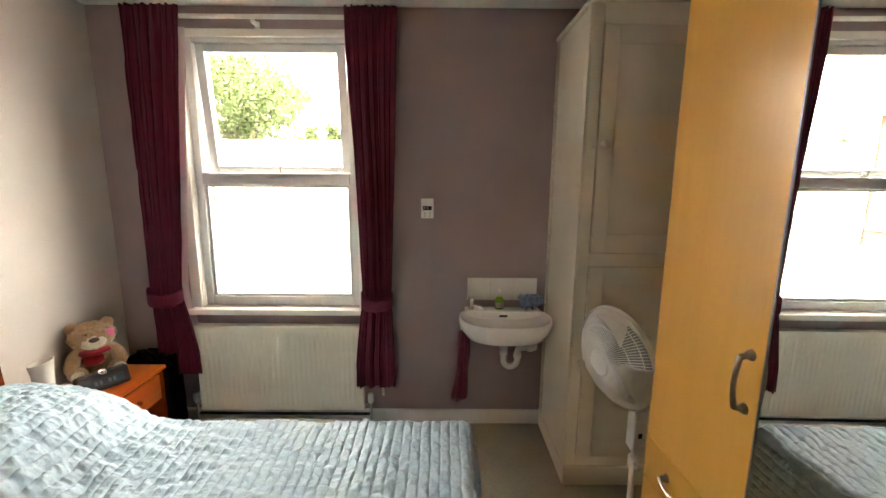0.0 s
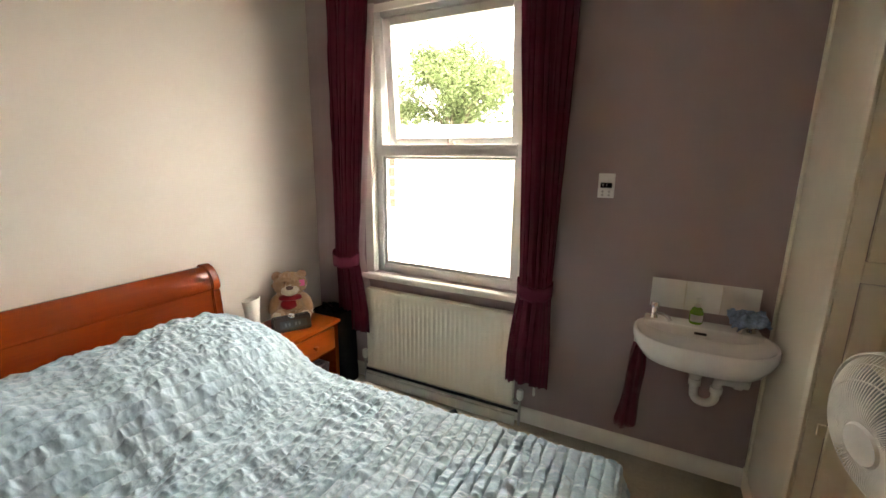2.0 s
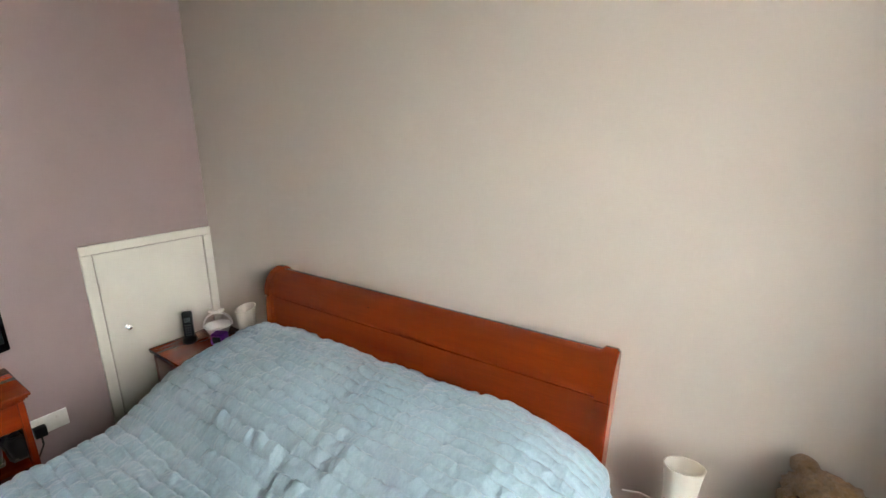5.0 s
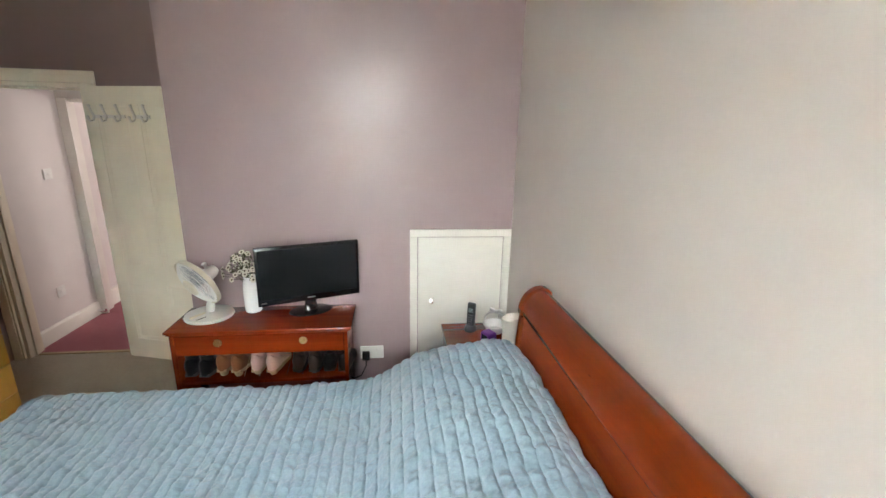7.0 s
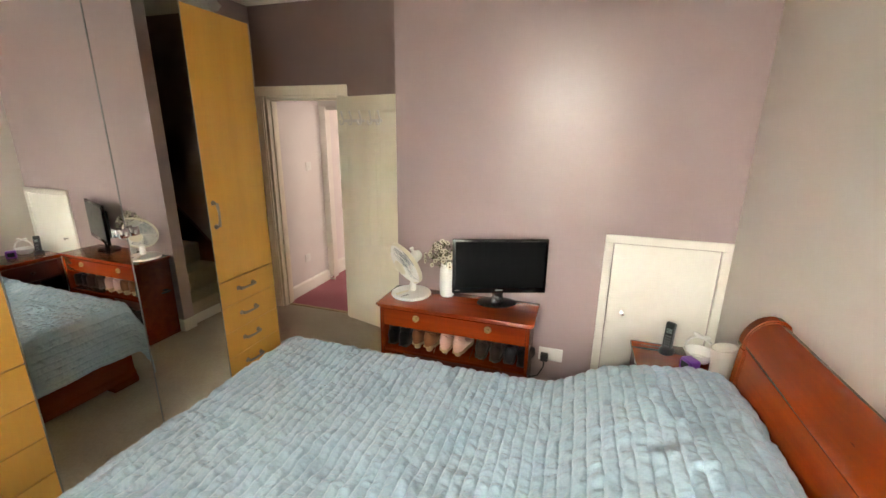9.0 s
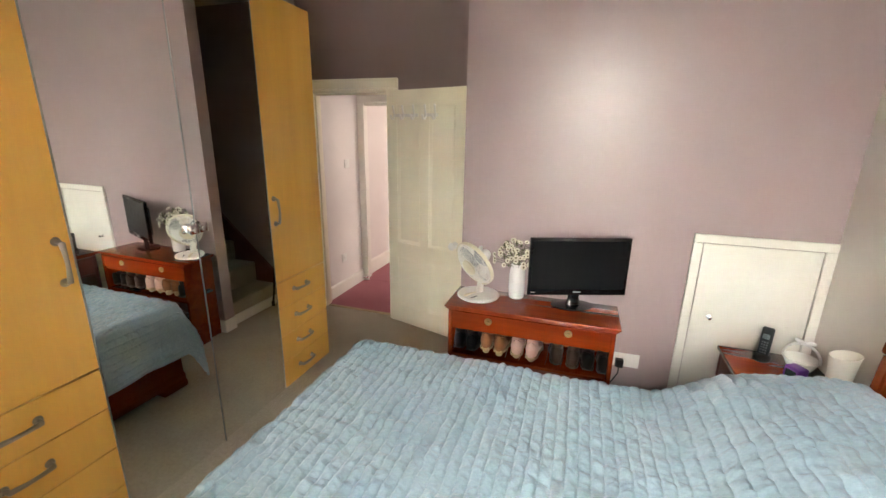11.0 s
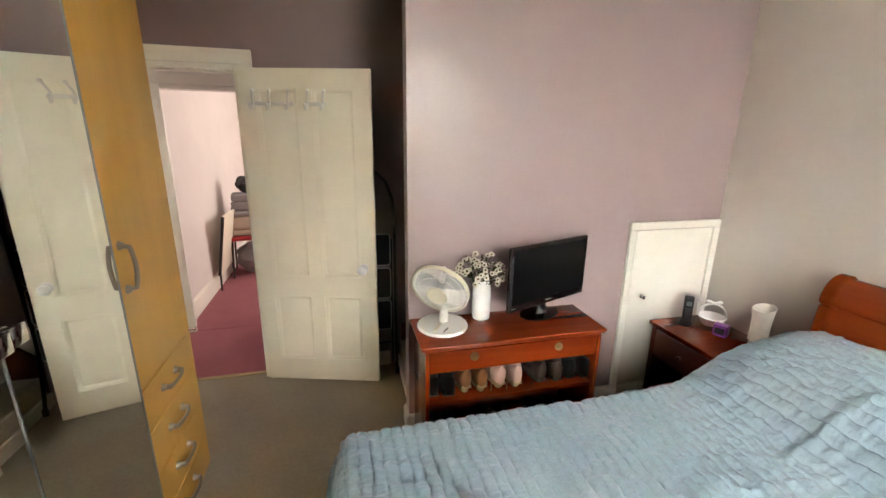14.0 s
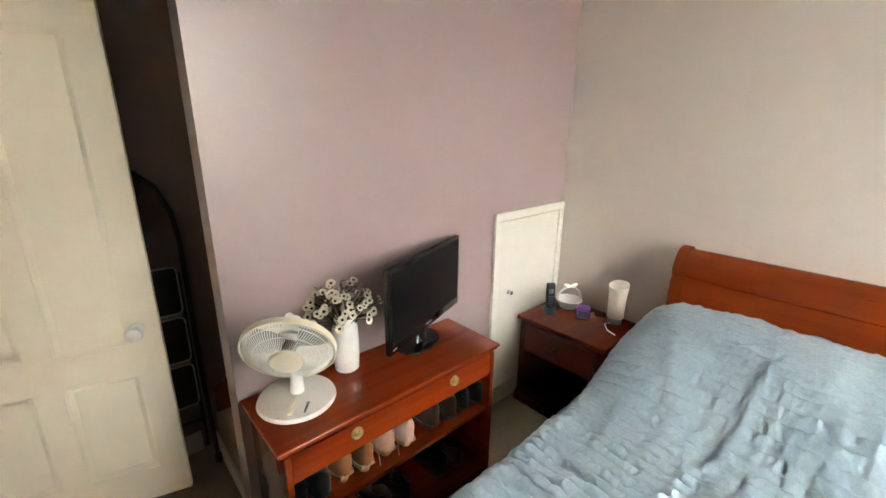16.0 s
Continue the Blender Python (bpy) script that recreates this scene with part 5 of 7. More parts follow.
def teddy():
    bm = bmesh.new()

    def add(mi, c, r, seg=28, jit=0.16, m=None):
        n0 = len(bm.faces)
        blob(bm, c, r, seg, jit, m, 22)
        bm.faces.ensure_lookup_table()
        for f in bm.faces[n0:]:
            f.material_index = mi

    add(0, (0, 0, 0.10), (0.085, 0.098, 0.105), 48, 0.2)
    add(0, (0.005, 0, 0.243), (0.084, 0.106, 0.080), 48, 0.22)
    add(0, (-0.005, 0.078, 0.305), (0.024, 0.034, 0.032), 14)
    add(0, (-0.005, -0.080, 0.300), (0.024, 0.034, 0.032), 14)
    add(1, (0.070, 0.0, 0.216), (0.040, 0.058, 0.040), 22)
    add(2, (0.106, 0.0, 0.236), (0.013, 0.024, 0.014), 14, 0)
    for s in (-1, 1):
        add(2, (0.074, s * 0.030, 0.268), (0.007, 0.007, 0.007), 10, 0)
        add(0, (0.055, s * 0.100, 0.125), (0.038, 0.036, 0.072), 18, 0.05, pose(0, 0, 0, s * 22, -28, 0).to_3x3())
        add(0, (0.070, s * 0.085, 0.045), (0.062, 0.045, 0.045), 18)
        add(1, (0.125, s * 0.090, 0.048), (0.016, 0.034, 0.036), 14)
    add(3, (0.028, 0, 0.160), (0.082, 0.086, 0.022), 20, 0.02)
    add(3, (0.066, -0.01, 0.118), (0.030, 0.055, 0.040), 16, 0.02)
    n0 = len(bm.faces)
    box(bm, 0.068, 0.062, 0.238, 0.073, 0.096, 0.280, bevel=0.004)
    box(bm, 0.0731, 0.072, 0.252, 0.0742, 0.086, 0.268, bevel=0.0004, seg=1)
    bm.faces.ensure_lookup_table()
    for f in bm.faces[n0:]:
        f.material_index = 4
    ob = finish("teddy_bear", bm, "fur", smooth=True, at=pose(-1.93, 2.262, 0.548, 0, -5, -44))
    for k in ("muzzle", "nose", "red_knit", "pink_tag"):
        ob.data.materials.append(M[k])
    return tagged(ob, "tan plush teddy bear with red scarf on the pine bedside table", "teddy bear")


teddy()

M["screen"] = plastic("smoked_display", (0.05, 0.065, 0.075), 0.10)
cr = thing("clock_radio", pose(-1.785, 2.125, 0.552, 0, 0, -30), "black clock radio with a wide smoked display", "clock radio")
bm = bmesh.new()
extrude_profile(bm, [(-0.05, 0), (0.044, 0), (0.050, 0.014), (0.024, 0.086), (0.006, 0.096), (-0.035, 0.088), (-0.05, 0.05)], (0, 0.23, 0), Matrix.Translation((0, -0.115, 0)))
bmesh.ops.bevel(bm, geom=bm.edges[:], offset=0.006, segments=2, affect="EDGES")
crb = part("body", bm, "black_plastic", cr)
sc = part("display", boxes((0, -0.078, -0.023, 0.002, 0.088, 0.023), bevel=0.001, seg=1), "screen", cr, "smoked display window")
sc.matrix_basis = pose(0.0385, 0, 0.048, 0, -19.9, 0)
M["digit"] = plastic("grey_digit_segment", (0.12, 0.16, 0.18), 0.2)
for y in (-0.05, -0.028, 0.012, 0.034):
    dg = part("digit_block", boxes((0, y, -0.011, 0.0006, y + 0.013, 0.011), bevel=0.0002, seg=1), "digit", cr, "dim grey digit block", False)
    dg.matrix_basis = pose(0.0408, 0, 0.048, 0, -19.9, 0)
bm = bmesh.new()
lathe(bm, [(0.017, 0), (0.020, 0.003), (0.017, 0.007), (0.012, 0.004), (0.001, 0.003)], 22)
b = part("snooze_button", bm, "chrome", cr, "silver ringed button")
b.matrix_basis = pose(0.013, 0.0, 0.0925, 0, 29, 0)

# inside the pine table
M["paper_white"] = plastic("white_paper", (0.75, 0.74, 0.70), 0.7)
M["book_green"] = plastic("green_book_cover", (0.03, 0.20, 0.07), 0.4)
M["book_dark"] = cloth("dark_floral_print", (0.09, 0.06, 0.07), 0.6, 90, 0.9, 0.0, 60, 0.1)
wb = thing("white_basket", pose(-1.76, 2.075, 0.1125), "white slatted plastic basket on the open shelf", "basket")
part("base", boxes((-0.09, -0.075, 0, 0.09, 0.075, 0.006), bevel=0.002), "white_plastic", wb)
bm = bmesh.new()
for i in range(9):
    y = -0.072 + i * 0.0175
    box(bm, 0.085, y, 0.007, 0.091, y + 0.011, 0.105, bevel=0.0015, seg=1)
part("front_slat", bm, "white_plastic", wb)
part("side_panel", boxes((-0.09, -0.079, 0.0065, 0.084, -0.074, 0.105), (-0.09, 0.086, 0.0065, 0.084, 0.091, 0.105), (0.084, -0.079, 0.1055, 0.093, 0.091, 0.116), bevel=0.002), "white_plastic", wb)
for z, mt, dy, lab in ((0.118, "paper_white", 0.0, "white folder lying on the basket"), (0.134, "book_green", -0.02, "thin green book lying on a folder")):
    o = thing("book", pose(-1.765, 2.085 + dy, 0.1125 + z, 0, 0, 6 if dy else -5), lab, "book")
    part("cover", boxes((-0.10, -0.085, 0, 0.10, 0.085, 0.002), (-0.10, -0.085, 0.0125, 0.10, 0.085, 0.0145), (-0.10, -0.087, 0.0, -0.098, -0.0852, 0.0145), bevel=0.0006, seg=1), mt, o)
    part("pages", boxes((-0.096, -0.083, 0.0022, 0.096, 0.082, 0.0123)), "paper_white", o, smooth=False)
o = thing("storage_box", pose(-1.765, 2.255, 0.1125), "dark floral patterned box on the open shelf", "box")
part("body", boxes((-0.09, -0.07, 0, 0.09, 0.07, 0.105), bevel=0.004), "book_dark", o)
part("lid", boxes((-0.093, -0.073, 0.106, 0.093, 0.073, 0.145), bevel=0.005), "book_dark", o)

# black bag beside the table, its top crumpled
def corner_bag():
    b = thing("storage_bag", pose(-1.79, 2.535, 0), "tall black bag with a crumpled top standing in the corner", "bag")
    bm = bmesh.new()

    def wall(u, v):
        a = 2 * math.pi * u
        c, s = math.cos(a), math.sin(a)
        x = 0.135 * math.copysign(abs(c) ** 0.35, c)
        y = 0.105 * math.copysign(abs(s) ** 0.35, s)
        n = noise.noise(Vector((u * 12, v * 6, 2)))
        k = 1 - 0.04 * v + 0.025 * n
        return Vector((x * k, min(y * k, 0.112), 0.56 * v + (0.012 * n if v > 0.9 else 0)))

    sheet(bm, wall, 72, 24, True)
    sheet(bm, lambda u, v: Vector(((u - 0.5) * 0.25, (v - 0.5) * 0.19, 0.545 + 0.035 * abs(noise.noise(Vector((u * 5, v * 4, 6)))) + 0.01 * noise.noise(Vector((u * 15, v * 14, 1))))), 30, 24)
    part("body", bm, cloth("black_bag_fabric", (0.004, 0.004, 0.005), 0.8, 400, 0.1, 0.0), b)
    bm = bmesh.new()
    tube(bm, [(-0.06, -0.05, 0.565), (-0.05, -0.06, 0.61), (0.0, -0.075, 0.615), (0.05, -0.085, 0.60), (0.06, -0.07, 0.562)], 0.009, 8)
    part("strap", bm, "black_gloss", b, "shiny black carrying strap")


corner_bag()

# on the mahogany table
M["phone_grey"] = plastic("dark_grey_handset", (0.03, 0.034, 0.038), 0.35)
ph = thing("cordless_phone", pose(-1.80, -0.430, 0.552, 0, 0, 55), "dark grey cordless phone upright in its cradle", "phone")
bm = bmesh.new()
lathe(bm, [(0.040, 0), (0.043, 0.008), (0.036, 0.026), (0.024, 0.034)], 24, Matrix.Diagonal((1.15, 0.9, 1, 1)))
part("cradle", bm, "black_plastic", ph)
bm = bmesh.new()
box(bm, -0.013, -0.025, -0.0, 0.013, 0.025, 0.155, bevel=0.010, seg=3)
hs = part("handset", bm, "phone_grey", ph)
hs.matrix_basis = pose(0.002, 0, 0.020, 0, -4, 0)
hs2 = part("display", boxes((0.0122, -0.015, 0.095, 0.013, 0.015, 0.122), bevel=0.0003, seg=1), plastic("pale_lcd", (0.35, 0.42, 0.42), 0.2), hs, "pale display")
bm = bmesh.new()
for i in range(5):
    for j in range(3):
        box(bm, 0.0121, -0.014 + j * 0.0105, 0.018 + i * 0.014, 0.0135, -0.007 + j * 0.0105, 0.026 + i * 0.014, bevel=0.0005, seg=1)
part("keypad", bm, plastic("grey_keys", (0.2, 0.21, 0.22), 0.4), hs, "grey keys")

bk = thing("gift_basket", pose(-1.945, -0.395, 0.552, 0, 0, -35), "white ceramic style basket with a bow on its handle", "basket")
bm = bmesh.new()
lathe(bm, [(0.045, 0), (0.052, 0.004), (0.072, 0.045), (0.076, 0.052), (0.071, 0.054), (0.050, 0.010), (0.002, 0.008)], 34)
part("bowl", bm, "ceramic", bk)
bm = bmesh.new()
for dy in (-0.004, 0.004):
    tube(bm, arc((0, dy, 0.048), 0.073, 0, 180, 22, (1, 0, 0), (0, 0, 1.1)), 0.0055, 8)
part("hoop", bm, "ceramic", bk, "arched hoop handle")
bm = bmesh.new()
for s in (-1, 1):
    blob(bm, (s * 0.022, 0, 0.137), (0.022, 0.010, 0.012), 14, 0.1, pose(0, 0, 0, 0, s * -18, 0).to_3x3())
blob(bm, (0, 0, 0.133), (0.008, 0.010, 0.009), 12)
part("bow", bm, "ceramic", bk, "white bow")

M["purple"] = plastic("purple_plastic", (0.16, 0.03, 0.34), 0.35)
pc = thing("alarm_clock", pose(-1.875, -0.262, 0.552, 0, 0, 28), "small cube alarm clock in purple plastic", "alarm clock")
bm = bmesh.new()
box(bm, -0.030, -0.036, 0, 0.030, 0.036, 0.066, bevel=0.010, seg=3)
part("case", bm, "purple", pc)
part("display", boxes((0.0302, -0.024, 0.014, 0.032, 0.024, 0.052), bevel=0.0006, seg=1), "screen", pc, "dark square display")
part("frame", boxes((0.0302, -0.031, 0.008, 0.0328, -0.0245, 0.058), (0.0302, 0.0245, 0.008, 0.0328, 0.031, 0.058), (0.0302, -0.024, 0.008, 0.0328, 0.024, 0.0138), (0.0302, -0.024, 0.0522, 0.0328, 0.024, 0.058), bevel=0.0008, seg=1), plastic("light_purple_frame", (0.26, 0.07, 0.46), 0.35), pc)

# ---- chest with drawers and shoes ----
KX0, KX1, KY0, KY1, KZ = -1.095, -0.158, -0.548, -0.225, 0.692
chest = thing("shoe_chest", pose(0, 0, 0), "polished mahogany low chest with one long drawer over open shelves", "chest")
part("tabletop", boxes((KX0 - 0.008, KY0, KZ - 0.013, KX1 + 0.008, KY1 + 0.006, KZ), bevel=0.005, seg=3), "mahogany", chest)
part("top_moulding", boxes((KX0, KY0 + 0.001, KZ - 0.024, KX1, KY1 - 0.001, KZ - 0.0132), bevel=0.005, seg=3), "mahogany", chest)
part("lower_moulding", boxes((KX0 + 0.008, KY0 + 0.002, KZ - 0.033, KX1 - 0.008, KY1 - 0.010, KZ - 0.0243), bevel=0.004, seg=2), "mahogany", chest)
for x in (KX0 + 0.018, KX1 - 0.036):
    part("side_panel", boxes((x, KY0 + 0.004, 0.0, x + 0.018, KY1 - 0.018, KZ - 0.033), bevel=0.002), "mahogany", chest)
for x in (KX0 + 0.014, KX1 - 0.034):
    part("front_stile", boxes((x, KY1 - 0.0175, 0.0, x + 0.020, KY1 - 0.005, KZ - 0.033), bevel=0.003), "mahogany", chest)
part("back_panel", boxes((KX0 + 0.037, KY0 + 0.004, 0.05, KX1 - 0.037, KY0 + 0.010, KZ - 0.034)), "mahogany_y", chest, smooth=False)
for z in (0.368, 0.075):
    part("shelf", boxes((KX0 + 0.037, KY0 + 0.011, z, KX1 - 0.037, KY1 - 0.018, z + 0.018), bevel=0.002), "mahogany", chest)
bm = bmesh.new()
pts = [(KX0 + 0.035, 0.072), (KX0 + 0.035, 0.0), (KX0 + 0.10, 0.0), (KX0 + 0.13, 0.028), (KX0 + 0.17, 0.04), (KX1 - 0.17, 0.04), (KX1 - 0.13, 0.028), (KX1 - 0.10, 0.0), (KX1 - 0.035, 0.0), (KX1 - 0.035, 0.072)]
extrude_profile(bm, pts, (0, 0.014, 0), Matrix.Translation((0, KY1 - 0.026, 0)))
part("plinth", bm, "mahogany", chest, smooth=False)
part("drawer_rail", boxes((KX0 + 0.037, KY1 - 0.10, 0.545, KX1 - 0.037, KY1 - 0.018, 0.556), bevel=0.002), "mahogany", chest)
dr = part("drawer", boxes((KX0 + 0.036, KY1 - 0.024, 0.559, KX1 - 0.036, KY1 - 0.008, KZ - 0.036), bevel=0.003), "mahogany", chest)
for x in (-0.845, -0.408):
    bm = bmesh.new()
    lathe(bm, [(0.021, 0), (0.020, 0.003), (0.010, 0.004), (0.007, 0.010), (0.001, 0.012)], 24)
    tube(bm, [(0.0165 * math.cos(2 * math.pi * i / 24), 0.0165 * math.sin(2 * math.pi * i / 24), 0.008) for i in range(24)], 0.0026, 7, True)
    k = part("ring_pull", bm, "brass", dr, "round brass ring pull")
    k.matrix_basis = pose(x, KY1 - 0.008, 0.620, -90, 0, 0)

M["suede_pink"] = cloth("pale_pink_suede", (0.58, 0.36, 0.30), 0.9, 300, 0.08, 0.05)
M["suede_tan"] = cloth("tan_suede", (0.22, 0.092, 0.040), 0.85, 300, 0.12, 0.05)
M["leather_brown"] = cloth("dark_brown_leather", (0.034, 0.022, 0.017), 0.5, 200, 0.2, 0.0)
M["leather_black"] = cloth("black_shoe_leather", (0.005, 0.005, 0.006), 0.5, 200, 0.2, 0.0)
M["sole_tan"] = plastic("tan_rubber_sole", (0.38, 0.25, 0.14), 0.6)
M["sole_cream"] = plastic("cream_heel", (0.62, 0.52, 0.38), 0.5)
M["sole_dark"] = plastic("dark_rubber_sole", (0.03, 0.025, 0.022), 0.6)
M["dark_inside"] = cloth("dark_shoe_lining", (0.03, 0.022, 0.02), 0.95, 200)


def shoe(m, upper, sole, shaft, heel, label, group, lace=False):
    """Heel at y = 0, toe along -y. shaft: height of the collar over the sole; heel: height of the heel block."""
    ob = thing("shoe", m, label, "shoe", group)
    L = 0.245
    bm = bmesh.new()
    st = [(-0.006, 0.010, 0.9), (-0.002, 0.021, 1.0), (0.008, 0.029, 1.0), (0.022, 0.034, 1.0), (0.06, 0.036, 1.0), (0.10, 0.035, 0.80), (0.14, 0.039, 0.60), (0.19, 0.043, 0.46), (0.225, 0.036, 0.36), (0.245, 0.015, 0.22)]
    n = 18
    rings = []
    for y, hw, k in st:
        lift = heel * max(0, 1 - y / 0.16) + 0.008
        top = 0.060 + 0.0 * k
        h = 0.075 * k + (0.02 if y < 0.09 else 0)
        ring = []
        for i in range(n):
            a = math.pi * 2 * i / n
            x = hw * math.copysign(abs(math.cos(a)) ** 0.8, math.cos(a))
            z = lift + h * (0.5 + 0.5 * math.sin(a)) if math.sin(a) > -0.6 else lift
            ring.append(bm.verts.new((x * (0.86 if math.sin(a) > 0.7 else 1), -y, z)))
        rings.append(ring)
    for a, b in zip(rings, rings[1:]):
        for i in range(n):
            bm.faces.new((a[i], a[(i + 1) % n], b[(i + 1) % n], b[i]))
    bm.faces.new(rings[0][::-1])
    bm.faces.new(rings[-1])
    # collar
    z0 = heel + 0.07
    z1 = heel + shaft
    cols = []
    for j, (z, k) in enumerate(((z0, 1.0), ((z0 + z1) / 2, 0.94), (z1, 1.0), (z1 - 0.002, 0.88), (z0, 0.80))):
        cols.append([bm.verts.new((0.033 * k * math.cos(2 * math.pi * i / n), -0.050 + 0.048 * k * math.sin(2 * math.pi * i / n), z - (0.022 * (0.5 - 0.5 * math.sin(2 * math.pi * i / n)) if j in (2, 3) and not lace else 0))) for i in range(n)])
    for a, b in zip(cols, cols[1:]):
        for i in range(n):
            bm.faces.new((a[i], a[(i + 1) % n], b[(i + 1) % n], b[i]))
    bmesh.ops.recalc_face_normals(bm, faces=bm.faces[:])
    up = part("upper", bm, upper, ob)
    bm = bmesh.new()
    lathe(bm, [(1.0, 0), (1.0, 0.001)], 18, Matrix.Translation((0, -0.050, z0 + 0.004)) @ Matrix.Diagonal((0.026, 0.038, 1, 1)))
    part("insole", bm, "dark_inside", ob, smooth=False)
    bm = bmesh.new()
    prof = [(0.026, 0.004), (0.036, -0.03), (0.037, -0.08), (0.036, -0.12), (0.046, -0.19), (0.036, -0.235), (0.012, -0.252)]
    ring = [Vector((x, y, 0)) for x, y in prof] + [Vector((-x, y, 0)) for x, y in prof[::-1]]
    lo, hi = [], []
    for p in ring:
        lift = heel * max(0, 1 - (-p.y) / 0.16)
        lo.append(bm.verts.new((p.x, p.y, lift)))
        hi.append(bm.verts.new((p.x, p.y, lift + 0.014)))
    bm.faces.new(lo[::-1])
    bm.faces.new(hi)
    for i in range(len(ring)):
        bm.faces.new((lo[i], lo[(i + 1) % len(ring)], hi[(i + 1) % len(ring)], hi[i]))
    if heel > 0.012:
        lathe(bm, [(0.019, 0), (0.020, 0.003), (0.027, heel + 0.004)], 18, Matrix.Translation((0, -0.030, 0)) @ Matrix.Diagonal((1, 1.1, 1, 1)))
    bmesh.ops.recalc_face_normals(bm, faces=bm.faces[:])
    part("sole", bm, sole, ob)
    if lace:
        bm = bmesh.new()
        for j in range(5):
            y = -0.092 - j * 0.013
            tube(bm, [(-0.022, y, z0 + 0.016 - j * 0.009), (0, y - 0.002, z0 + 0.026 - j * 0.010), (0.022, y, z0 + 0.016 - j * 0.009)], 0.0022, 6)
        tube(bm, [(0.02, -0.09, z0 + 0.02), (0.045, -0.05, heel + 0.06), (0.052, 0.0, heel + 0.02), (0.06, 0.02, 0.012)], 0.002, 6)
        part("lace", bm, "sole_tan" if upper.startswith("suede") else "dark_inside", up)
    return ob


ZS = 0.3865
pairs = [
    (-0.262, "leather_black", "sole_dark", 0.125, 0.010, "black leather ankle shoe on the chest shelf", "pair of black shoes", False, 0.075),
    (-0.428, "suede_tan", "sole_tan", 0.100, 0.030, "tan suede heeled shoe on the chest shelf", "pair of tan heeled shoes", False, 0.078),
    (-0.612, "suede_pink", "sole_tan", 0.125, 0.022, "pale pink suede ankle boot on the chest shelf", "pair of pink ankle boots", True, 0.083),
    (-0.838, "leather_brown", "sole_dark", 0.135, 0.014, "dark brown leather ankle boot on the chest shelf", "pair of brown ankle boots", True, 0.085),
    (-1.005, "leather_black", "sole_dark", 0.105, 0.010, "black low shoe on the chest shelf", "pair of black low shoes", False, 0.078),
]
for x, up, so, sh, he, lab, grp, lace, gap in pairs:
    a = shoe(pose(x + gap / 2, -0.285, ZS, 0, 0, 3), up, so, sh, he, lab, grp, lace)
    copy_thing(a, pose(x - gap / 2, -0.275, ZS, 0, 0, -4))
for x, up, lab in ((-0.30, "leather_black", "black shoe on the bottom shelf of the chest"), (-0.60, "leather_brown", "dark brown shoe on the bottom shelf of the chest"), (-0.90, "leather_black", "black shoe on the bottom shelf of the chest by the wall")):
    a = shoe(pose(x + 0.04, -0.30, 0.0935, 0, 0, 2), up, "sole_dark", 0.10, 0.01, lab, "shoes on the bottom shelf")
    copy_thing(a, pose(x - 0.045, -0.29, 0.0935, 0, 0, -3))
for y, lab in ((-0.33, "black shoe on the open shelf of the mahogany table"), (-0.24, "black shoe beside its pair on the mahogany table shelf")):
    shoe(pose(-1.68, y, 0.1125, 0, 0, -90), "leather_black", "sole_dark", 0.10, 0.01, lab, "shoes in the bedside table")

# vase of dried flowers
M["vase"] = plastic("white_glazed_vase", (0.80, 0.79, 0.77), 0.18)
M["petal"] = cloth("cream_petals", (0.74, 0.69, 0.55), 0.9, 300, 0.1)
M["flower_eye"] = plastic("brown_flower_centre", (0.075, 0.045, 0.014), 0.8)
M["stem"] = plastic("dried_stem", (0.10, 0.10, 0.05), 0.8)
VX, VY = -0.522, -0.486
vs = thing("vase", pose(VX, VY, KZ), "tall white glazed vase on the chest", "vase")
bm = bmesh.new()
lathe(bm, [(0.036, 0), (0.041, 0.006), (0.044, 0.06), (0.044, 0.13), (0.042, 0.17), (0.036, 0.20), (0.035, 0.213), (0.031, 0.213), (0.032, 0.19), (0.036, 0.06), (0.02, 0.012)], 36)
for v in bm.verts:
    k = 1.10 + 0.012 * noise.noise(v.co * 40)
    v.co.x, v.co.y = v.co.x * k, v.co.y * k
part("body", bm, "vase", vs)
rnd = random.Random(4)
fl = thing("dried_flowers", pose(VX, VY, KZ), "bunch of cream daisies with dark centres in the vase", "flowers")
bm_s = bmesh.new()
heads = []
for i in range(58):
    a, r = rnd.uniform(0, 6.283), 0.140 * math.sqrt(rnd.random())
    z = 0.340 - 4.6 * r * r + rnd.uniform(-0.06, 0.02)
    tip = Vector((r * math.cos(a) * 1.05, max(-0.060, r * math.sin(a) * 0.8), max(0.222, z)))
    base = Vector((rnd.uniform(-0.015, 0.015), rnd.uniform(-0.015, 0.015), 0.16))
    mid = (tip + base) / 2 + Vector((0, 0, 0.02))
    tube(bm_s, [base, mid, tip], 0.0014, 5)
    heads.append((tip, (tip - Vector((0, -0.10, 0.16))).normalized()))
for i in range(110):
    a, r = rnd.uniform(0, 6.283), 0.10 * math.sqrt(rnd.random())
    c = Vector((r * math.cos(a), max(-0.06, r * math.sin(a) * 0.8), rnd.uniform(0.225, 0.34)))
    q = Matrix.Rotation(rnd.uniform(0, 6), 3, "Z") @ Matrix.Rotation(rnd.uniform(-1, 1), 3, "X")
    pts = [Vector((-0.006, 0, 0)), Vector((0, 0.016, 0.004)), Vector((0.006, 0, 0)), Vector((0, -0.016, -0.002))]
    bm_s.faces.new([bm_s.verts.new(c + q @ p) for p in pts])
part("stem_bunch", bm_s, "stem", fl, "thin dried stems and leaves")
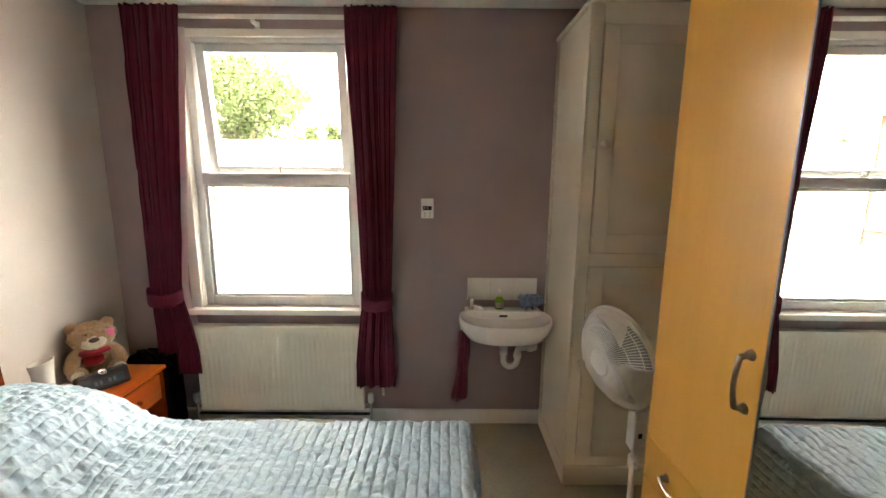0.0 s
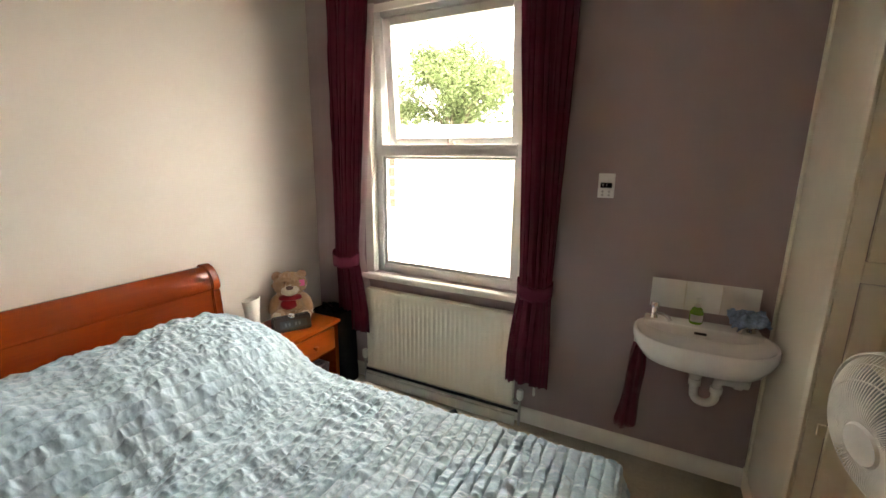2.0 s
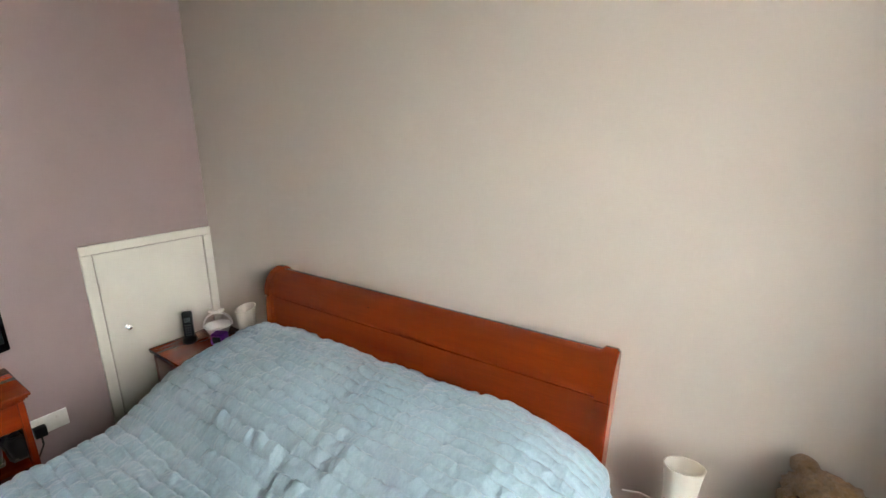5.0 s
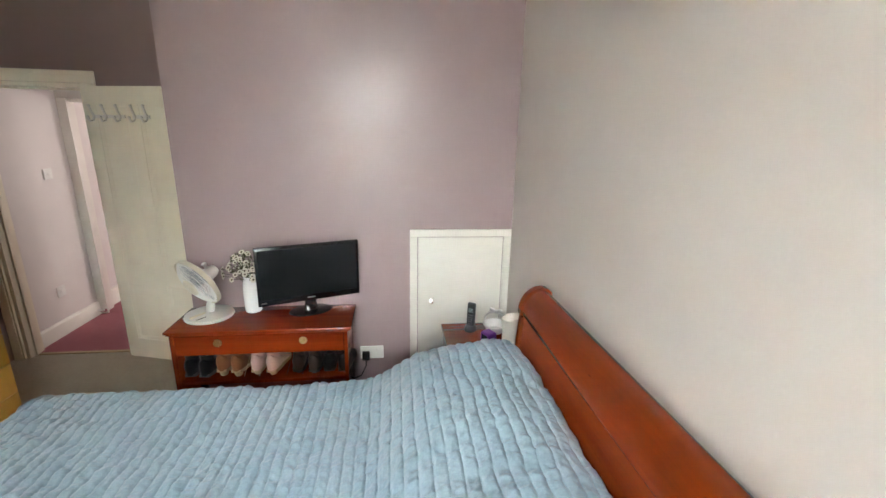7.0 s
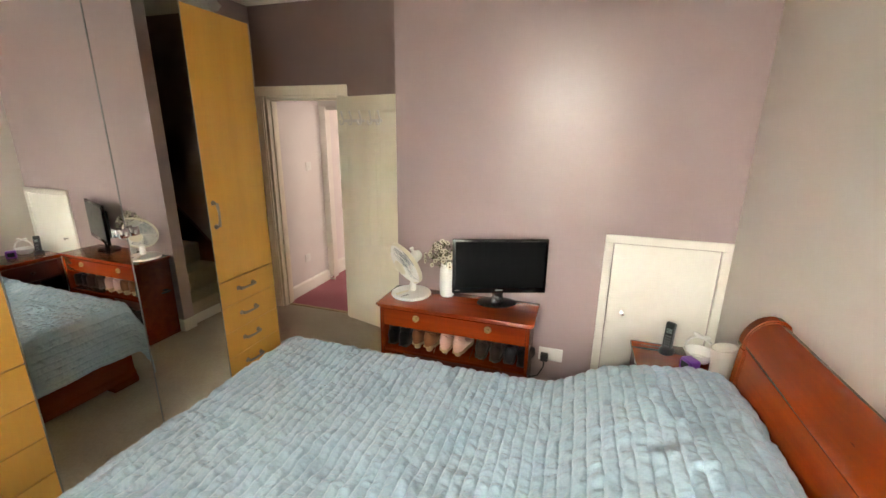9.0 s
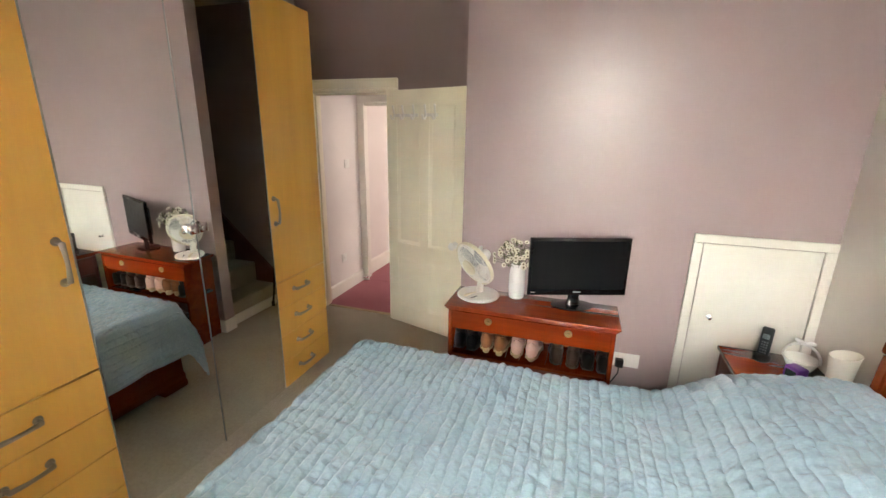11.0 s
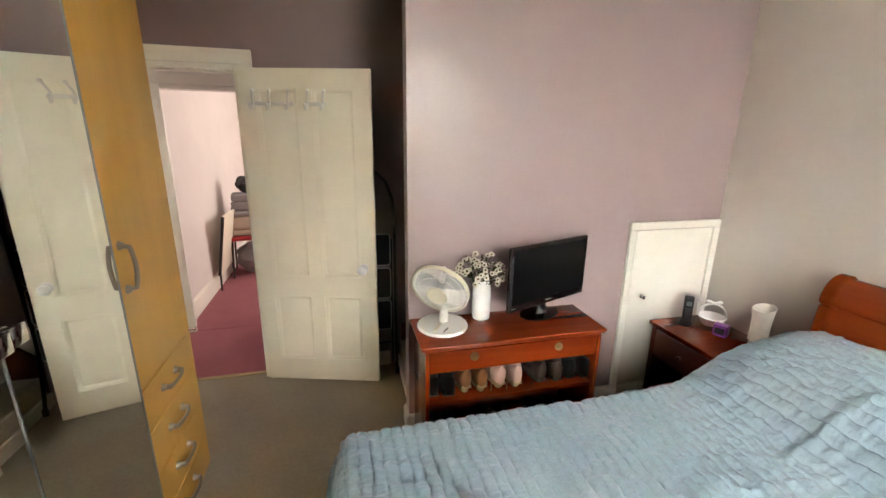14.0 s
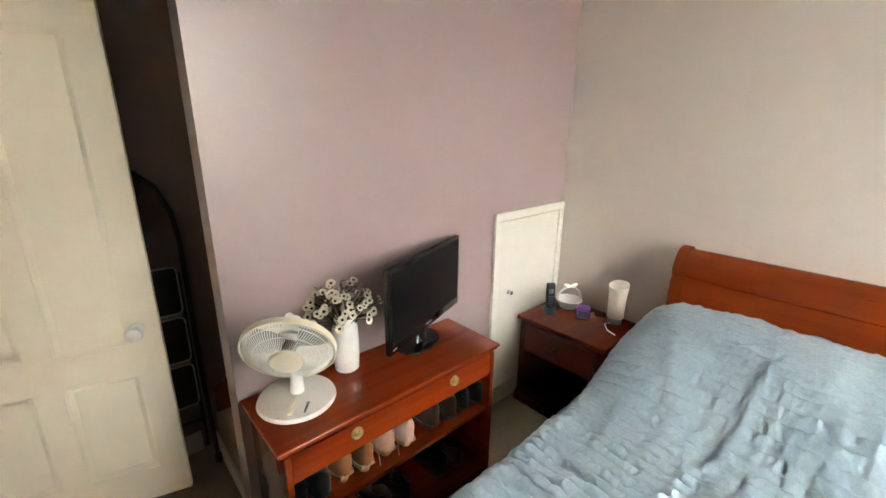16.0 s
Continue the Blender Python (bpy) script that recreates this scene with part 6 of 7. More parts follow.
for i, (tip, d) in enumerate(heads):
    bm = bmesh.new()
    q = d.to_track_quat("Z", "Y").to_matrix().to_4x4()
    q = Matrix.Translation(tip) @ q
    R = rnd.uniform(0.0125, 0.0185)
    for j in range(11):
        a = 2 * math.pi * j / 11 + rnd.uniform(-0.1, 0.1)
        ca, sa = math.cos(a), math.sin(a)
        w = R * 0.36
        up = rnd.uniform(0.001, 0.006)
        pl = [(0.003 * ca - w * 0.4 * -sa, 0.003 * sa - w * 0.4 * ca, 0), (R * 0.7 * ca + w * sa, R * 0.7 * sa - w * ca, up * 0.8), (R * ca, R * sa, up), (R * 0.7 * ca - w * sa, R * 0.7 * sa + w * ca, up * 0.8)]
        bm.faces.new([bm.verts.new(q @ Vector(p)) for p in pl])
    f = part("petals", bm, "petal", fl, smooth=False)
    bm = bmesh.new()
    lathe(bm, [(R * 0.30, 0.0), (R * 0.28, 0.003), (R * 0.15, 0.005), (0.0005, 0.0055)], 10, q)
    part("flower_centre", bm, "flower_eye", f)

# television, turned a little from the wall
M["lcd"] = plastic("matt_black_lcd", (0.003, 0.003, 0.0035), 0.36)
M["lcd"].node_tree.nodes["Principled BSDF"].inputs["Specular IOR Level"].default_value = 0.2
tv = thing("television", pose(-0.863, -0.424, KZ, 0, 0, 20.0), "small black flat television on a glossy oval stand", "television")
part("screen_frame", boxes((-0.279, -0.010, 0.086, 0.279, 0.012, 0.416), bevel=0.005), "black_gloss", tv)
part("screen", boxes((-0.262, 0.0122, 0.122, 0.262, 0.0135, 0.400), bevel=0.0004, seg=1), "lcd", tv, "matt black screen switched off")
part("rear_housing", boxes((-0.20, -0.042, 0.13, 0.20, -0.0105, 0.36), bevel=0.014, seg=3), "black_plastic", tv)
part("badge", boxes((-0.022, 0.0122, 0.103, 0.022, 0.0128, 0.109)), "satin_metal", tv, "small silver badge", False)
part("indicator", boxes((0.235, 0.0122, 0.102, 0.262, 0.0127, 0.106)), "satin_metal", tv, "row of small marks", False)
bm = bmesh.new()
lathe(bm, [(0.034, 0.010), (0.026, 0.02), (0.020, 0.06), (0.022, 0.10)], 20, Matrix.Translation((0, -0.030, 0)) @ Matrix.Diagonal((1.6, 0.7, 1, 1)))
part("neck", bm, "black_gloss", tv)
bm = bmesh.new()
lathe(bm, [(0.118, 0), (0.122, 0.004), (0.118, 0.009), (0.06, 0.016), (0.03, 0.018)], 44, Matrix.Translation((0, -0.042, 0)) @ Matrix.Diagonal((1.0, 0.66, 1, 1)))
part("stand", bm, "black_gloss", tv, "glossy oval stand")

# double socket with a plug
so_ = thing("wall_socket", pose(-1.19, YS, 0.35), "white double wall socket with a black plug", "socket")
part("plate", boxes((-0.073, 0, -0.043, 0.073, 0.009, 0.043), bevel=0.003), "white_plastic", so_)
for s in (-1, 1):
    part("switch", boxes((s * 0.036 - 0.006, 0.0092, 0.014, s * 0.036 + 0.006, 0.013, 0.028), bevel=0.0015, seg=1), "white_plastic", so_)
bm = boxes((0.014, 0.0092, -0.038, 0.060, 0.045, 0.012), bevel=0.007, seg=2)
tube(bm, [(0.037, 0.03, -0.03), (0.037, 0.032, -0.08), (0.07, 0.03, -0.15), (0.15, 0.02, -0.19), (0.21, 0.012, -0.17)], 0.004, 7)
part("plug", bm, "black_plastic", so_, "black plug and lead")

# coat hooks on the bedroom door
hooks = thing("coat_hooks", door_ob.matrix_basis @ pose(0.10, 0.018, 1.755), "row of white coat hooks on the open door", "coat hooks")
dm = door_ob.matrix_basis
face = -1 if (dm.to_3x3() @ Vector((0, 1, 0))).y < 0 else 1
hooks.matrix_basis = dm @ pose(0.070, face * 0.0185, 1.755, 0, 0, 0 if face < 0 else 0)
for a, b in ((0.0, 0.245), (0.305, 0.43)):
    part("back_board", boxes((a, min(0, face * 0.008), 0.0, b, max(0, face * 0.008), 0.022), bevel=0.002), "white_gloss", hooks)
for x in (0.015, 0.110, 0.215, 0.325, 0.415):
    bm = bmesh.new()
    f = face
    tube(bm, [(x, f * 0.010, 0.012), (x, f * 0.018, 0.030), (x + 0.008, f * 0.034, 0.050), (x + 0.020, f * 0.052, 0.074)], 0.0065, 8)
    tube(bm, [(x, f * 0.010, 0.012), (x, f * 0.022, -0.014), (x, f * 0.044, -0.020), (x, f * 0.054, 0.002)], 0.007, 8)
    blob(bm, (x + 0.020, f * 0.053, 0.076), (0.010, 0.010, 0.010), 10)
    blob(bm, (x, f * 0.054, 0.005), (0.010, 0.010, 0.010), 10)
    part("hook", bm, "white_gloss", hooks, "white painted double hook")

# folding step ladder leaning in the alcove
ld = thing("step_ladder", pose(-0.165, -1.19, 0.0, 0, 0, -2), "black folding step ladder with silver edged treads", "step ladder")


def ladder_z(x, z):
    return (x, -0.05 + 0.02 * z, z)


bm = bmesh.new()
pts = [(0.0, 0.03, 0.02), (0.0, 0.0, 0.14)] + [ladder_z(0, z) for z in (0.4, 0.8, 1.10)] + [(0.012, -0.03, 1.22), (0.05, -0.03, 1.33), (0.11, -0.03, 1.39), (0.20, -0.03, 1.40), (0.29, -0.03, 1.33), (0.33, -0.03, 1.22), (0.34, -0.03, 1.10)] + [ladder_z(0.34, z) for z in (0.8, 0.4)] + [(0.34, 0.0, 0.14), (0.34, 0.03, 0.02)]
tube(bm, pts, 0.010, 10)
part("front_frame", bm, metal("dark_chromed_tube", (0.16, 0.16, 0.17), 0.22), ld, "dark shiny bent tube frame")
bm = bmesh.new()
for x in (0.02, 0.32):
    tube(bm, [(x, -0.075, 0.95), (x, -0.09, 0.5), (x, -0.10, 0.02)], 0.009, 8)
tube(bm, [(0.02, -0.097, 0.18), (0.32, -0.097, 0.18)], 0.007, 8)
part("rear_frame", bm, "black_metal", ld)
for z in (0.33, 0.56, 0.79):
    bm = boxes((0.035, -0.022, z, 0.305, -0.008, z + 0.205), bevel=0.006)
    t = part("tread", bm, "black_plastic", ld, "folded black tread")
    bm = bmesh.new()
    tube(bm, arc((0.055, -0.004, z + 0.02), 0.022, 180, 270, 5) + arc((0.285, -0.004, z + 0.02), 0.022, 270, 360, 5) + arc((0.285, -0.004, z + 0.187), 0.022, 0, 90, 5) + arc((0.055, -0.004, z + 0.187), 0.022, 90, 180, 5), 0.0035, 6, True)
    part("edge_trim", bm, "satin_metal", t, "silver edge trim")
for x in (0.0, 0.34):
    bm = bmesh.new()
    lathe(bm, [(0.016, 0), (0.016, 0.04), (0.011, 0.045)], 12, pose(x, 0.028, 0))
    part("rubber_foot", bm, "black_plastic", ld)

# ---- vacuum cleaner hose and head on the carpet ----
M["hose_grey"] = plastic("grey_ribbed_hose", (0.28, 0.27, 0.25), 0.45)
vc = thing("vacuum_cleaner", pose(0, 0, 0), "vacuum cleaner hose and dark floor head lying on the carpet", "vacuum cleaner")
path = [(-1.42, 1.98, 0.03), (-1.32, 2.08, 0.03), (-1.22, 2.18, 0.045), (-1.12, 2.27, 0.085), (-1.02, 2.34, 0.095), (-0.94, 2.375, 0.075), (-0.90, 2.385, 0.062)]
fine = []
for a, b in zip(path, path[1:]):
    for k in range(12):
        fine.append(Vector(a).lerp(Vector(b), k / 12))
for _ in range(6):
    fine = [fine[0]] + [(fine[i - 1] + fine[i] * 2 + fine[i + 1]) / 4 for i in range(1, len(fine) - 1)] + [fine[-1]]
bm = bmesh.new()
tube(bm, fine, 0.0185, 14)
nr = 14
for i, v in enumerate(bm.verts):
    if (i // nr) % 2 == 0:
        c = fine[min(i // nr, len(fine) - 1)]
        v.co = c + (v.co - c) * 0.86
part("hose", bm, "hose_grey", vc, "grey ribbed hose")
bm = bmesh.new()
tube(bm, [(-0.91, 2.382, 0.065), (-0.86, 2.39, 0.045), (-0.83, 2.395, 0.035)], 0.022, 14)
lathe(bm, [(0.030, -0.05), (0.030, 0.05)], 18, pose(-0.80, 2.44, 0.045, 0, 90, 60))
part("elbow", bm, "black_plastic", vc, "dark swivel elbow")
bm = bmesh.new()
box(bm, -0.05, -0.11, 0.0, 0.05, 0.11, 0.035, bevel=0.014, seg=3)
hd = part("floor_head", bm, "black_plastic", vc, "dark floor head")
hd.matrix_basis = pose(-0.80, 2.40, 0.002, 0, 0, 62)
part("cleaner_body", boxes((-1.44, 1.86, 0.0, -1.03, 2.115, 0.045), (-1.40, 1.88, 0.0455, -1.08, 2.08, 0.075), bevel=0.014), "black_plastic", vc, "low black body of the cleaner")
M["purple_cloth"] = cloth("purple_patterned_cloth", (0.09, 0.05, 0.22), 0.9, 200, 0.5, 0.2, 80)
bm = bmesh.new()
sheet(bm, lambda u, v: Vector(((u - 0.5) * 0.22, (v - 0.5) * 0.13, 0.006 + 0.05 * abs(noise.noise(Vector((u * 3.5, v * 3.1, 7)))) + 0.012 * noise.noise(Vector((u * 11, v * 11, 2))) + 0.015)), 36, 24)
pj = finish("purple_cloth", bm, "purple_cloth", smooth=True, at=pose(-0.47, 2.20, 0.0, 0, 0, 20))
tagged(pj, "crumpled purple patterned cloth on the carpet", "cloth")
pj.modifiers.new("thickness", "SOLIDIFY").thickness = 0.004

# clear bag on top of the wardrobe
bm = bmesh.new()
blob(bm, (1.12, -0.36, 2.44), (0.15, 0.13, 0.078), 30, 0.35, None, 14)
bg_ = finish("storage_bag", bm, plastic("crinkled_pale_plastic", (0.66, 0.62, 0.58), 0.25), smooth=True)
tagged(bg_, "crinkled pale plastic bag on top of the wardrobe", "bag")

# ---- landing and the room across it ----
for nm, z, y, lab in (("light_switch", 1.34, -1.90, "white light switch on the landing wall"), ("wall_socket", 0.37, -1.77, "white wall socket low on the landing wall")):
    o = thing(nm, pose(1.47, y, z), lab, "switch" if z > 1 else "socket")
    part("plate", boxes((-0.009, -0.043, -0.043, 0, 0.043, 0.043), bevel=0.003), "white_plastic", o)
    part("rocker", boxes((-0.013, -0.009, -0.012, -0.0092, 0.009, 0.012), bevel=0.002, seg=1), "white_plastic", o)
ds = thing("door_stop", pose(1.447, YL + 0.06, 0.05), "chrome door stop low on the frame", "door stop")
bm = bmesh.new()
lathe(bm, [(0.016, 0), (0.014, 0.01), (0.012, 0.045), (0.016, 0.05), (0.015, 0.065)], 14, pose(0, 0, 0, 0, -90, 0))
part("post", bm, "chrome", ds)
M["red_vinyl"] = plastic("red_vinyl", (0.42, 0.03, 0.04), 0.4)
M["bag_grey"] = cloth("grey_bag_cloth", (0.33, 0.32, 0.33), 0.9, 200)
M["linen"] = cloth("folded_linen", (0.55, 0.48, 0.40), 0.9, 200)
ch = thing("red_chair", pose(1.22, -3.75, 0.002, 0, 0, 8), "metal chair with a red padded seat in the far room", "chair")
bm = bmesh.new()
box(bm, -0.20, -0.20, 0.43, 0.20, 0.20, 0.475, bevel=0.02, seg=3)
part("seat", bm, "red_vinyl", ch)
for x, y in ((-0.18, -0.18), (0.18, -0.18), (-0.18, 0.18), (0.18, 0.18)):
    bm = bmesh.new()
    tube(bm, [(x * 1.1, y * 1.1, 0), (x, y, 0.43)], 0.011, 8)
    part("leg", bm, "black_metal", ch)
bm = bmesh.new()
tube(bm, [(-0.18, -0.19, 0.44), (-0.18, -0.22, 0.75), (-0.10, -0.23, 0.84), (0.10, -0.23, 0.84), (0.18, -0.22, 0.75), (0.18, -0.19, 0.44)], 0.010, 8)
part("back_frame", bm, "black_metal", ch)
z = 0.478
for i, (h, mt, w) in enumerate(((0.075, "linen", 0.17), (0.15, "linen", 0.165), (0.06, "bag_grey", 0.17), (0.11, "bag_grey", 0.15), (0.08, "bag_grey", 0.15))):
    bm = bmesh.new()
    box(bm, -w, -w * 0.9, 0, w, w * 0.9, h - 0.003, bevel=0.025, seg=3)
    o = finish("folded_linen", bm, mt, smooth=True, at=pose(1.22, -3.75, z + 0.002, 0, 0, 8 + 4 * (i % 3) - 3))
    tagged(o, "folded cloth bundle in a stack on the red chair", "bundle", "stack of folded cloth")
    z += h
bm = bmesh.new()
blob(bm, (1.20, -3.78, 0.185), (0.19, 0.17, 0.18), 24, 0.25)
tagged(finish("grey_bag", bm, "bag_grey", smooth=True), "soft grey bag stuffed under the red chair", "bag")
bm = bmesh.new()
blob(bm, (1.22, -3.76, 1.055), (0.09, 0.11, 0.095), 20, 0.3)
tagged(finish("black_bag", bm, "black_plastic", smooth=True), "small black bag on top of the stack", "bag")
br = thing("leaning_board", pose(1.475, -3.42, 0.004, 0, -9, 0), "pale folded board leaning against the far room wall", "board")
part("panel", boxes((-0.030, -0.28, 0.17, -0.005, 0.28, 0.80), bevel=0.004), "cream_gloss", br)
part("edge_strip", boxes((-0.032, 0.2803, 0.17, -0.003, 0.292, 0.80), bevel=0.002), "black_metal", br)
bm = bmesh.new()
tube(bm, [(-0.018, 0.25, 0.17), (-0.045, 0.28, 0.0)], 0.010, 8)
tube(bm, [(-0.018, -0.25, 0.17), (-0.045, -0.28, 0.0)], 0.010, 8)
part("leg", bm, "black_metal", br)

# ---- frosted film on the lower pane ----


def film_mat():
    m, nt, b = nodes_of("frosted_window_film")
    v = coords(nt)
    b.inputs["Base Color"].default_value = (0.96, 0.96, 0.95, 1)
    b.inputs["Transmission Weight"].default_value = 0.85
    b.inputs["IOR"].default_value = 1.25
    rough_from(nt, b, noise_node(nt, v, 40, 3), 0.55, 0.65)
    return m


M["film"] = film_mat()
fm = part("frosted_film", boxes((WX0 + 0.084, F + 0.0225, WZ0 + 0.082, WX1 - 0.084, F + 0.0245, 1.285)), "film", win, "frosted privacy film", False)
fm.visible_shadow = False

# ---- outdoors ----

def brick_mat(name, c1, c2, mortar, scale=1.0):
    m, nt, b = nodes_of(name)
    tc = nt.nodes.new("ShaderNodeTexCoord")
    sep = nt.nodes.new("ShaderNodeSeparateXYZ")
    nt.links.new(tc.outputs["Object"], sep.inputs[0])
    add = nt.nodes.new("ShaderNodeMath")
    nt.links.new(sep.outputs[0], add.inputs[0])
    nt.links.new(sep.outputs[1], add.inputs[1])
    com = nt.nodes.new("ShaderNodeCombineXYZ")
    nt.links.new(add.outputs[0], com.inputs[0])
    nt.links.new(sep.outputs[2], com.inputs[1])
    br = nt.nodes.new("ShaderNodeTexBrick")
    br.inputs["Scale"].default_value = scale
    br.inputs["Brick Width"].default_value, br.inputs["Row Height"].default_value = 0.225, 0.075
    br.inputs["Mortar Size"].default_value = 0.008
    for k, c in (("Color1", c1), ("Color2", c2), ("Mortar", mortar)):
        br.inputs[k].default_value = (*c, 1)
    nt.links.new(com.outputs[0], br.inputs["Vector"])
    c = mix(nt, br.outputs["Color"], ramp(nt, noise_node(nt, tc.outputs["Object"], 9, 6), [(0.3, (0.75, 0.75, 0.75)), (0.7, (1.2, 1.2, 1.2))]), 0.7, "MULTIPLY")
    nt.links.new(c, b.inputs["Base Color"])
    b.inputs["Roughness"].default_value = 0.9
    bump(nt, b, br.outputs["Fac"], -0.5, 0.006)
    return m


M["brick_out"] = brick_mat("red_brickwork", (0.24, 0.045, 0.020), (0.19, 0.034, 0.017), (0.26, 0.20, 0.16))
M["brick_orange"] = brick_mat("orange_brickwork", (0.25, 0.060, 0.020), (0.20, 0.045, 0.016), (0.26, 0.19, 0.14))
M["render_out"] = paint("pale_render", (0.25, 0.24, 0.21), 0.9, 0.12, 0.5, 60)
M["slate"] = paint("grey_slate_and_sky_pane", (0.22, 0.22, 0.22), 0.8, 0.15, 0.6, 40)
M["ground"] = paint("yard_concrete", (0.27, 0.26, 0.24), 0.95, 0.2, 0.5, 30)
part("outer_reveal", boxes((WX0 - 0.02, F + 0.102, WZ0, WX0 + 0.006, F + 0.24, WZ1), (WX1 - 0.006, F + 0.102, WZ0, WX1 + 0.02, F + 0.24, WZ1)), "brick_out", win, "red brick outer reveal", False)
GZ = -2.9
structure(finish("ground", boxes((-400, -400, GZ - 0.2, 400, 400, GZ)), "ground"), "pale concrete yards and lanes behind the houses", "ground")
house_wall = structure(finish("wall_outer", boxes((-6.0, YN + 0.281, GZ, WX0 - 0.19, YN + 0.42, 3.4), (WX1 + 0.19, YN + 0.281, GZ, 5.0, YN + 0.42, 3.4), (WX0 - 0.19, YN + 0.281, GZ, WX1 + 0.19, YN + 0.42, WZ0 - 0.06), (WX0 - 0.19, YN + 0.281, WZ1 + 0.12, WX1 + 0.19, YN + 0.42, 3.4)), "brick_out"), "red brick outer face of the house round the window", "wall")
structure(finish("wall_shell", boxes((-6.0, -5.6, GZ, -5.9, YN + 0.28, 3.4), (4.9, -5.6, GZ, 5.0, YN + 0.28, 3.4), (-6.0, -5.7, GZ, 5.0, -5.6, 3.4)), "brick_out"), "brick side walls of the house", "wall")
structure(finish("roof_slab", boxes((-6.1, -5.8, 3.4, 5.1, YN + 0.45, 3.5)), "slate"), "flat roof over the house", "roof")


def sash(parent, m, w, h):
    f = part("window", boxes((-w / 2, -0.04, 0, -w / 2 + 0.07, 0.02, h), (w / 2 - 0.07, -0.04, 0, w / 2, 0.02, h), (-w / 2 + 0.071, -0.04, h - 0.08, w / 2 - 0.071, 0.02, h), (-w / 2 + 0.071, -0.04, 0, w / 2 - 0.071, 0.02, 0.08), (-w / 2 + 0.071, -0.045, h / 2 - 0.035, w / 2 - 0.071, 0.02, h / 2 + 0.035), bevel=0.004, seg=1), "upvc", parent, "white sash window")
    f.matrix_basis = m
    # pane in pale slate grey: the sky's reflection put into its colour
    p = part("pane", boxes((-w / 2 + 0.06, -0.01, 0.06, w / 2 - 0.06, 0.0, h - 0.06)), "slate", f, smooth=False)
    part("sill", boxes((-w / 2 - 0.06, -0.10, -0.07, w / 2 + 0.06, 0.0, -0.003), bevel=0.004, seg=1), "upvc", f)
    return f


# neighbouring red brick rear wing, seen at the edge of the window
wing = tagged(new("rear_wing"), "red brick rear wing of a neighbouring house with white window", "building")
part("wall", boxes((-13.0, 4.5, GZ, -7.15, 9.2, 3.0)), "brick_out", wing, smooth=False)
part("roof", boxes((-13.1, 4.4, 3.0, -7.0, 9.3, 3.15), bevel=0.02), "slate", wing)
sash(wing, pose(-7.14, 8.45, 0.75, 0, 0, 90), 0.75, 1.1)
bm = bmesh.new()
tube(bm, [(-7.08, 9.05, GZ), (-7.08, 9.05, 3.0)], 0.05, 10)
part("downpipe", bm, "upvc", wing)

# gabled brick outhouse
gable = tagged(new("outhouse"), "orange brick outhouse with a gabled slate roof", "building")
bm = bmesh.new()
extrude_profile(bm, [(-2.2, GZ), (2.2, GZ), (2.2, -1.15), (0, -0.25), (-2.2, -1.15)], (0, 4.5, 0))
part("wall", bm, "brick_orange", gable, smooth=False)
for s in (-1, 1):
    bm = bmesh.new()
    box(bm, 0, -0.12, 0, 2.5, 4.7, 0.07, bevel=0.01)
    r = part("roof_slope", bm, "slate", gable)
    r.matrix_basis = pose(0, 0, -0.24, 0, 22.2, 0) if s > 0 else pose(0, 4.58, -0.24, 0, 22.2, 180)
sash(gable, pose(-1.0, -0.005, -1.75), 0.9, 0.55)
gable.matrix_basis = pose(-7.6, 10.6, 0, 0, 0, 36)

# long pale terrace and yard wall
ter = tagged(new("terrace"), "long pale rendered terrace across the back lane", "building")
part("wall", boxes((-40, 24, GZ, 30, 31, 3.5)), "render_out", ter, smooth=False)
part("parapet", boxes((-40, 23.9, 3.502, 30, 24.3, 3.7), bevel=0.02), "slate", ter)
for x in (-22, -17, -12, -6.5, -1, 4.5, 10, 16, 22):
    sash(ter, pose(x, 23.99, 0.1), 1.1, 1.5)
yard = structure(finish("yard_wall", boxes((-3.5, 6.6, GZ, 9.0, 6.85, -0.9), bevel=0.02), "render_out"), "pale yard wall below the window", "wall")
for a, b, sag in (((-7.155, 9.05, 1.15), (9.0, 24.0, 1.3), 0.7), ((-7.155, 9.0, 2.4), (-3.0, 24.0, 3.1), 0.4)):
    bm = bmesh.new()
    tube(bm, [Vector(a).lerp(Vector(b), k / 20) - Vector((0, 0, sag * math.sin(math.pi * k / 20))) for k in range(21)], 0.012, 6)
    cb = tagged(finish("overhead_cable", bm, "black_plastic"), "thin black overhead cable across the yards", "cable", "overhead cables")


def leaf_mat():
    m, nt, b = nodes_of("green_foliage")
    g = nt.nodes.new("ShaderNodeNewGeometry")
    c = ramp(nt, g.outputs["Random Per Island"], [(0.0, (0.027, 0.040, 0.0145)), (0.5, (0.040, 0.054, 0.0215)), (1.0, (0.056, 0.072, 0.032))])
    nt.links.new(c, b.inputs["Base Color"])
    b.inputs["Roughness"].default_value = 0.9
    b.inputs["Specular IOR Level"].default_value = 0.05
    return m


M["leaf"] = leaf_mat()
M["bark"] = paint("grey_brown_bark", (0.09, 0.07, 0.05), 0.95, 0.3, 0.9, 30)


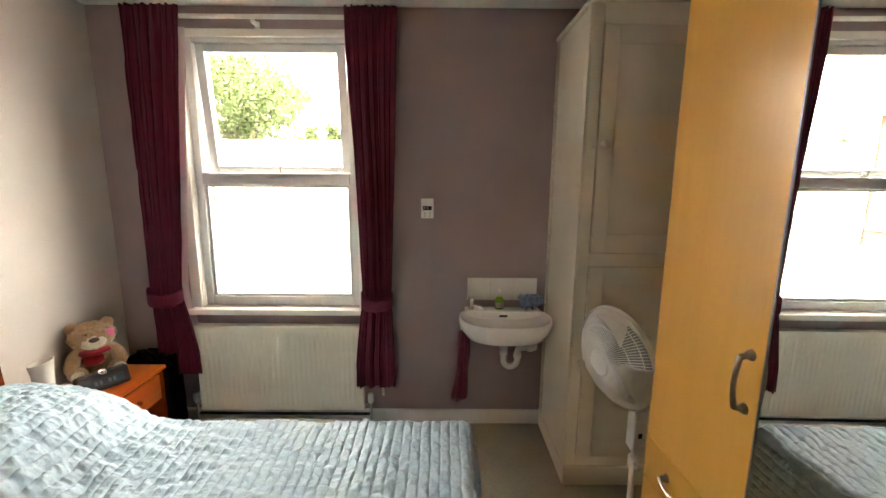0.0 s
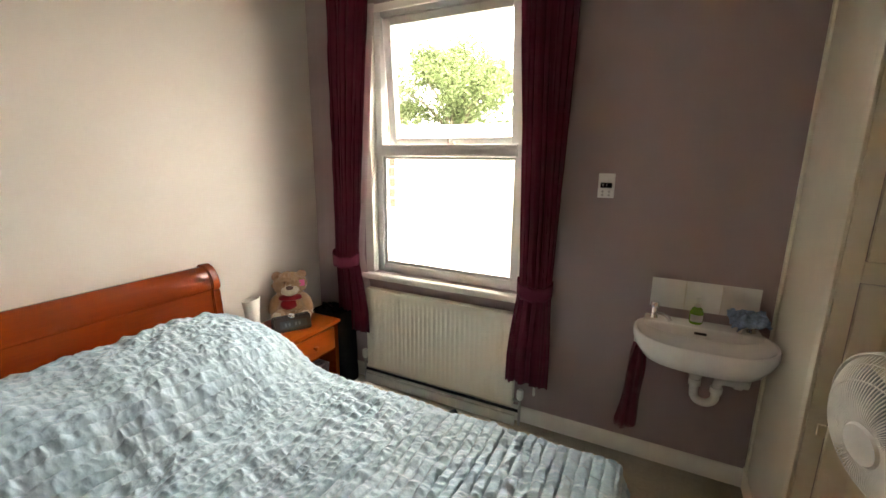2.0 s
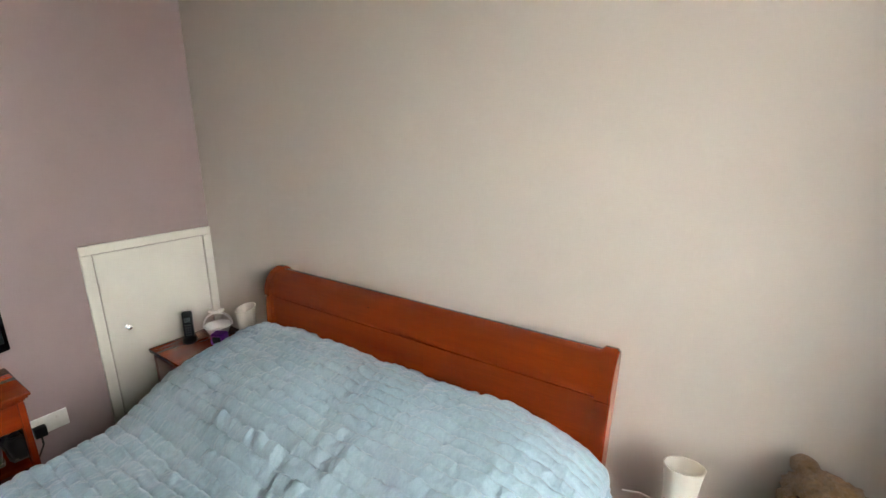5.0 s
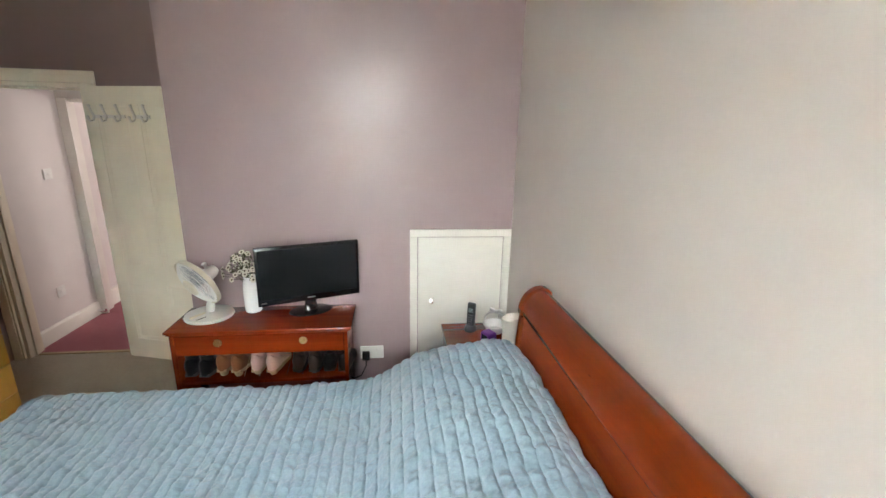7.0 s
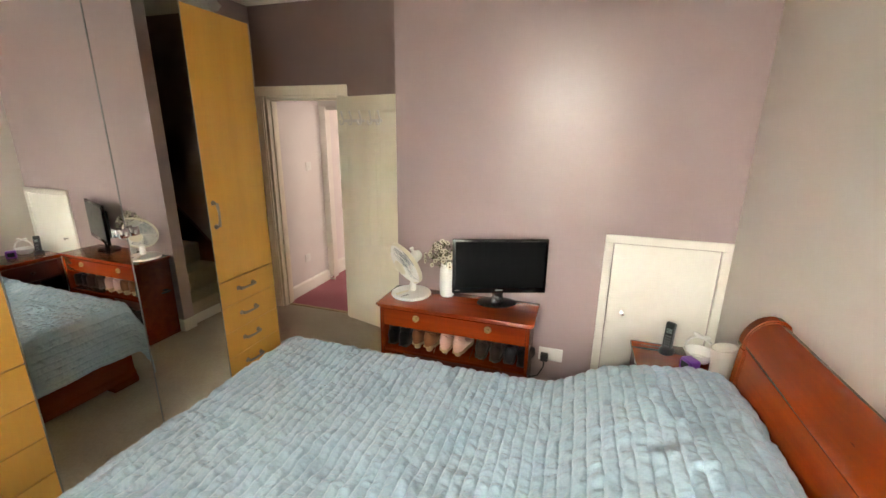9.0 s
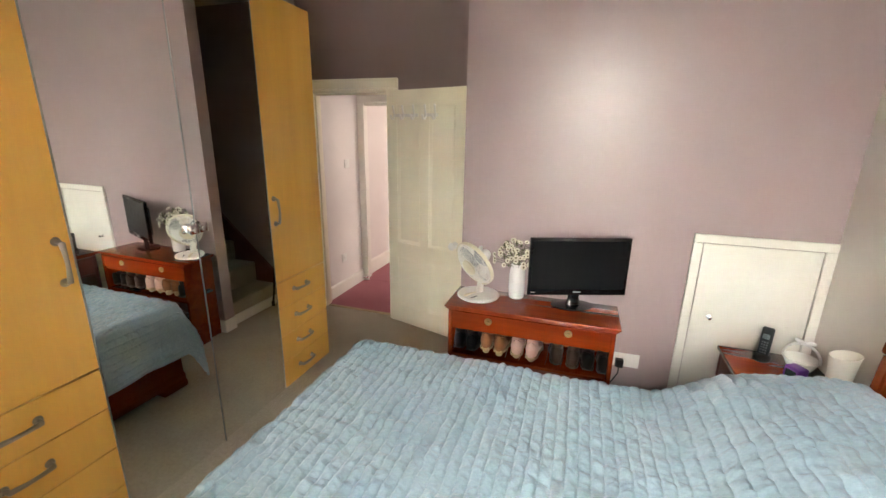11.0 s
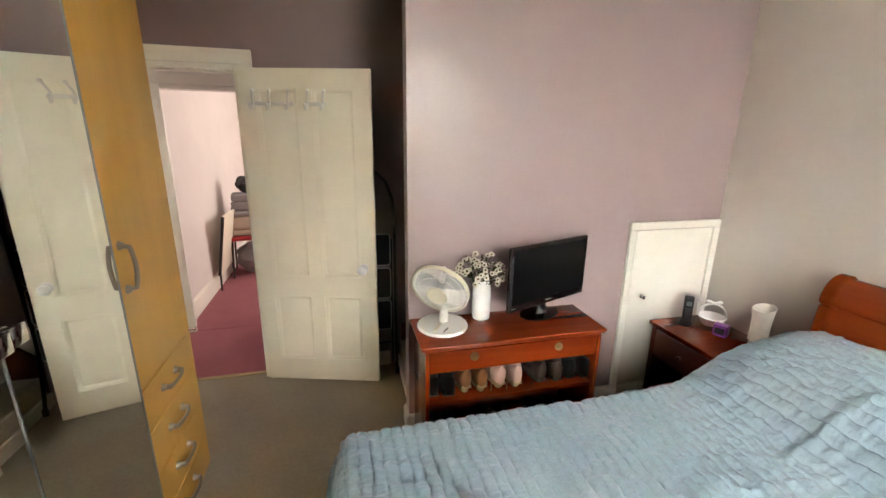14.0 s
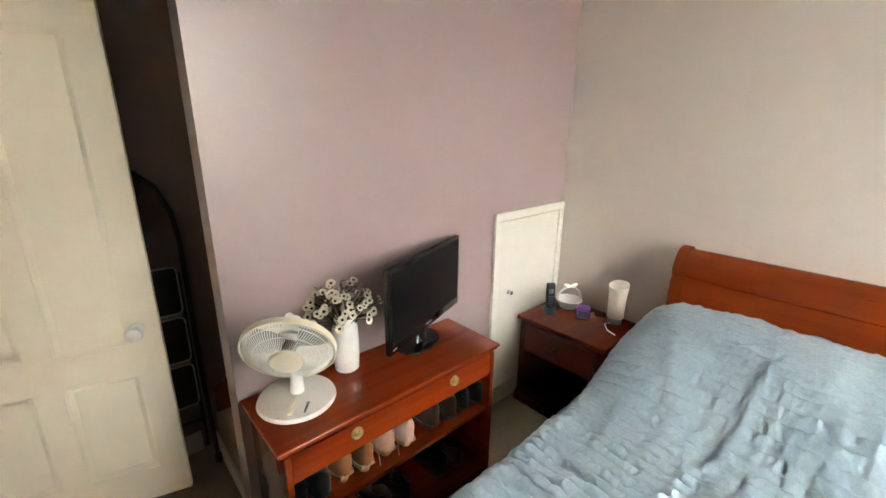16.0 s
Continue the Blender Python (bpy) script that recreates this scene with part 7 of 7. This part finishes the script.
def tree(m, height, spread, seed, label, lumps=26, leaves=260):
    """Tapered trunk, forking limbs, and a crown of leaf clusters with gaps."""
    r = random.Random(seed)
    ob = thing("tree", m, label, "tree")
    bm = bmesh.new()
    tube(bm, [(0, 0, 0), (0.1, 0, height * 0.2), (0.0, 0.1, height * 0.42)], height * 0.035, 10, r_end=height * 0.022)
    ends = []
    for i in range(9):
        a = 2 * math.pi * i / 9 + r.uniform(-0.3, 0.3)
        k = r.uniform(0.35, 0.95)
        tip = Vector((spread * k * math.cos(a), spread * k * math.sin(a), height * r.uniform(0.55, 0.92)))
        mid = Vector((tip.x * 0.4, tip.y * 0.4, height * 0.52 + 0.3 * (tip.z - height * 0.5)))
        tube(bm, [(0, 0.05, height * r.uniform(0.30, 0.42)), mid, tip], height * 0.014, 7, r_end=0.03)
        ends.append(tip)
        for _ in range(3):
            q = mid.lerp(tip, r.uniform(0.3, 0.9))
            e = q + Vector((r.uniform(-1, 1), r.uniform(-1, 1), r.uniform(0.1, 1))) * spread * 0.35
            tube(bm, [q, (q + e) / 2 + Vector((0, 0, 0.1)), e], height * 0.006, 6, r_end=0.015)
            ends.append(e)
    part("trunk", bm, "bark", ob)
    verts, faces = [], []
    centres = ends + [Vector((r.gauss(0, spread * 0.42), r.gauss(0, spread * 0.42), height * r.uniform(0.34, 0.90))) for _ in range(lumps)]
    for c in centres:
        R = spread * r.uniform(0.17, 0.30)
        for _ in range(leaves):
            d = Vector((r.gauss(0, 1), r.gauss(0, 1), r.gauss(0, 0.75))).normalized() * R * (r.random() ** 0.45)
            p = c + d
            s = r.uniform(0.10, 0.19)
            u = Vector((r.gauss(0, 1), r.gauss(0, 1), r.gauss(0, 1))).normalized()
            v = u.orthogonal().normalized()
            i0 = len(verts)
            verts += [p - u * s, p + v * s * 0.5, p + u * s, p - v * s * 0.5]
            faces.append((i0, i0 + 1, i0 + 2, i0 + 3))
    me = bpy.data.meshes.new("crown")
    me.from_pydata([tuple(v) for v in verts], [], faces)
    me.materials.append(M["leaf"])
    o = new("crown", me)
    o.parent = ob
    o["label"] = "loose green leafy crown with gaps"
    return ob


tree(pose(-16.0, 34.0, GZ), 15.4, 6.6, 3, "large green leafy tree beyond the terrace", 64, 330)
tree(pose(-9.3, 35.0, GZ), 9.0, 2.3, 8, "smaller round tree beyond the terrace", 14, 200)
tree(pose(-28.0, 36.0, GZ), 8.9, 2.8, 11, "low green tree far behind the terrace", 14, 200)
